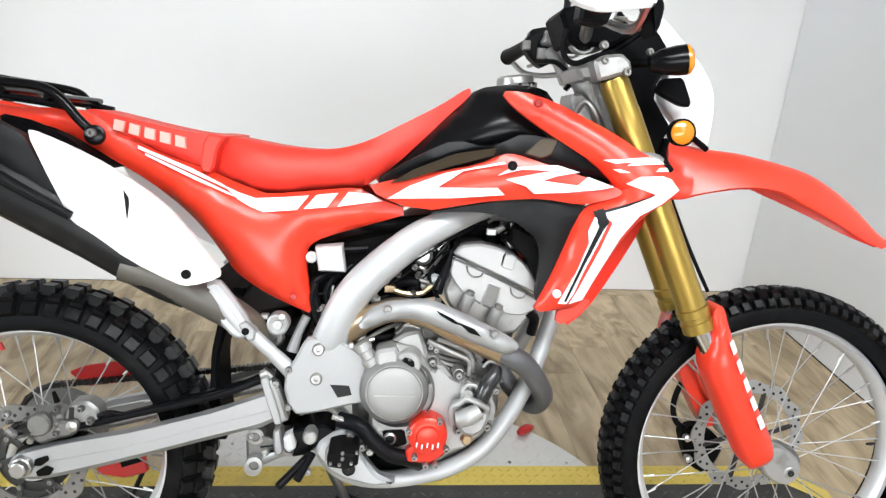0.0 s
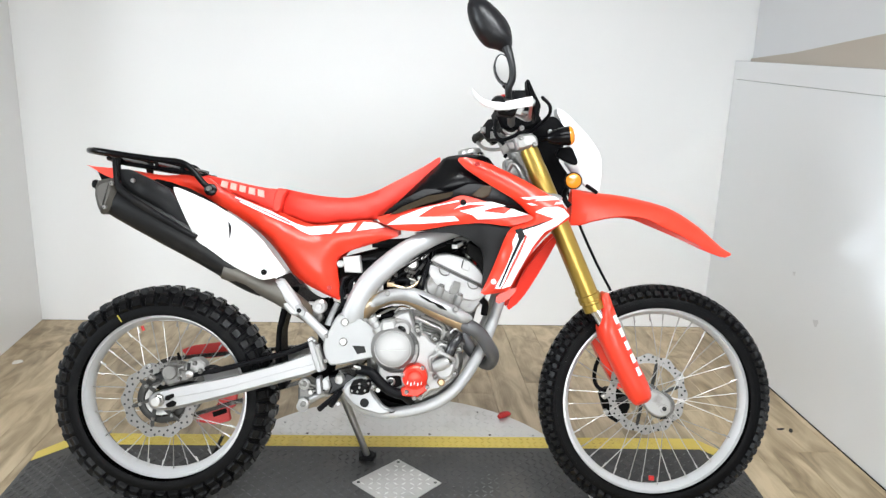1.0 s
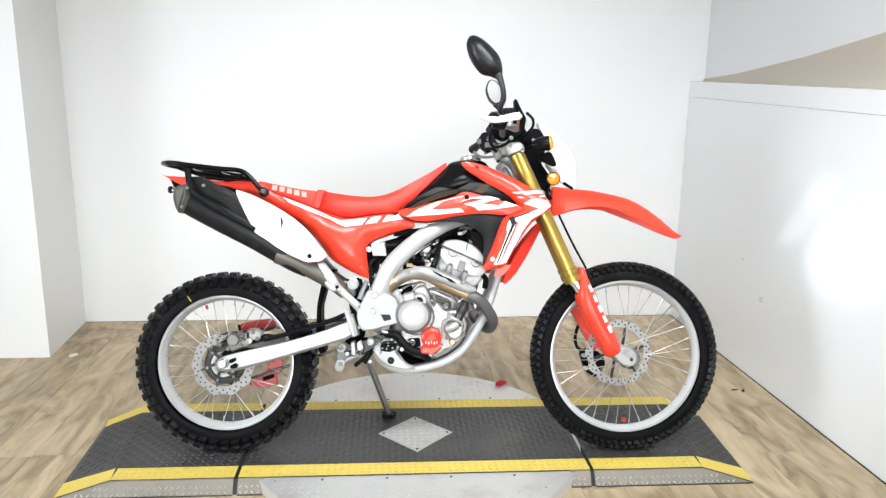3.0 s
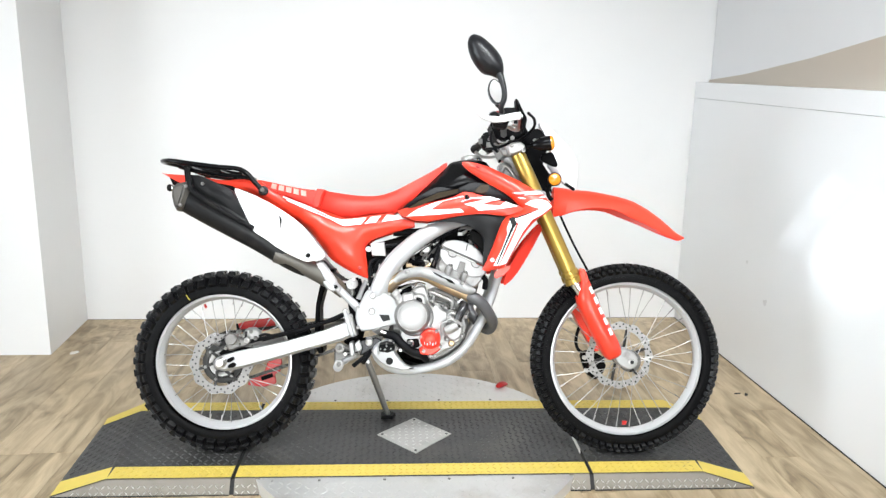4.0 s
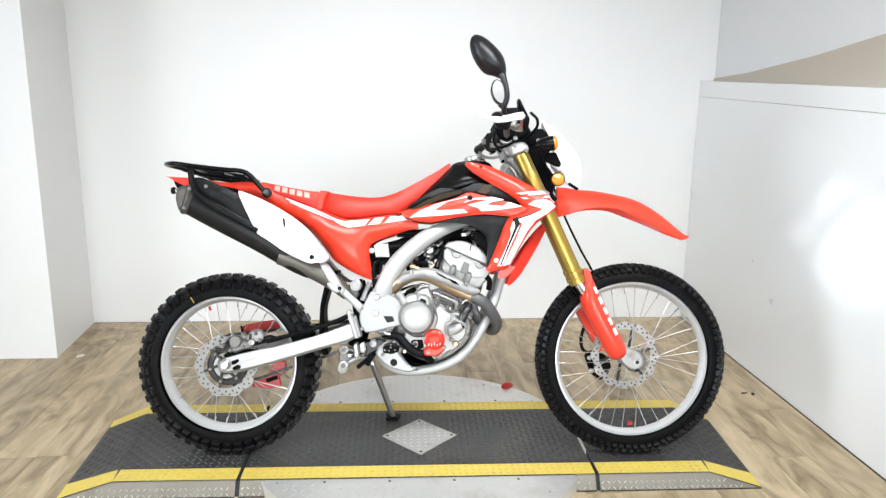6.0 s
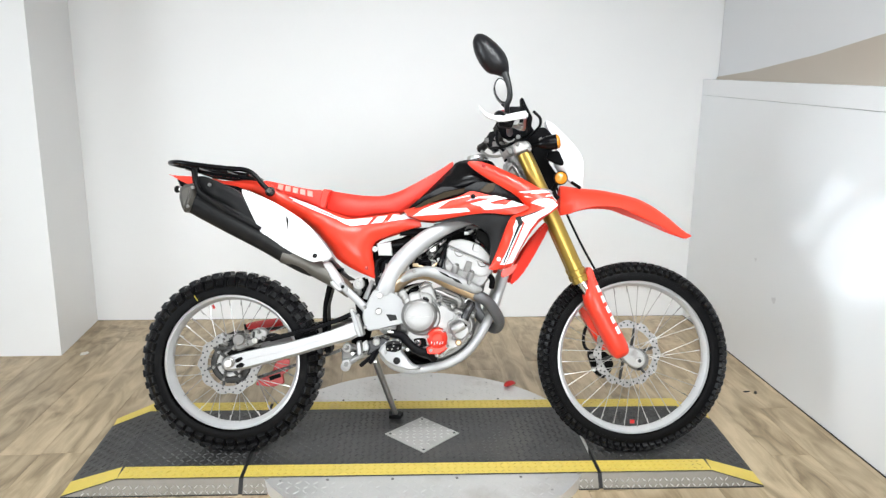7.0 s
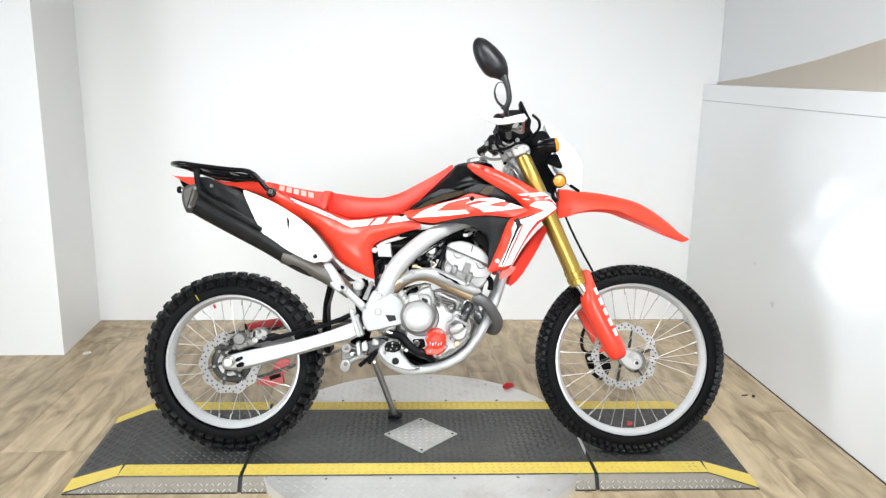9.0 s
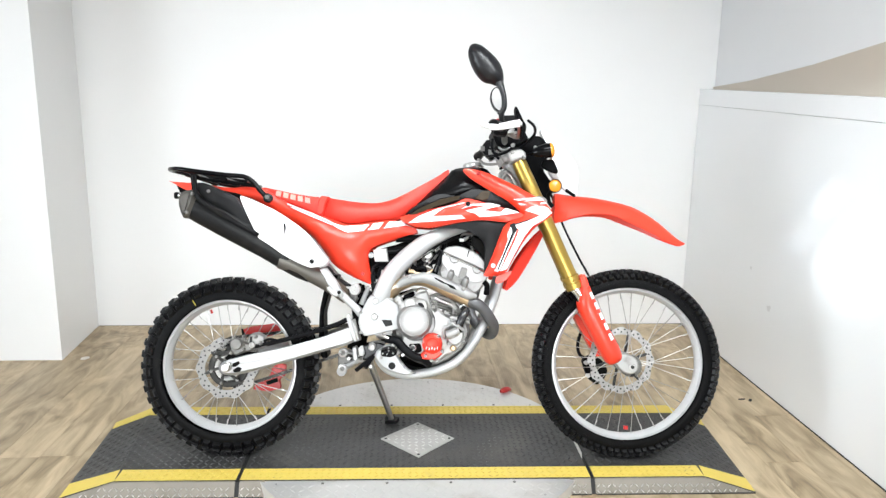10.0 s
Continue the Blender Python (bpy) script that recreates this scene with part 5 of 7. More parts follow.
# ---- engine ----
case_line = [(-0.110, 0.575), (-0.056, 0.585), (-0.002, 0.589), (0.042, 0.549), (0.105, 0.535), (0.138, 0.517), (0.144, 0.463), (0.126, 0.406), (0.074, 0.364), (0.019, 0.340), (-0.047, 0.355), (-0.090, 0.379), (-0.129, 0.412), (-0.138, 0.522)]
engine = part("crankcase", *prism(crisp(case_line), -0.105, 0.125, 0.012), GRIMY, bike, "cast aluminium engine crankcase")
side_line = [(0.015, 0.543), (0.018, 0.554), (0.032, 0.552), (0.047, 0.534), (0.063, 0.526), (0.077, 0.530), (0.093, 0.511), (0.118, 0.514), (0.127, 0.497), (0.126, 0.473), (0.124, 0.444), (0.109, 0.422), (0.089, 0.406), (0.079, 0.395), (0.056, 0.390), (0.032, 0.369), (-0.011, 0.364), (-0.025, 0.371), (-0.049, 0.399), (-0.082, 0.411), (-0.101, 0.428), (-0.094, 0.495), (-0.056, 0.560), (-0.011, 0.577)]
part("side_case", *prism(crisp(side_line), -0.142, -0.09, 0.006), COVER, engine, "pale cast engine side cover")
ring = (-0.048, -0.152, 0.507)
part("clutch_case", *lathe([(0.05, 0.067), (0.012, 0.067), (0.010, 0.0645), (0.006, 0.0645), (0.004, 0.0655), (-0.008, 0.0648), (-0.012, 0.062)], ring, (0, 1, 0), 64), POLISHED, engine, "polished round clutch case")
neck_line = [(-0.105, 0.545), (-0.092, 0.566), (-0.089, 0.580), (-0.077, 0.586), (-0.059, 0.592), (-0.049, 0.592), (-0.031, 0.588), (-0.010, 0.574), (0.006, 0.552), (0.013, 0.522), (-0.008, 0.511), (-0.053, 0.499), (-0.094, 0.509)]
part("case_neck", *prism(crisp(neck_line), -0.152, -0.095, 0.008), COVER, engine, "pale cast clutch case neck")
cc = (-0.056, -0.176, 0.512)
part("clutch_cover", *lathe([(0.02, 0.062), (0.013, 0.0615), (0.007, 0.058), (0.003, 0.0525), (0.001, 0.0512), (0.001, 0.0500), (0.0025, 0.0495), (0.0025, 0.0485), (-0.001, 0.048), (-0.002, 0.045), (-0.0025, 0.03), (-0.0028, 0.0005)], cc, (0, 1, 0), 64), POLISHED, engine, "round brushed clutch cover")
part("cover_scuff", *prism([(-0.091, 0.508), (-0.019, 0.511), (-0.019, 0.509), (-0.091, 0.506)], cc[1] - 0.0035, cc[1] - 0.001, 0.0002), COVER, engine, smooth=0)
part("cover_lug", *prism(crisp([(-0.092, 0.582), (-0.087, 0.588), (-0.057, 0.594), (-0.049, 0.581), (-0.050, 0.563), (-0.066, 0.556), (-0.083, 0.552), (-0.092, 0.565)]), -0.170, -0.12, 0.006), COVER, engine)
oc = (-0.034, -0.160, 0.563)
part("filler_boss", *lathe([(0.03, 0.024), (-0.004, 0.0235), (-0.007, 0.021), (-0.007, 0.001)], oc, (0.12, 1, 0.05), 28), COVER, engine)
part("filler_cap", *lathe([(0.004, 0.0135), (-0.007, 0.013), (-0.010, 0.009), (-0.010, 0.001)], oc, (0.12, 1, 0.05), 14), GLOSS_BLACK, engine, "black oil filler cap")
part("filler_grip", *tube([(-0.041, -0.172, 0.576), (-0.030, -0.172, 0.564)], 0.003, 8, 1), GLOSS_BLACK, engine)
part("hose_boss", *lathe([(0, 0.0005), (0, 0.017), (0.018, 0.017), (0.020, 0.013), (0.034, 0.013), (0.036, 0.016), (0.050, 0.016), (0.052, 0.0005)], (-0.092, -0.148, 0.552), (-0.55, 0, 0.85), 18), COVER, engine, "cast breather boss")
part("boss_clip", *tube([(-0.122, -0.130, 0.579), (-0.110, -0.135, 0.592), (-0.096, -0.130, 0.597)], 0.0045, 8, 3), STEEL, engine)
part("boss_bolt", *lathe([(0, 0.007), (0.008, 0.007), (0.010, 0.004), (0.010, 0.0005)], (-0.136, -0.130, 0.583), (0, -1, 0.2), 6), STEEL, engine)
fc = (0.007, -0.172, 0.434)
filter_cover = part("filter_cover", *lathe([(0.03, 0.036), (0.003, 0.0355), (-0.004, 0.034), (-0.008, 0.029), (-0.009, 0.022), (-0.013, 0.0195), (-0.0145, 0.015), (-0.015, 0.0005)], fc, (0, 1, 0), 40), COVER_RED, engine, "red anodised oil filter cover")
part("cover_flange", *prism(crisp([(-0.024, 0.451), (-0.006, 0.466), (0.013, 0.468), (0.034, 0.461), (0.041, 0.439), (0.040, 0.416), (0.045, 0.400), (0.031, 0.387), (0.013, 0.376), (-0.012, 0.378), (-0.030, 0.379), (-0.031, 0.399), (-0.017, 0.410), (-0.026, 0.431)]), -0.168, -0.13, 0.005), COVER_RED, filter_cover)
for k in range(5):
    part("cover_mark", *tube([(fc[0] - 0.020 + k * 0.0095, fc[1] - 0.0135, fc[2] - 0.017 - 0.003 * (k % 2)), (fc[0] - 0.019 + k * 0.0095, fc[1] - 0.0145, fc[2] - 0.008 - 0.003 * (k % 2))], 0.0017, 6, 1), DECAL, filter_cover, smooth=0)
for x in ((-0.026, -0.170, 0.441), (0.027, -0.172, 0.461), (-0.015, -0.172, 0.393), (0.042, -0.170, 0.408), (0.006, -0.168, 0.376), (0.024, -0.168, 0.377)):
    bolt("bolt", x, 0.0062, engine, BOLT, 0.010)
for x in ((0.060, -0.145, 0.540), (0.065, -0.145, 0.434), (0.117, -0.145, 0.443), (0.129, -0.140, 0.511), (-0.110, -0.150, 0.401), (0.011, -0.145, 0.563), (0.077, -0.145, 0.518)):
    bolt("bolt", x, 0.0068, engine, BOLT, 0.009)
    part("bolt_boss", *lathe([(0.03, 0.0115), (0.0, 0.0105), (-0.001, 0.009)], x, (0, 1, 0), 16), CAST, engine)
part("drain_bolt", *lathe([(0.004, 0.012), (-0.004, 0.012), (-0.008, 0.008), (-0.008, 0.0005)], (0.081, -0.145, 0.417), (0, 1, 0), 6), HEAT, engine, "stained drain bolt")
part("case_window", *prism(crisp([(-0.075, 0.429), (-0.034, 0.432), (-0.028, 0.404), (-0.047, 0.397), (-0.068, 0.403)]), -0.1445, -0.136, 0.001), DARK, engine)
part("sight_glass", *lathe([(0.005, 0.0115), (-0.003, 0.0115), (-0.005, 0.0085), (-0.002, 0.008), (-0.002, 0.0005)], (-0.060, -0.146, 0.415), (0, 1, 0), 20), STEEL, engine, "bright sight glass ring")
part("sight_glass_lens", *lathe([(0.0, 0.008), (-0.0035, 0.0078), (-0.004, 0.0005)], (-0.060, -0.147, 0.416), (0, 1, 0), 16), GLOSS_BLACK, engine)
# water pump: volute, outlet pipe, lugs
part("water_pump", *prism(crisp([(0.048, 0.484), (0.055, 0.491), (0.068, 0.491), (0.075, 0.476), (0.087, 0.483), (0.101, 0.481), (0.118, 0.475), (0.119, 0.458), (0.110, 0.436), (0.092, 0.425), (0.071, 0.429), (0.056, 0.448), (0.049, 0.466)]), -0.158, -0.12, 0.007), COVER, engine, "cast water pump housing")
part("pump_snout", *tube([(0.062, -0.168, 0.464), (0.079, -0.174, 0.472), (0.097, -0.170, 0.481)], [0.015, 0.0165, 0.015], 16, 3), COVER, engine)
part("pump_rib", *tube([(0.051, -0.160, 0.450), (0.047, -0.166, 0.476), (0.050, -0.168, 0.489), (0.062, -0.168, 0.495), (0.074, -0.170, 0.504), (0.095, -0.170, 0.496), (0.115, -0.163, 0.483)], 0.0055, 8, 5), COVER, engine)
part("pump_lug", *lathe([(0.03, 0.012), (0.0, 0.0115), (-0.002, 0.009), (-0.008, 0.0065), (-0.008, 0.0005)], (0.075, -0.165, 0.505), (0, 1, 0), 18), COVER, engine)
part("pump_rib", *tube([(0.070, -0.160, 0.506), (0.066, -0.158, 0.514), (0.075, -0.150, 0.522), (0.091, -0.150, 0.520), (0.096, -0.152, 0.510)], 0.0045, 8, 4), COVER, engine)
part("pump_rib", *tube([(0.117, -0.150, 0.499), (0.125, -0.150, 0.480), (0.122, -0.150, 0.458)], 0.005, 8, 3), COVER, engine)
part("coolant_hose", *tube([(0.098, -0.150, 0.479), (0.102, -0.158, 0.501), (0.111, -0.158, 0.526), (0.123, -0.148, 0.544), (0.125, -0.130, 0.556), (0.116, -0.100, 0.560)], [0.0135, 0.0145, 0.0145, 0.0145, 0.014, 0.014], 16, 5), RUBBER_GLOSS, engine, "black rubber coolant hose")
part("hose_clip", *tube([(0.103, -0.150, 0.557), (0.114, -0.155, 0.569), (0.135, -0.145, 0.558), (0.135, -0.140, 0.546)], 0.0032, 6, 4), STEEL, engine)
part("hose_clip", *tube([(0.087, -0.160, 0.500), (0.098, -0.172, 0.499), (0.112, -0.162, 0.489)], 0.0032, 6, 3), STEEL, engine)

# cylinder with its fins, head and cam cover
barrel = [(-0.009, 0.588), (0.048, 0.603), (0.101, 0.585), (0.125, 0.540), (0.108, 0.492), (0.054, 0.511), (0.001, 0.534)]
part("cylinder", *prism(crisp(barrel), -0.10, 0.10, 0.006), GRIMY, engine, "cast aluminium cylinder")
for k in range(5):
    a, b = [(0.019, 0.582), (0.089, 0.563)], [(0.019, 0.543), (0.096, 0.523)]
    s = k / 4.0
    p = ((1 - s) * a[0][0] + s * b[0][0], -0.106, (1 - s) * a[0][1] + s * b[0][1])
    q = ((1 - s) * a[1][0] + s * b[1][0], -0.106, (1 - s) * a[1][1] + s * b[1][1])
    part("cooling_fin", *tube([p, q], 0.0035, 6, 1), CAST, engine)
part("cylinder_pipe", *tube([(0.003, -0.122, 0.594), (0.020, -0.128, 0.588), (0.047, -0.130, 0.576), (0.072, -0.130, 0.566), (0.081, -0.130, 0.554), (0.080, -0.130, 0.534)], 0.0055, 10, 5), STEEL, engine, "thin metal oil pipe")
for x in ((0.008, -0.118, 0.584), (0.018, -0.118, 0.578), (0.023, -0.120, 0.531), (0.089, -0.118, 0.556), (0.094, -0.118, 0.589)):
    bolt("bolt", x, 0.006, engine, BOLT, 0.010)
part("stud_post", *tube([(0.016, -0.115, 0.588), (0.020, -0.115, 0.553), (0.019, -0.115, 0.523)], 0.006, 8, 2), CAST, engine)
part("cam_chain_case", *prism(crisp([(-0.063, 0.595), (-0.037, 0.610), (-0.013, 0.615), (-0.003, 0.588), (0.007, 0.556), (-0.001, 0.545), (-0.010, 0.562), (-0.027, 0.577), (-0.050, 0.584)]), -0.130, -0.08, 0.006), COVER, engine)
head_line = [(0.039, 0.745), (0.092, 0.726), (0.146, 0.703), (0.203, 0.677), (0.202, 0.656), (0.193, 0.641), (0.168, 0.609), (0.132, 0.602), (0.100, 0.607), (0.058, 0.632), (0.033, 0.664), (0.028, 0.688), (0.038, 0.714)]
head = part("cylinder_head", *prism(crisp(head_line), -0.102, 0.095, 0.006), CAST, bike, "cast aluminium cylinder head")
upper_head = [(0.041, 0.747), (0.092, 0.727), (0.145, 0.703), (0.200, 0.678), (0.197, 0.657), (0.175, 0.646), (0.154, 0.645), (0.128, 0.651), (0.095, 0.665), (0.065, 0.680), (0.047, 0.701), (0.037, 0.719)]
part("head_shelf", *prism(crisp(upper_head), -0.114, -0.09, 0.0025), COVER, head, "pale cast head upper face")
cam_line = [(0.041, 0.755), (0.048, 0.764), (0.056, 0.771), (0.088, 0.776), (0.118, 0.771), (0.146, 0.761), (0.168, 0.748), (0.185, 0.729), (0.197, 0.709), (0.202, 0.684), (0.145, 0.710), (0.091, 0.733)]
part("cam_cover", *prism(crisp(cam_line), -0.116, 0.10, 0.004), COVER, head, "pale grey cam cover")
part("cover_joint", *tube([(0.040, -0.116, 0.751), (0.091, -0.118, 0.731), (0.144, -0.118, 0.708), (0.202, -0.116, 0.681)], 0.0011, 8, 3), GRIMY, head)
part("cover_notch", *prism([(0.128, 0.738), (0.131, 0.757), (0.136, 0.763), (0.135, 0.751), (0.131, 0.737)], -0.1165, -0.108, 0.0005), DARK, head, smooth=0)
part("cover_pad", *prism(crisp([(0.128, 0.734), (0.133, 0.759), (0.149, 0.761), (0.158, 0.754), (0.151, 0.727)]), -0.1175, -0.105, 0.003), COVER, head)
for stud in ([(0.064, -0.117, 0.655), (0.074, -0.124, 0.684)], [(0.117, -0.117, 0.632), (0.127, -0.124, 0.660)]):
    part("head_stud_boss", *tube(stud, [0.0112, 0.0108], 18, 1), COVER, head)
    part("stud_seat", *tube([stud[1], (stud[1][0] + 0.002, stud[1][1] - 0.001, stud[1][2] + 0.006)], [0.0078, 0.0074], 14, 1), GRIMY, head)
# flat plate; a darker colour carries the recess's shade
part("plug_recess", *prism([(0.095, 0.664), (0.109, 0.702), (0.129, 0.696), (0.124, 0.659)], -0.1145, -0.104, 0.0006), GRIMY, head, "shaded plug recess", smooth=0)
part("recess_lip", *tube([(0.095, -0.115, 0.664), (0.109, -0.115, 0.702), (0.129, -0.115, 0.696), (0.124, -0.115, 0.659)], 0.0016, 8, 1, smooth_path=False), COVER, head)
for ear in ([(0.066, -0.116, 0.736), (0.069, -0.117, 0.724), (0.079, -0.117, 0.716), (0.092, -0.117, 0.717), (0.097, -0.116, 0.725)], [(0.148, -0.116, 0.699), (0.151, -0.117, 0.687), (0.161, -0.117, 0.680), (0.173, -0.117, 0.681), (0.179, -0.116, 0.689)]):
    part("cover_ear", *tube(ear, 0.0016, 8, 4), GRIMY, head)
part("head_pipe", *tube([(0.188, -0.100, 0.650), (0.202, -0.090, 0.634), (0.200, -0.080, 0.603)], 0.010, 10, 3), HOSE, head)

# header, heat shield and the grey bend in front
part("header_pipe", *tube([(-0.160, -0.100, 0.581), (-0.134, -0.120, 0.612), (-0.104, -0.135, 0.638), (-0.060, -0.140, 0.655), (-0.009, -0.145, 0.650), (0.043, -0.145, 0.625), (0.095, -0.145, 0.601), (0.141, -0.140, 0.578)], 0.0215, 16, 5), HEAT, bike, "heat-tinted steel header pipe")
shield_line = [(-0.124, 0.633), (-0.109, 0.656), (-0.088, 0.671), (-0.061, 0.678), (-0.010, 0.683), (0.018, 0.676), (0.070, 0.654), (0.121, 0.631), (0.157, 0.611), (0.163, 0.601), (0.149, 0.589), (0.129, 0.588), (0.093, 0.601), (0.041, 0.622), (0.000, 0.639), (-0.035, 0.648), (-0.069, 0.643), (-0.098, 0.630), (-0.118, 0.625)]
hs_surface = bulge(-0.186, 0.016, 0.014)
heat_shield = part("heat_shield", *panel(rounded(shield_line), hs_surface, 0.010, 0.010), PLATE, bike, "brushed aluminium header heat shield", 60)
for s in ([(0.009, 0.668), (0.039, 0.654), (0.055, 0.642), (0.040, 0.646), (0.017, 0.659)], [(0.047, 0.649), (0.078, 0.637), (0.091, 0.623), (0.068, 0.630)]):
    decal(s, hs_surface, shield_line, DARK, "shield_slot", heat_shield, 0.0015)
for x in ((-0.074, -0.187, 0.667), (0.114, -0.187, 0.629)):
    bolt("bolt", x, 0.0075, heat_shield, BOLT, 0.006)
part("header_bend", *tube([(0.126, -0.140, 0.584), (0.154, -0.145, 0.576), (0.182, -0.140, 0.558), (0.209, -0.125, 0.523), (0.227, -0.100, 0.488), (0.219, -0.070, 0.458), (0.193, -0.050, 0.468), (0.147, -0.030, 0.530), (0.165, -0.020, 0.620)], [0.0205, 0.021, 0.0205, 0.020, 0.0195, 0.019, 0.019, 0.019, 0.019], 18, 5), GREY_PIPE, bike, "dark grey exhaust header bend")

# induction, wiring and dark parts seen between the frame tubes
part("airbox", *prism(crisp([(-0.231, 0.748), (-0.128, 0.778), (-0.023, 0.804), (-0.001, 0.786), (-0.073, 0.729), (-0.114, 0.684), (-0.146, 0.617), (-0.174, 0.560), (-0.211, 0.598), (-0.225, 0.680)]), -0.075, 0.075, 0.01), DARK, bike, "black plastic airbox")
part("throttle_body", *prism(crisp([(-0.095, 0.689), (-0.040, 0.725), (0.012, 0.762), (0.044, 0.783), (0.047, 0.719), (0.028, 0.663), (-0.037, 0.649), (-0.093, 0.636)]), -0.055, 0.055, 0.008), DARK, bike, "grimy black throttle body")
part("throttle_wheel", *lathe([(0.01, 0.019), (-0.004, 0.019), (-0.006, 0.016), (-0.003, 0.013), (-0.003, 0.008), (-0.008, 0.007), (-0.008, 0.0005)], (-0.012, -0.062, 0.742), (0, 1, 0), 24), STEEL, bike, "bare metal throttle wheel")
part("throttle_bracket", *tube([(-0.025, -0.060, 0.722), (0.002, -0.060, 0.717), (0.027, -0.060, 0.756), (0.036, -0.060, 0.783)], 0.005, 8, 4), STEEL, bike)
part("throttle_bracket", *prism([(0.009, 0.768), (0.028, 0.779), (0.033, 0.767), (0.016, 0.753)], -0.075, -0.06, 0.002), STEEL, bike, smooth=0)
part("injector", *tube([(-0.013, -0.075, 0.684), (0.013, -0.070, 0.698), (0.035, -0.070, 0.688)], [0.010, 0.012, 0.009], 10, 3), GREY_PLASTIC, bike)
part("spark_lead", *tube([(0.053, -0.060, 0.800), (0.048, -0.090, 0.762), (0.030, -0.105, 0.722), (0.021, -0.100, 0.678)], 0.0045, 8, 5), HOSE, bike, "black plug lead")
part("breather_hose", *tube([(0.081, -0.070, 0.805), (0.028, -0.090, 0.782), (-0.022, -0.080, 0.757), (-0.073, -0.070, 0.722)], 0.009, 10, 5), HOSE, bike, "black rubber breather hose")
part("breather_hose", *tube([(-0.061, -0.080, 0.692), (-0.024, -0.085, 0.695), (-0.034, -0.080, 0.672), (-0.070, -0.080, 0.664)], 0.009, 10, 5), HOSE, bike, "black rubber breather hose")
part("top_rail", *tube([(-0.128, -0.070, 0.799), (-0.045, -0.070, 0.802), (0.038, -0.080, 0.815), (0.114, -0.060, 0.816), (0.188, -0.040, 0.804)], 0.013, 12, 4), MATT_BLACK, bike, "dark upper frame rail")
part("coil_bracket", *joined(tube([(0.104, -0.070, 0.812), (0.123, -0.070, 0.820), (0.171, -0.070, 0.815)], 0.006, 8, 3), tube([(0.133, -0.060, 0.814), (0.148, -0.060, 0.783), (0.155, -0.060, 0.762)], 0.010, 10, 3)), STEEL, bike)
part("radiator", *prism(crisp([(0.145, 0.815), (0.193, 0.791), (0.209, 0.754), (0.207, 0.685), (0.194, 0.706), (0.176, 0.748), (0.142, 0.778)]), -0.14, -0.05, 0.004), DARK, bike, "black radiator core")
part("radiator", *mirrored(prism(crisp([(0.145, 0.815), (0.193, 0.791), (0.209, 0.754), (0.207, 0.685), (0.194, 0.706), (0.176, 0.748), (0.142, 0.778)]), -0.14, -0.05, 0.004)), DARK, bike, "black radiator core")
part("horn_wire", *tube([(0.165, -0.080, 0.765), (0.170, -0.080, 0.755), (0.167, -0.080, 0.742)], 0.006, 8, 3), DARK_RED, bike)
# added dark plate; puts the shade behind the frame tubes into the colour
part("backbone", *prism(crisp([(-0.131, 0.782), (0.002, 0.805), (0.158, 0.826), (0.227, 0.820), (0.260, 0.765), (0.234, 0.717), (0.169, 0.749), (0.105, 0.764), (0.038, 0.761), (-0.062, 0.740)]), -0.02, 0.06, 0.006), DARK, bike, "dark frame backbone")
part("plug_cap", *tube([(0.109, -0.050, 0.780), (0.121, -0.050, 0.759)], [0.012, 0.014], 10, 1), HOSE, bike)
for path, r, mat in (([(0.105, -0.090, 0.808), (0.126, -0.090, 0.802), (0.147, -0.090, 0.810), (0.173, -0.090, 0.807), (0.193, -0.090, 0.789)], 0.004, HOSE), ([(0.166, -0.100, 0.805), (0.182, -0.100, 0.780), (0.187, -0.100, 0.738), (0.195, -0.110, 0.708)], 0.0045, HOSE), ([(0.145, -0.100, 0.815), (0.154, -0.100, 0.784), (0.177, -0.100, 0.764), (0.183, -0.100, 0.727)], 0.0035, STEEL)):
    part("cable_run", *tube(path, r, 8, 5), mat, bike)
for path, r, mat in (([(-0.082, -0.090, 0.699), (-0.060, -0.095, 0.679), (-0.018, -0.090, 0.674), (0.007, -0.085, 0.690)], 0.0055, HEAT), ([(0.011, -0.075, 0.726), (0.001, -0.080, 0.705), (0.013, -0.090, 0.676), (0.034, -0.100, 0.652)], 0.004, HOSE), ([(-0.121, -0.090, 0.628), (-0.101, -0.090, 0.655), (-0.070, -0.085, 0.671), (-0.040, -0.080, 0.704)], 0.006, HOSE),
                     ([(-0.057, -0.120, 0.606), (-0.038, -0.120, 0.623), (-0.012, -0.120, 0.618)], 0.004, CHROME), ([(0.020, -0.125, 0.599), (0.046, -0.130, 0.591), (0.078, -0.130, 0.576), (0.087, -0.130, 0.555), (0.082, -0.128, 0.538)], 0.0045, CAST), ([(-0.203, -0.110, 0.693), (-0.210, -0.110, 0.661), (-0.201, -0.110, 0.620)], 0.005, HOSE)):
    part("cable_run", *tube(path, r, 8, 5), mat, bike)
for at, size, mat in (((0.024, -0.085, 0.776), 0.009, CAST), ((0.004, -0.085, 0.759), 0.006, BOLT), ((-0.096, -0.090, 0.661), 0.008, GREY_PLASTIC), ((-0.071, -0.090, 0.683), 0.010, HEAT), ((0.034, -0.080, 0.680), 0.010, GREY_PLASTIC), ((0.109, -0.100, 0.797), 0.008, DECAL), ((0.177, -0.100, 0.800), 0.007, CAST), ((0.018, -0.100, 0.665), 0.006, BOLT), ((-0.118, -0.120, 0.596), 0.008, CAST), ((-0.296, -0.090, 0.622), 0.007, CAST)):
    part("connector", *cuboid(at[0] - size, at[0] + size, at[1] - size, at[1] + size, at[2] - size * 0.7, at[2] + size * 0.7, 0.002), mat, bike)
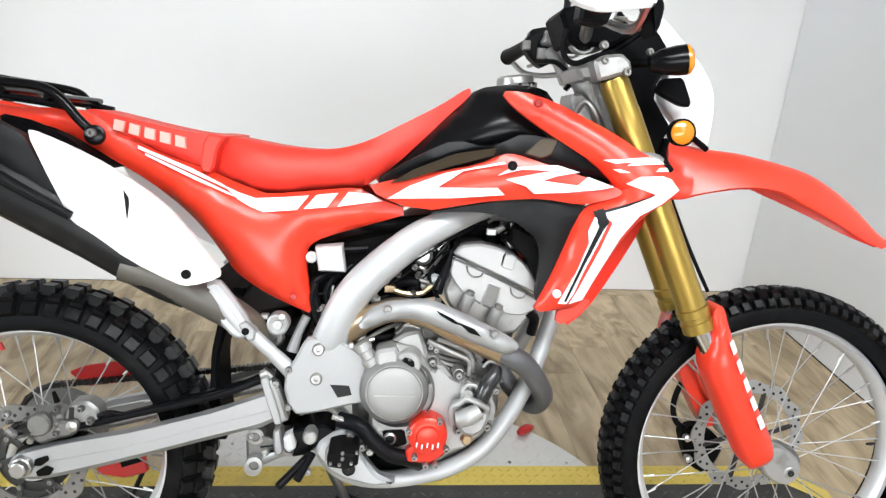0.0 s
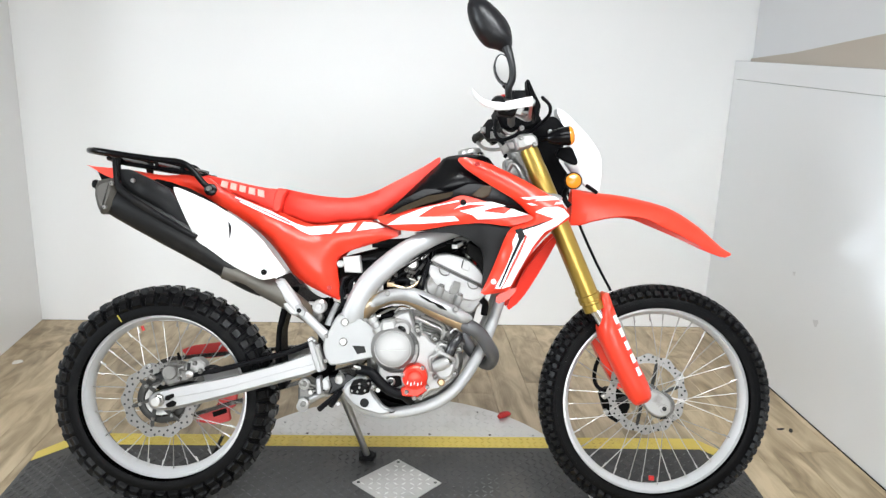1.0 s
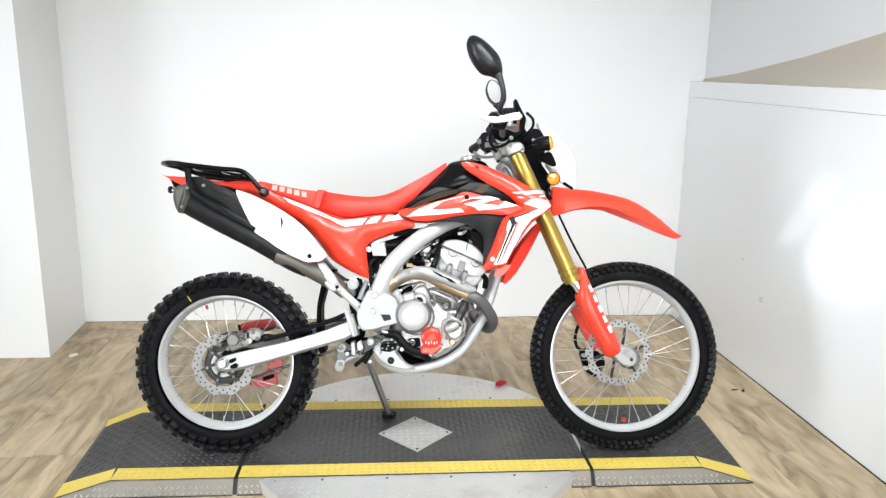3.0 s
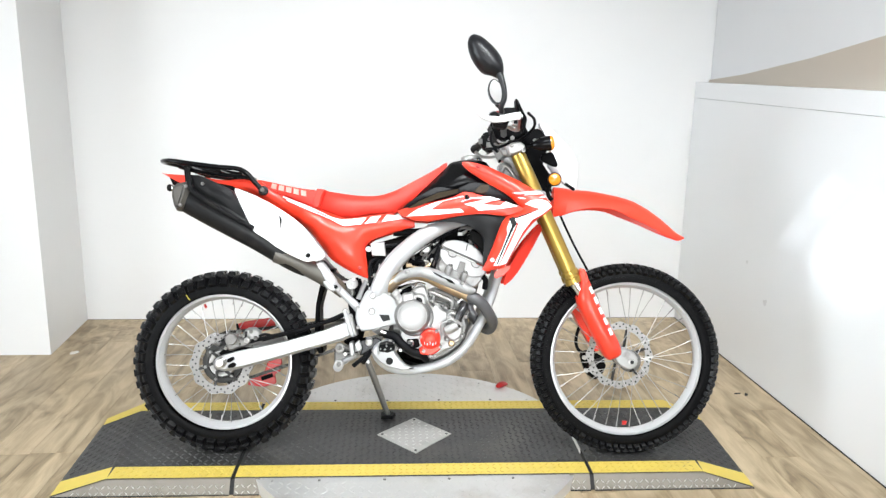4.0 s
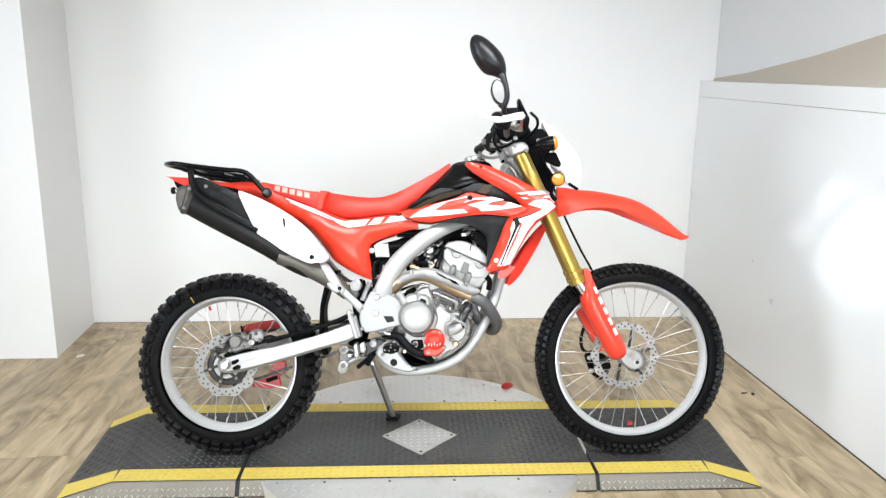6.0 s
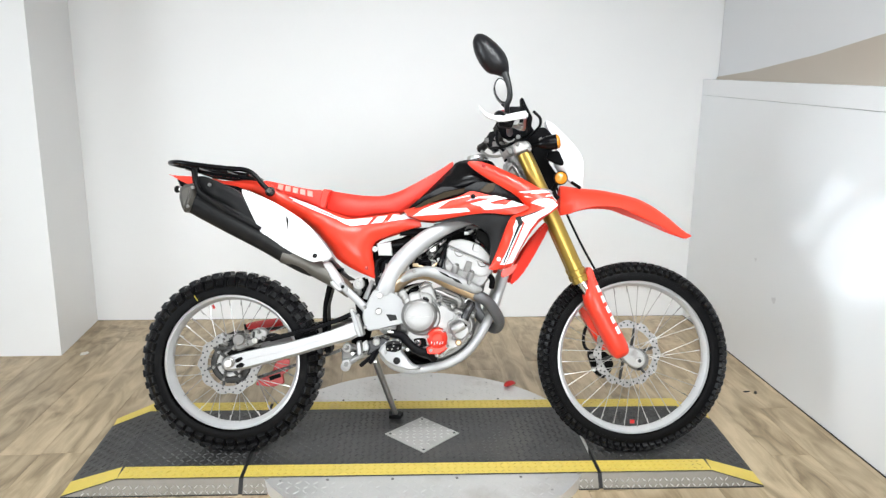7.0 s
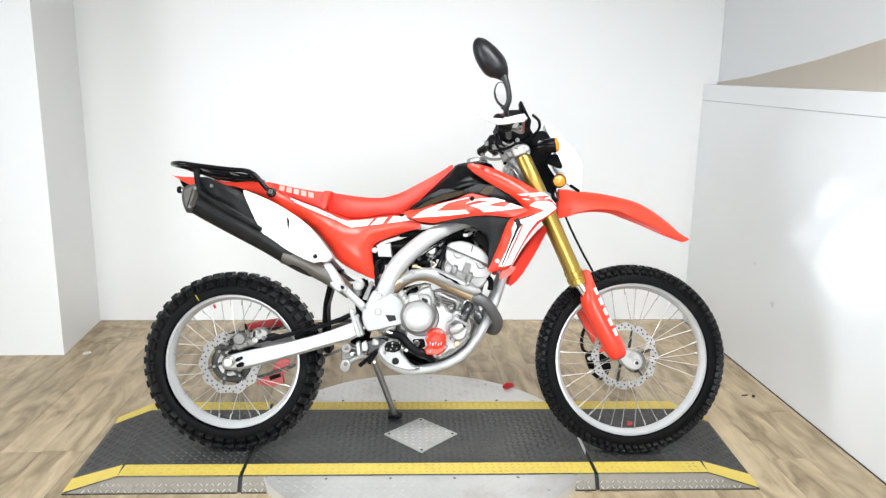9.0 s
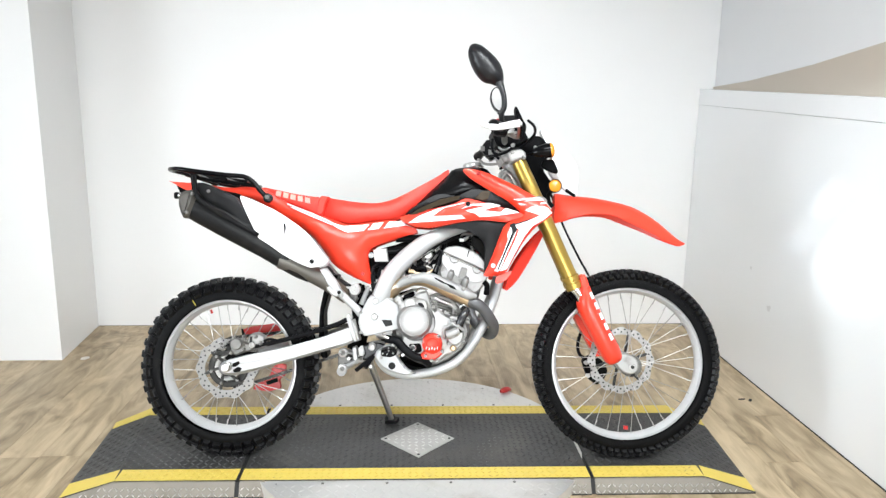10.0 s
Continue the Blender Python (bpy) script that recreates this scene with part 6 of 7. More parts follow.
for at in ((-0.095, -0.155, 0.393), (-0.260, -0.128, 0.633), (-0.329, -0.128, 0.607), (-0.131, -0.155, 0.424), (-0.206, -0.150, 0.350), (-0.287, -0.120, 0.373), (-0.091, -0.155, 0.425)):
    bolt("bolt", at, 0.007, bike, STEEL, 0.006)
relay = [(-0.206, 0.759), (-0.158, 0.764), (-0.151, 0.716), (-0.199, 0.716)]
relay_ob = part("relay_box", *prism(relay, -0.125, -0.085, 0.004), GREY_PLASTIC, bike, "pale grey relay box")
part("relay_tab", *lathe([(0.004, 0.010), (-0.006, 0.010), (-0.008, 0.007), (-0.004, 0.0005)], (-0.213, -0.110, 0.739), (0, 1, 0), 16), GREY_PLASTIC, relay_ob)
for path in ([(-0.165, -0.090, 0.711), (-0.194, -0.100, 0.702), (-0.208, -0.105, 0.686), (-0.200, -0.105, 0.645), (-0.192, -0.100, 0.607)], [(-0.140, -0.085, 0.722), (-0.174, -0.095, 0.696), (-0.185, -0.100, 0.671), (-0.176, -0.100, 0.629)], [(-0.115, -0.080, 0.754), (-0.156, -0.090, 0.751), (-0.207, -0.090, 0.751)]):
    part("wiring_loom", *tube(path, 0.0065, 8, 5), HOSE, bike, "black sleeved wiring")
part("clutch_cable", *tube([(-0.126, -0.120, 0.581), (-0.090, -0.110, 0.604), (-0.058, -0.100, 0.617), (-0.026, -0.090, 0.620)], 0.004, 8, 4), STEEL, bike)
part("breather_hose", *tube([(-0.150, -0.100, 0.597), (-0.129, -0.105, 0.597), (-0.090, -0.110, 0.594), (-0.057, -0.100, 0.598)], 0.006, 8, 4), HOSE, bike)
part("starter_motor", *tube([(-0.120, -0.060, 0.576), (-0.057, -0.060, 0.595)], 0.025, 16, 1), DARK, bike, "grimy starter motor")
part("lower_hose", *tube([(-0.154, -0.135, 0.445), (-0.116, -0.150, 0.440), (-0.088, -0.155, 0.412), (-0.057, -0.155, 0.389), (-0.025, -0.150, 0.379), (-0.004, -0.120, 0.356)], 0.0145, 12, 5), HOSE, bike, "black rubber hose")
part("sump", *prism(crisp([(-0.115, 0.370), (-0.057, 0.347), (0.024, 0.336), (0.093, 0.356), (0.125, 0.393), (0.094, 0.338), (0.002, 0.309), (-0.090, 0.314)]), -0.09, 0.09, 0.006), DARK, bike, "dark engine sump")
part("lower_bracket", *tube([(-0.165, -0.145, 0.454), (-0.141, -0.148, 0.448), (-0.114, -0.145, 0.437)], 0.0055, 8, 3), STEEL, bike)

# small fittings and wires crowded between the frame tubes
clutter = random.Random(12)
for zone, v0, wires, bits in (([(-0.098, 0.687), (-0.042, 0.725), (0.029, 0.774), (0.040, 0.749), (0.023, 0.681), (-0.065, 0.664)], -0.092, 6, 9), ([(0.108, 0.809), (0.147, 0.806), (0.183, 0.785), (0.193, 0.736), (0.171, 0.767), (0.130, 0.789)], -0.092, 5, 6),
                              ([(-0.201, 0.693), (-0.161, 0.709), (-0.170, 0.652), (-0.184, 0.608), (-0.202, 0.636)], -0.108, 5, 3), ([(-0.322, 0.391), (-0.259, 0.395), (-0.209, 0.405), (-0.200, 0.376), (-0.243, 0.364), (-0.306, 0.356)], -0.105, 3, 6),
                              ([(-0.735, 0.440), (-0.686, 0.458), (-0.622, 0.449), (-0.610, 0.418), (-0.688, 0.384), (-0.738, 0.398)], -0.128, 3, 9), ([(-0.144, 0.444), (-0.108, 0.440), (-0.096, 0.412), (-0.111, 0.392), (-0.138, 0.414)], -0.125, 2, 3), ([(0.101, 0.572), (0.123, 0.580), (0.144, 0.557), (0.139, 0.526), (0.109, 0.545)], -0.118, 3, 3)):
    def spot_in():
        p, q, r = (clutter.choice(zone) for _ in range(3))
        f, g = clutter.random() * 0.6, clutter.random() * 0.4
        return (p[0] * (1 - f - g) + q[0] * f + r[0] * g, v0 + clutter.uniform(-0.012, 0.012), p[1] * (1 - f - g) + q[1] * f + r[1] * g)

    for _ in range(wires):
        part("wire", *tube([spot_in(), spot_in(), spot_in()], clutter.uniform(0.0018, 0.0035), 7, 5), clutter.choice((HOSE, HOSE, STEEL, GRIMY)), bike)
    for _ in range(bits):
        at, size = spot_in(), clutter.uniform(0.004, 0.008)
        if clutter.random() < 0.5:
            bolt("fitting", at, size, bike, clutter.choice((GRIMY, CAST, BOLT)), 0.008, (clutter.uniform(-0.5, 0.5), -1, clutter.uniform(-0.4, 0.6)))
        else:
            part("fitting", *tube([at, (at[0] + clutter.uniform(-0.015, 0.015), at[1] - 0.004, at[2] + clutter.uniform(-0.012, 0.015))], [size, size * 0.7], 8, 1), clutter.choice((CAST, STEEL, GRIMY, MATT_BLACK)), bike)

# ---- foot peg, brake pedal, stand ----
hanger = [(-0.197, 0.379), (-0.188, 0.403), (-0.164, 0.421), (-0.141, 0.428), (-0.120, 0.411), (-0.111, 0.381), (-0.080, 0.341), (-0.043, 0.324), (-0.087, 0.316), (-0.140, 0.329), (-0.170, 0.346)]
part("peg_hanger", *prism(crisp(hanger), -0.142, -0.110, 0.007), FRAME, bike, "silver foot peg hanger")
part("hanger_hole", *lathe([(0.004, 0.0125), (-0.001, 0.0125), (-0.003, 0.0105), (0.0, 0.009), (0.0, 0.0005)], (-0.133, -0.143, 0.352), (0, 1, 0), 20), GAP, bike)
peg = part("foot_peg", *prism(crisp([(-0.167, 0.417), (-0.146, 0.423), (-0.116, 0.421), (-0.113, 0.403), (-0.135, 0.394), (-0.165, 0.398)]), -0.235, -0.145, 0.006), RUBBER, bike, "black rubber topped foot peg")
for p in [(-0.160, -0.236, 0.408), (-0.145, -0.236, 0.406), (-0.140, -0.236, 0.427), (-0.140, -0.236, 0.417), (-0.125, -0.236, 0.409), (-0.116, -0.236, 0.429)]:
    part("peg_tooth", *lathe([(0, 0.003), (0.006, 0.0025), (0.006, 0.0005)], p, (0, -1, 0), 8), BOLT, peg)
part("peg_spring", *tube([(-0.170, -0.165, 0.379), (-0.168, -0.165, 0.401), (-0.155, -0.160, 0.415), (-0.145, -0.160, 0.413)], 0.005, 8, 3), STEEL, bike)
part("pedal_pivot", *lathe([(0.02, 0.013), (-0.01, 0.013), (-0.014, 0.010), (-0.014, 0.0005)], (-0.203, -0.150, 0.419), (0, 1, 0), 20), CAST, bike)
part("lower_joint", *prism(crisp([(-0.241, 0.418), (-0.218, 0.426), (-0.182, 0.433), (-0.157, 0.422), (-0.184, 0.399), (-0.212, 0.374), (-0.238, 0.369), (-0.228, 0.398)]), -0.135, -0.06, 0.004), GLOSS_BLACK, bike)
part("linkage", *joined(tube([(-0.320, -0.060, 0.319), (-0.283, -0.080, 0.347), (-0.239, -0.090, 0.369)], [0.011, 0.010, 0.009], 12, 3), lathe([(0.016, 0.017), (-0.016, 0.017), (-0.018, 0.009), (-0.018, 0.0005)], (-0.318, -0.060, 0.319), (0, 1, 0), 20)), SWING, bike, "cast suspension linkage arm")
for x in ((-0.311, -0.088, 0.389), (-0.313, -0.086, 0.331), (-0.246, -0.100, 0.373)):
    part("link_eye", *lathe([(0.02, 0.0165), (-0.004, 0.0165), (-0.006, 0.013), (-0.006, 0.009), (0.0, 0.0085)], x, (0, 1, 0), 22), CAST, bike)
    part("link_bolt", *lathe([(0.0, 0.0085), (-0.004, 0.008), (-0.005, 0.0005)], x, (0, 1, 0), 6), GRIMY, bike)
part("linkage_plate", *prism(crisp([(-0.333, 0.376), (-0.308, 0.385), (-0.276, 0.374), (-0.243, 0.381), (-0.264, 0.346), (-0.307, 0.338), (-0.318, 0.310), (-0.331, 0.321)]), -0.07, 0.05, 0.006), GRIMY, bike)
part("shock_link", *prism(crisp([(-0.276, 0.410), (-0.261, 0.416), (-0.254, 0.371), (-0.262, 0.362), (-0.273, 0.365)]), -0.115, -0.08, 0.004), SWING, bike)
part("master_cylinder", *prism(crisp([(-0.252, 0.413), (-0.237, 0.422), (-0.228, 0.394), (-0.241, 0.384), (-0.249, 0.391)]), -0.150, -0.120, 0.004), GREY_PLASTIC, bike, "pale rear brake reservoir")
part("pivot_bracket", *prism(crisp([(-0.296, 0.520), (-0.283, 0.524), (-0.262, 0.462), (-0.256, 0.436), (-0.268, 0.434), (-0.281, 0.470)]), -0.142, -0.128, 0.002), PLATE, bike)
part("hose_clip", *prism(crisp([(-0.301, 0.524), (-0.289, 0.533), (-0.273, 0.521), (-0.279, 0.510), (-0.295, 0.511)]), -0.128, -0.11, 0.003), STEEL, bike)
part("shock_mount", *lathe([(0.03, 0.020), (-0.012, 0.020), (-0.016, 0.016), (-0.016, 0.008), (-0.012, 0.007), (-0.012, 0.0005)], (-0.279, -0.090, 0.587), (0, 1, 0), 24), GRIMY, bike, "cast shock mount")
part("shock_reservoir", *tube([(-0.319, -0.060, 0.602), (-0.248, -0.060, 0.616)], 0.022, 16, 1), DARK, bike, "black shock reservoir")
part("shock_body", *tube([(-0.278, 0.000, 0.622), (-0.254, 0.000, 0.508), (-0.274, 0.000, 0.390)], 0.033, 16, 2), DARK, bike, "dark rear shock")
part("reservoir_strut", *tube([(-0.220, -0.100, 0.627), (-0.234, -0.105, 0.596), (-0.244, -0.110, 0.563)], [0.0085, 0.0085, 0.0115], 10, 2), SWING, bike)
part("inner_fender", *prism(crisp([(-0.365, 0.664), (-0.335, 0.665), (-0.370, 0.596), (-0.388, 0.527), (-0.385, 0.434), (-0.371, 0.364), (-0.394, 0.363), (-0.405, 0.445), (-0.402, 0.538), (-0.388, 0.607)]), -0.055, 0.055, 0.006), BLACK, bike, "black plastic inner fender flap")
part("rear_inner_fender", *prism(crisp([(-0.392, 0.696), (-0.354, 0.653), (-0.300, 0.621), (-0.223, 0.601), (-0.224, 0.578), (-0.310, 0.598), (-0.376, 0.630), (-0.403, 0.674)]), -0.10, 0.10, 0.006), BLACK, bike)
foot = [(-0.143, 0.262, 0.050)]
stand_top = (-0.241, 0.130, 0.344)
inv = BIKE.inverted()
stand_foot = inv @ Vector((-0.139, 0.280, DECK_Z + 0.016))
stand = part("side_stand", *tube([stand_top, tuple(stand_foot)], [0.014, 0.011], 12, 1), STEEL, bike, "bare metal side stand")
pad = [inv @ Vector((x, y, z)) for z in (DECK_Z + 0.003, DECK_Z + 0.016) for x, y in ((-0.165, 0.262), (-0.120, 0.258), (-0.108, 0.290), (-0.135, 0.310), (-0.166, 0.300))]
part("stand_foot", [tuple(p) for p in pad], [(4, 3, 2, 1, 0), (5, 6, 7, 8, 9)] + [(i, (i + 1) % 5, (i + 1) % 5 + 5, i + 5) for i in range(5)], MATT_BLACK, stand, smooth=0)
part("brake_pedal", *tube([(-0.252, -0.200, 0.345), (-0.206, -0.150, 0.379)], 0.0075, 10, 1), HOSE, bike, "black brake pedal")
part("pedal_rod", *tube([(-0.221, -0.190, 0.353), (-0.199, -0.150, 0.385)], 0.0075, 10, 1), HOSE, bike)

# ---- chain, rear brake ----
rs, fs = (-HALF_BASE, REAR_R, 0.094), (-0.178, 0.452, 0.036)
links = []
d = np.array([fs[0] - rs[0], fs[1] - rs[1]])
length = np.linalg.norm(d)
d /= length
nrm = np.array([-d[1], d[0]])
for side in (1, -1):
    a, b = np.array(rs[:2]) + side * nrm * rs[2], np.array(fs[:2]) + side * nrm * fs[2]
    count = int(np.linalg.norm(b - a) / 0.0159)
    for k in range(count):
        c = a + (b - a) * (k + 0.5) / count
        wide = 0.006 if k % 2 else 0.009
        e = (b - a) / np.linalg.norm(b - a)
        m = np.array([-e[1], e[0]])
        q = [tuple(c + e * x * 0.0095 + m * y * 0.0065) for x, y in ((-1, -0.4), (-0.5, -1), (0, -0.7), (0.5, -1), (1, -0.4), (1, 0.4), (0.5, 1), (0, 0.7), (-0.5, 1), (-1, 0.4))]
        links.append(prism(q, 0.078 - wide, 0.078 + wide, 0.001))
for (cu, cw, rad), a0 in ((rs, math.atan2(nrm[1], nrm[0])), (fs, math.atan2(-nrm[1], -nrm[0]))):
    links.append(tube([(cu + rad * math.cos(a0 + math.pi * k / 20), 0.078, cw + rad * math.sin(a0 + math.pi * k / 20)) for k in range(21)], [0.0065 if k % 2 else 0.009 for k in range(21)], 6, 1, smooth_path=False))
part("drive_chain", *joined(*links), CHAIN, bike, "dark oily drive chain", 30)
part("front_sprocket", *lathe([(0.070, 0.012), (0.070, 0.036), (0.084, 0.036), (0.084, 0.012)], (fs[0], 0, fs[1]), (0, 1, 0), 26, True), STEEL, bike)
part("chain_guard", *prism(crisp([(-0.722, 0.444), (-0.690, 0.459), (-0.579, 0.476), (-0.566, 0.433), (-0.625, 0.423), (-0.689, 0.414)]), 0.084, 0.092, 0.002), DARK_RED, bike, "red chain guard")
part("chain_guide", *prism(crisp([(-0.673, 0.221), (-0.661, 0.251), (-0.610, 0.273), (-0.598, 0.308), (-0.572, 0.321), (-0.545, 0.317), (-0.550, 0.274), (-0.571, 0.261), (-0.564, 0.227), (-0.613, 0.213), (-0.643, 0.217)]), 0.084, 0.098, 0.003), DARK_RED, bike, "red chain guide block")
part("chain_guide_slot", *prism([(-0.623, 0.252), (-0.580, 0.267), (-0.576, 0.252), (-0.618, 0.237)], 0.0825, 0.09, 0.001), DARK, bike, smooth=0)
part("brake_hose", *tube([(-0.672, -0.100, 0.399), (-0.613, -0.110, 0.413), (-0.524, -0.105, 0.435), (-0.433, -0.105, 0.458), (-0.361, -0.110, 0.481), (-0.297, -0.120, 0.511)], 0.007, 10, 5), HOSE, bike, "black rear brake hose")
part("chain_slider", *tube([(-0.584, -0.080, 0.413), (-0.470, -0.085, 0.446), (-0.345, -0.090, 0.486), (-0.284, -0.090, 0.514)], [0.006, 0.008, 0.009, 0.008], 10, 4), GLOSS_BLACK, bike)
cal = [(-0.711, 0.420), (-0.695, 0.434), (-0.668, 0.437), (-0.646, 0.424), (-0.624, 0.427), (-0.617, 0.413), (-0.629, 0.396), (-0.657, 0.389), (-0.685, 0.379), (-0.705, 0.390)]
caliper = part("rear_caliper", *prism(crisp(cal), -0.125, -0.060, 0.006), GRIMY, bike, "cast rear brake caliper")
part("caliper_piston", *lathe([(0.0, 0.021), (-0.012, 0.021), (-0.016, 0.018), (-0.016, 0.0005)], (-0.681, -0.122, 0.422), (0, 1, 0), 24), GRIMY, caliper)
part("caliper_pin", *lathe([(0.0, 0.010), (-0.010, 0.010), (-0.012, 0.0005)], (-0.627, -0.122, 0.418), (0, 1, 0), 14), STEEL, caliper)
part("caliper_bridge", *prism(crisp([(-0.652, 0.398), (-0.648, 0.440), (-0.634, 0.456), (-0.606, 0.458), (-0.588, 0.444), (-0.584, 0.420), (-0.604, 0.404)]), -0.112, -0.070, 0.005), BOLT, caliper)
part("caliper_slot", *prism([(-0.640, 0.420), (-0.638, 0.446), (-0.629, 0.447), (-0.631, 0.419)], -0.1135, -0.105, 0.0005), GAP, caliper, smooth=0)
part("caliper_slot", *prism([(-0.712, 0.396), (-0.716, 0.416), (-0.704, 0.424), (-0.700, 0.402)], -0.1265, -0.118, 0.0005), GAP, caliper, smooth=0)
for at, size in (((-0.655, -0.118, 0.448), 0.0065), ((-0.616, -0.114, 0.446), 0.0065), ((-0.600, -0.114, 0.424), 0.0075), ((-0.655, -0.126, 0.404), 0.006)):
    bolt("caliper_bolt", at, size, caliper, GRIMY, 0.010)
part("bleed_screw", *tube([(-0.664, -0.100, 0.452), (-0.668, -0.104, 0.472)], [0.0055, 0.0035], 8, 1), DARK, caliper)
part("caliper_hose", *tube([(-0.590, -0.108, 0.430), (-0.568, -0.108, 0.437), (-0.540, -0.104, 0.432), (-0.505, -0.100, 0.440)], 0.005, 8, 5), HOSE, caliper, "black rubber brake hose")
part("caliper_bracket", *prism(crisp([(-0.737, 0.365), (-0.707, 0.387), (-0.657, 0.389), (-0.617, 0.384), (-0.638, 0.367), (-0.708, 0.352)]), -0.09, -0.07, 0.003), DARK, caliper)
nut = (-0.714, -0.134, 0.341)
part("axle_nut", *lathe([(0.02, 0.019), (-0.004, 0.019), (-0.006, 0.016), (-0.016, 0.015), (-0.018, 0.012), (-0.018, 0.0005)], nut, (0, 1, 0), 8), STEEL, bike, "bare steel axle nut", )
part("rear_axle", *tube([(nut[0], -0.12, nut[2]), (nut[0], 0.13, nut[2])], 0.010, 12, 1), STEEL, bike)
part("adjuster_slot", *prism(crisp([(-0.694, 0.353), (-0.672, 0.361), (-0.669, 0.352), (-0.683, 0.341), (-0.695, 0.341)]), -0.1295, -0.120, 0.001), DARK, bike)
part("adjuster_slot", *prism(crisp([(-0.693, 0.330), (-0.675, 0.341), (-0.662, 0.335), (-0.668, 0.324), (-0.689, 0.321)]), -0.1295, -0.120, 0.001), DARK, bike)

# ---- front brake ----
fcal = [(0.584, 0.343), (0.605, 0.360), (0.637, 0.361), (0.668, 0.339), (0.683, 0.305), (0.670, 0.275), (0.643, 0.250), (0.610, 0.270), (0.596, 0.304)]
front_caliper = part("front_caliper", *prism(crisp(fcal), 0.075, 0.115, 0.006), DARK, bike, "black front brake caliper")
for x in ((0.604, 0.070, 0.288), (0.637, 0.070, 0.289), (0.596, 0.070, 0.337)):
    part("caliper_pin", *lathe([(0.01, 0.008), (-0.006, 0.008), (-0.008, 0.0005)], x, (0, 1, 0), 12), STEEL, front_caliper)
part("front_brake_hose", *tube([(0.602, 0.090, 0.348), (0.575, 0.090, 0.367), (0.570, 0.100, 0.403), (0.582, 0.100, 0.449), (0.612, 0.110, 0.486), (0.623, 0.110, 0.525)], 0.0065, 10, 5), HOSE, bike, "black front brake hose")
part("speed_cable", *tube([(0.415, 0.030, 1.064), (0.469, 0.045, 0.928), (0.503, 0.050, 0.850), (0.553, 0.055, 0.752), (0.601, 0.060, 0.669)], 0.0042, 8, 5), HOSE, bike, "black cable along the fork")

# ---- steering head, clamps, bars ----
crown = part("top_clamp", *joined(prism(crisp([(0.264, 1.106), (0.281, 1.118), (0.314, 1.122), (0.329, 1.110), (0.333, 1.092), (0.295, 1.078), (0.275, 1.073)]), -0.135, -0.070, 0.006), prism(crisp([(0.245, 1.100), (0.299, 1.117), (0.315, 1.088), (0.258, 1.074)]), -0.09, 0.09, 0.006),
             mirrored(prism(crisp([(0.264, 1.106), (0.281, 1.118), (0.314, 1.122), (0.329, 1.110), (0.333, 1.092), (0.295, 1.078), (0.275, 1.073)]), -0.135, -0.070, 0.006))), CAST, bike, "cast aluminium top fork clamp")
low_u, low_w = (0.370, 0.944)
part("lower_clamp", *prism(crisp([(low_u - 0.05, low_w - 0.01), (low_u + 0.03, low_w - 0.028), (low_u + 0.038, low_w + 0.005), (low_u - 0.042, low_w + 0.025)]), -0.135, 0.135, 0.006), CAST, bike, "cast aluminium lower fork clamp")
part("steering_stem", *tube([(0.279, 0.000, 1.097), (0.362, 0.000, 0.929)], 0.028, 16, 1), CAST, bike, "cast steering head")
part("head_gusset", *prism(crisp([(0.249, 1.053), (0.271, 1.059), (0.307, 1.024), (0.335, 0.960), (0.305, 0.915), (0.256, 0.967)]), -0.05, 0.05, 0.006), CAST, bike)
part("gusset_cable", *tube([(0.254, -0.060, 1.014), (0.270, -0.070, 1.040), (0.290, -0.070, 1.021), (0.306, -0.060, 0.986)], 0.006, 8, 4), STEEL, bike)
bar_l = [(0.262, 0.0, 1.150), (0.262, 0.06, 1.152), (0.250, 0.14, 1.185), (0.228, 0.26, 1.180), (0.195, 0.385, 1.160)]
bar = [(u, -v, w) for u, v, w in bar_l[:0:-1]] + bar_l
handlebar = part("handlebar", *tube(bar, 0.0112, 14, 5), STEEL, bike, "bare metal handlebar")
for s in (-1, 1):
    part("grip", *tube([(0.229, s * 0.25, 1.180), (0.212, s * 0.32, 1.171), (0.194, s * 0.39, 1.160)], [0.017, 0.0155, 0.0175], 16, 2), RUBBER, handlebar, "black rubber grip")
    part("bar_clamp", *lathe([(-0.014, 0.02), (-0.014, 0.024), (0.014, 0.024), (0.014, 0.02)], (0.262, s * 0.045, 1.150), (0, 1, 0), 20), CAST, handlebar)
    part("switch_box", *prism(crisp([(0.205, 1.155), (0.25, 1.150), (0.262, 1.180), (0.245, 1.208), (0.21, 1.200)]), s * 0.245, s * 0.195, 0.006), MATT_BLACK, handlebar, "black switch housing")
    part("lever_perch", *prism(crisp([(0.225, 1.165), (0.275, 1.160), (0.285, 1.185), (0.240, 1.200)]), s * 0.19, s * 0.155, 0.005), CAST, handlebar)
    part("lever", *tube([(0.278, s * 0.17, 1.172), (0.285, s * 0.22, 1.165), (0.268, s * 0.30, 1.150), (0.245, s * 0.385, 1.140)], [0.008, 0.007, 0.006, 0.007], 10, 4, 0.6), STEEL, handlebar, "bare metal lever")
    part("bar_end", *lathe([(-0.012, 0.0005), (-0.012, 0.014), (0.0, 0.019), (0.008, 0.019), (0.008, 0.01)], (0.194, s * 0.395, 1.160), (0, -s, 0), 18), RUBBER, handlebar)
part("brake_reservoir", *prism(crisp([(0.236, 1.192), (0.288, 1.196), (0.290, 1.228), (0.240, 1.226)]), -0.205, -0.160, 0.004), MATT_BLACK, handlebar, "black brake fluid reservoir")
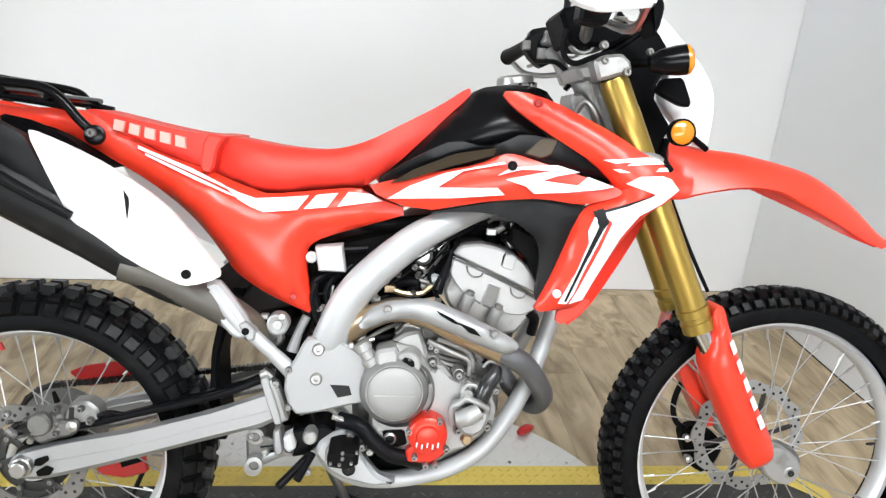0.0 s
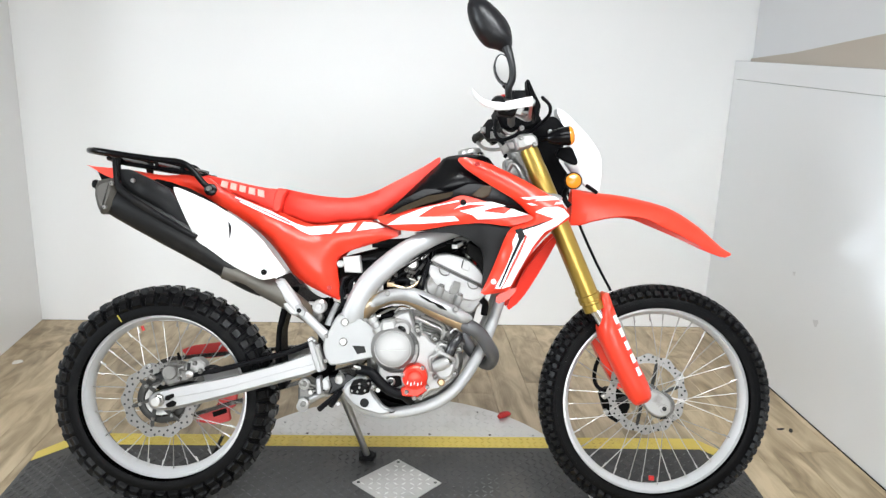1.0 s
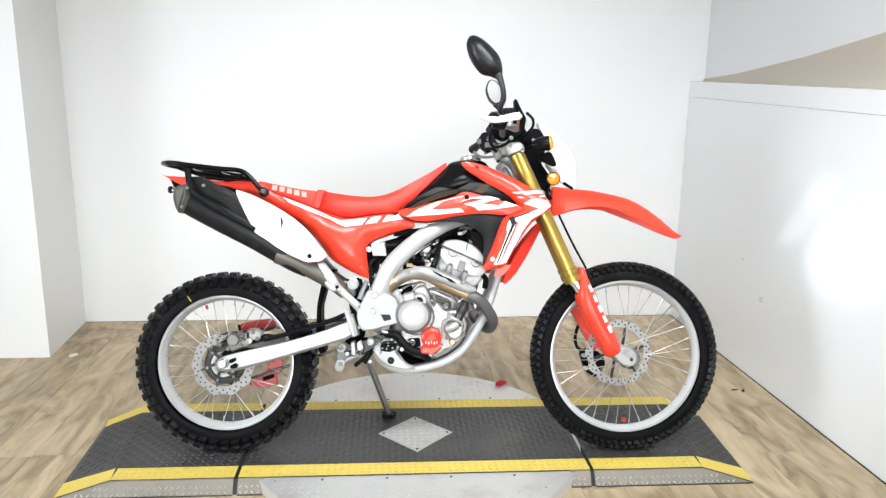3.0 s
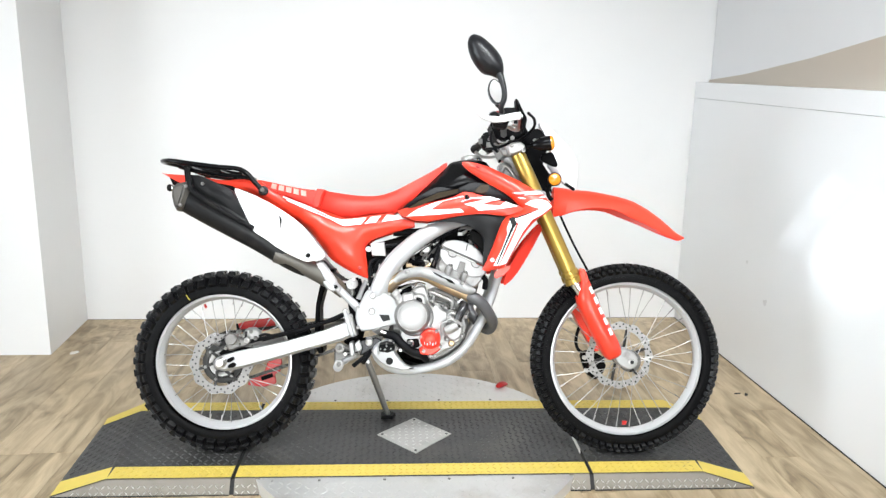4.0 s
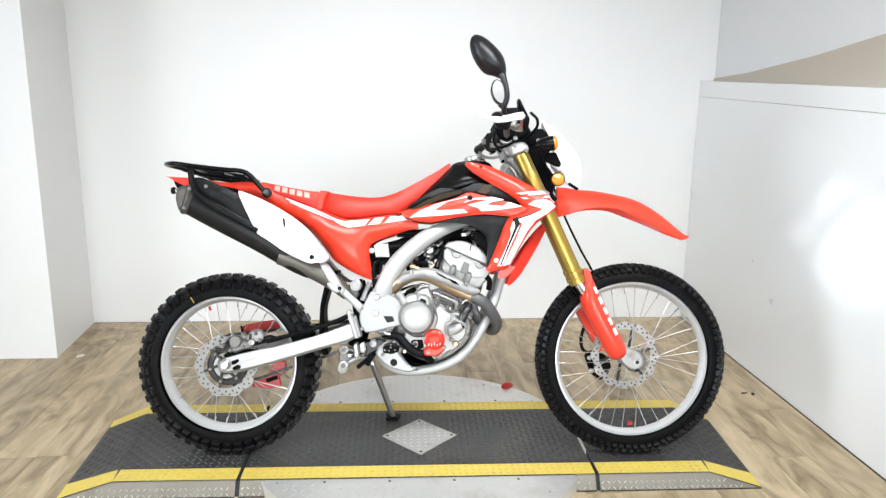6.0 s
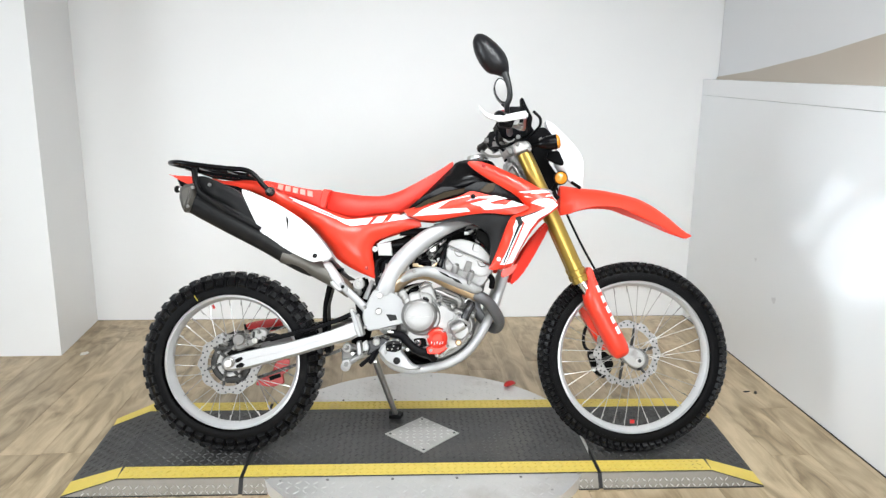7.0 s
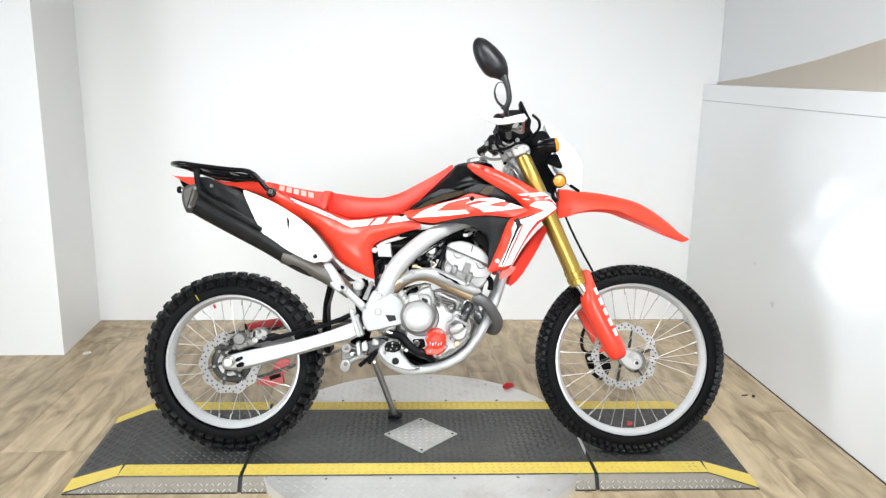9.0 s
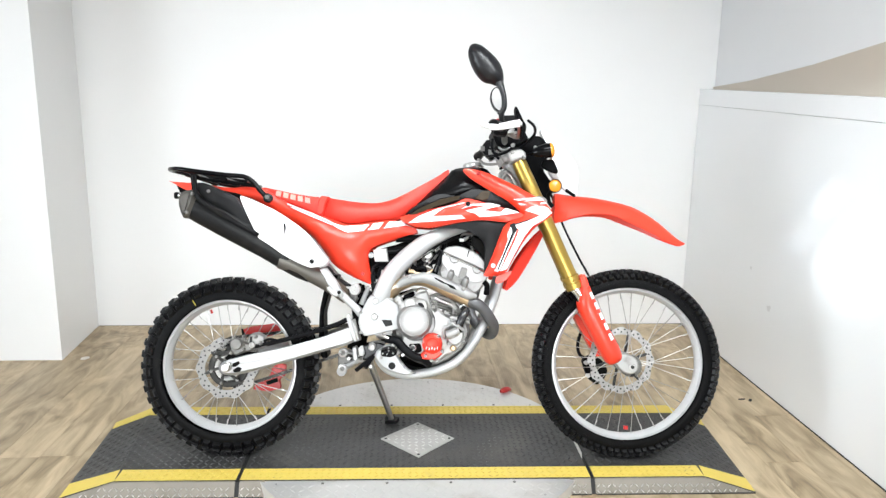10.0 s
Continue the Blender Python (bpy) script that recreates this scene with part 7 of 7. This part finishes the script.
part("start_switch", *lathe([(0, 0.006), (0.007, 0.006), (0.009, 0.0005)], (0.222, -0.22, 1.203), (0, 0, 1), 12), DARK_RED, handlebar, "red stop switch")
# hand guard on the near side
hg = [(0.129, -0.385, 1.188), (0.141, -0.398, 1.172), (0.159, -0.406, 1.157), (0.186, -0.408, 1.151), (0.217, -0.398, 1.155), (0.251, -0.378, 1.165), (0.282, -0.352, 1.174)]
gv, gf = [], []
path = spline(hg, 4)
for i, p in enumerate(path):
    k = i / (len(path) - 1)
    h = 0.0072 + 0.0055 * k
    for a, b in ((0, h), (-0.006, h * 0.5), (-0.007, -h * 0.5), (0, -h), (0.006, -h * 0.6), (0.006, h * 0.6)):
        gv.append((p[0], p[1] + a, p[2] + b))
n = len(path)
for i in range(n - 1):
    gf += [(i * 6 + k, i * 6 + (k + 1) % 6, (i + 1) * 6 + (k + 1) % 6, (i + 1) * 6 + k) for k in range(6)]
gf += [(0, 1, 2, 3, 4, 5), tuple(range((n - 1) * 6, n * 6))]
hand_guard = part("hand_guard", gv, gf, WHITE, bike, "white plastic hand guard", 60)
blade = [(0.267, 1.231), (0.274, 1.227), (0.289, 1.196), (0.305, 1.167), (0.300, 1.137), (0.291, 1.122), (0.286, 1.156), (0.278, 1.185), (0.269, 1.207)]
part("guard_blade", *prism(crisp(blade), -0.345, -0.295, 0.003), BLACK, hand_guard, "black guard deflector")
part("guard_arm", *tube([(hg[-1][0], hg[-1][1], hg[-1][2]), (hg[-1][0] + 0.004, -0.26, hg[-1][2] - 0.03), (0.252, -0.15, 1.178)], 0.008, 10, 4), STEEL, hand_guard)
part("dash", *prism(crisp([(0.210, 1.200), (0.287, 1.222), (0.330, 1.202), (0.352, 1.165), (0.310, 1.139), (0.236, 1.137)]), -0.07, 0.07, 0.008), BLACK, bike, "black instrument cluster")
for path in ([(0.214, -0.120, 1.158), (0.210, -0.120, 1.131), (0.218, -0.120, 1.109), (0.237, -0.120, 1.102), (0.268, -0.110, 1.115), (0.312, -0.080, 1.130)], [(0.329, -0.200, 1.210), (0.356, -0.160, 1.196), (0.361, -0.120, 1.174), (0.336, -0.080, 1.148), (0.316, -0.050, 1.131)], [(0.209, 0.100, 1.123), (0.239, 0.050, 1.118), (0.265, 0.030, 1.087), (0.255, 0.030, 1.065)]):
    part("control_cable", *tube(path, 0.0052, 8, 5), HOSE, bike, "black control cable")

# switchgear and small fittings round the bars
part("switch_gear", *prism(crisp([(0.205, 1.188), (0.236, 1.198), (0.267, 1.192), (0.278, 1.160), (0.259, 1.132), (0.235, 1.119), (0.209, 1.138), (0.191, 1.166)]), 0.175, 0.225, 0.006), MATT_BLACK, handlebar, "black switch gear")
for at, size, mat in (((0.198, 0.172, 1.163), 0.008, GRIMY), ((0.231, 0.172, 1.148), 0.009, CAST), ((0.254, 0.172, 1.173), 0.008, STEEL)):
    part("switch_button", *cuboid(at[0] - size, at[0] + size, at[1] - 0.008, at[1] + 0.006, at[2] - size * 1.2, at[2] + size * 1.2, 0.002), mat, handlebar)
part("bar_knuckle", *tube([(0.233, 0.100, 1.144), (0.248, 0.080, 1.125), (0.260, 0.060, 1.093), (0.270, 0.050, 1.078)], [0.012, 0.014, 0.013, 0.010], 12, 4), CAST, handlebar)
part("clutch_lever", *tube([(0.186, 0.260, 1.133), (0.206, 0.240, 1.113), (0.236, 0.200, 1.104), (0.269, 0.140, 1.104)], [0.006, 0.006, 0.0065, 0.007], 10, 4, 0.7), STEEL, handlebar, "bare metal clutch lever")
part("ignition_lock", *prism(crisp([(0.253, 1.104), (0.269, 1.121), (0.295, 1.127), (0.305, 1.109), (0.296, 1.086), (0.264, 1.078)]), -0.05, 0.02, 0.006), CAST, bike, "cast ignition lock housing")
for at, size, mat in (((0.323, -0.130, 1.091), 0.008, BOLT), ((0.283, -0.130, 1.108), 0.007, BOLT), ((0.365, -0.120, 1.129), 0.006, BOLT), ((0.288, -0.100, 1.138), 0.008, BOLT)):
    bolt("bolt", at, size, bike, mat, 0.010)

# ---- headlamp, visor, indicators ----
lamp_half = ramp_value((0.30, 0.06), (0.36, 0.09), (0.46, 0.06))
across([(0.316, 1.128), (0.327, 1.150), (0.352, 1.171), (0.380, 1.183), (0.399, 1.178), (0.426, 1.146), (0.436, 1.129), (0.401, 1.063), (0.428, 1.026), (0.447, 1.003), (0.433, 0.977), (0.428, 0.941), (0.402, 0.961), (0.371, 1.020), (0.349, 1.073), (0.334, 1.092)], lamp_half, BLACK, "headlamp", "black headlamp housing", 0.018, 0.4, 0.03)
visor_edge = [(0.393, 1.212), (0.420, 1.203), (0.456, 1.172), (0.495, 1.137), (0.524, 1.103), (0.540, 1.070), (0.542, 1.022), (0.536, 0.968)]
visor_line = visor_edge + [(0.508, 0.974), (0.460, 1.018), (0.428, 1.060), (0.446, 1.113), (0.420, 1.157)]
visor = across(visor_line, ramp_value((0.34, 0.105), (0.42, 0.10), (0.52, 0.03)), VISOR, "headlamp_visor", "pale translucent white headlamp visor", 0.016, 0.75, 0.06)
part("visor_rim", *tube([(u - 0.003, 0.0, w - 0.002) for u, w in visor_edge[1:]], 0.0045, 8, 4), DECAL, visor, "bright visor rim")
part("lamp_bracket", *prism(crisp([(0.384, 1.061), (0.394, 1.085), (0.429, 1.089), (0.448, 1.047), (0.445, 1.038), (0.430, 1.040)]), -0.125, -0.10, 0.003), BLACK, bike)
for s in (-1, 1):
    c0, c1 = np.array((0.355, -0.155, 1.106)), np.array((0.416, -0.165, 1.115))
    c0[1], c1[1] = s * abs(c0[1]), s * abs(c1[1])
    ax = c1 - c0
    ln = np.linalg.norm(ax)
    indicator = part("front_indicator", *joined(lathe([(0, 0.001), (0, 0.013), (ln * 0.3, 0.0215), (ln * 0.7, 0.0255), (ln * 0.97, 0.026), (ln * 0.97, 0.001)], c0, ax, 24), tube([tuple(c0 + ax * 0.3), (c0[0] - 0.02, s * 0.07, c0[2] + 0.005)], 0.008, 10, 1)), GLOSS_BLACK, bike, "black front indicator with amber lens")
    part("indicator_lens", *lathe([(ln * 0.97, 0.026), (ln * 1.05, 0.025), (ln * 1.15, 0.018), (ln * 1.19, 0.001)], c0, ax, 24), AMBER, indicator, "amber lens")
rc = (0.436, -0.125, 0.993)
for s in (1, -1):
    reflector = part("side_reflector", *lathe([(0.012, 0.024), (-0.004, 0.0245), (-0.006, 0.0225), (-0.002, 0.0215)], (rc[0], s * rc[1], rc[2]), (0, s, 0), 32), BLACK, bike, "round amber side reflector")
    part("reflector_lens", *lathe([(0.0, 0.0215), (-0.004, 0.0212), (-0.007, 0.017), (-0.009, 0.0005)], (rc[0], s * rc[1], rc[2]), (0, s, 0), 32), AMBER, reflector, "amber lens")
part("fender_bracket", *tube([(0.432, -0.060, 0.977), (0.420, -0.080, 0.956), (0.423, -0.090, 0.936), (0.435, -0.090, 0.922)], 0.008, 10, 4), BLACK, bike)
part("fender_bracket", *tube([(0.490, -0.050, 0.984), (0.525, -0.030, 0.966)], 0.006, 8, 1), BLACK, bike)

# ---- mirrors ----
m_line = [(0.115, 1.430), (0.123, 1.453), (0.141, 1.459), (0.168, 1.448), (0.204, 1.417), (0.228, 1.387), (0.238, 1.350), (0.235, 1.315), (0.217, 1.317), (0.198, 1.326), (0.170, 1.329), (0.145, 1.355), (0.125, 1.390)]
m_surface = bulge(-0.285, 0.030, 0.035)
right_mirror = part("mirror", *panel(rounded(m_line), m_surface, 0.022, 0.012), MIRROR_SHELL, bike, "black oval mirror on a stalk", 60)
part("mirror_stem", *tube([(0.221, -0.275, 1.322), (0.229, -0.28, 1.299), (0.236, -0.283, 1.27), (0.237, -0.281, 1.241), (0.229, -0.272, 1.214), (0.237, -0.25, 1.172)], [0.013, 0.0105, 0.009, 0.0095, 0.009, 0.008], 12, 4), MIRROR_SHELL, right_mirror)
l_line = [(0.230, 1.373), (0.234, 1.405), (0.248, 1.422), (0.266, 1.420), (0.294, 1.393), (0.297, 1.351), (0.291, 1.328), (0.268, 1.321), (0.245, 1.338)]
l_mid = sum(p[1] for p in l_line) / len(l_line)
left_mirror = part("mirror", *panel(rounded(l_line), bulge(0.262, 0.002, 0.006, lean_w=-0.1, w0=l_mid), 0.022, 0.02), MIRROR_SHELL, bike, "black oval mirror with bright glass", 60)
lm = panel(inset(rounded(l_line), 0.0055), bulge(0.2355, 0.0005, 0.01, lean_w=-0.1, w0=l_mid), 0.001, 0.03)
part("mirror_glass", *lm, MIRROR, left_mirror, "silvered mirror glass")
part("mirror_stem", *tube([(0.272, 0.270, 1.328), (0.288, 0.265, 1.306), (0.297, 0.250, 1.274), (0.285, 0.220, 1.223)], [0.012, 0.008, 0.008, 0.008], 12, 4), MIRROR_SHELL, left_mirror)

# ---- small marks on the floor ----
chip = thing("paper_scrap", "small pale scrap lying on the plank floor", "scrap", pose(-1.715, 1.165, 0.001, 0, 0, 25))
part("scrap", *extruded([(-0.02, -0.012), (0.0, -0.016), (0.022, -0.004), (0.016, 0.014), (-0.012, 0.012)], 0.0, 0.006), CHIP, chip, smooth=0)
for x, y, r in ((1.465, 0.575, 10), (1.50, 0.562, 60)):
    stain = thing("floor_mark", "small dark scuff mark on the plank floor", "mark", pose(x, y, 0.0012, 0, 0, r), "scuff marks on the floor")
    part("scuff", *extruded([(-0.018, -0.004), (-0.004, -0.009), (0.015, -0.006), (0.02, 0.003), (0.004, 0.006), (-0.012, 0.005)], 0.0, 0.001), GAP, stain, smooth=0)

# dark strip drawn for the joint between partition and floor
structure("trim_floor_line", cuboid(1.610, 1.6142, -4.99, 1.712, 0.0, 0.0035, 0.0008), GUARD_BLACK, "thin dark sealant line along the side partition")
for y, z, r in ((0.905, 0.545, 0.012), (0.70, 0.40, 0.02)):
    smudge = thing("wall_mark", "faint grey smudge on the white partition", "mark", pose(1.6145, y, z, 0, 0, 0), "smudges on the partition")
    part("smudge", [(-0.0006, math.cos(k * 0.7) * r * (1 + 0.3 * math.sin(k * 2.3)), math.sin(k * 0.7) * r * (0.7 + 0.3 * math.cos(k * 1.9))) for k in range(9)], [tuple(range(9))], SMUDGE, smudge, smooth=0)

# ---- floor planks, shared mesh, staggered rows ----
plank_mesh = None
PW, PL = 0.152, 1.22
shift = random.Random(4)
row = 0
x = -4.19
while x < 1.66:
    y = -5.0 - shift.random() * PL
    wide = min(PW, 1.69 - x)
    while y < 1.71:
        y0, y1 = max(y, -4.99), min(y + PL, 1.714)
        if y1 - y0 > 0.03:
            piece = [(-0.5, -0.5, -1), (0.5, -0.5, -1), (0.5, 0.5, -1), (-0.5, 0.5, -1)]
            if plank_mesh is None:
                b = 0.004
                v = [(s * (0.5 if z < 0 else 0.5 - b * 1.2), t * (0.5 if z < 0 else 0.5 - b * 0.2), -0.5 + (0.5 if z > 0 else 0.0)) for z in (-1, 1) for s, t in ((-1, -1), (1, -1), (1, 1), (-1, 1))]
                f = [(0, 1, 5, 4), (1, 2, 6, 5), (2, 3, 7, 6), (3, 0, 4, 7), (4, 5, 6, 7)]
                ob = part("plank", v, f, OAK, floor, smooth=0)
                plank_mesh = ob.data
            else:
                ob = new("plank", plank_mesh)
                ob.parent = floor
            ob.location = (x + wide / 2, (y0 + y1) / 2, 0.0)
            ob.scale = (wide, y1 - y0, 0.008)
        y += PL
    x += PW
    row += 1
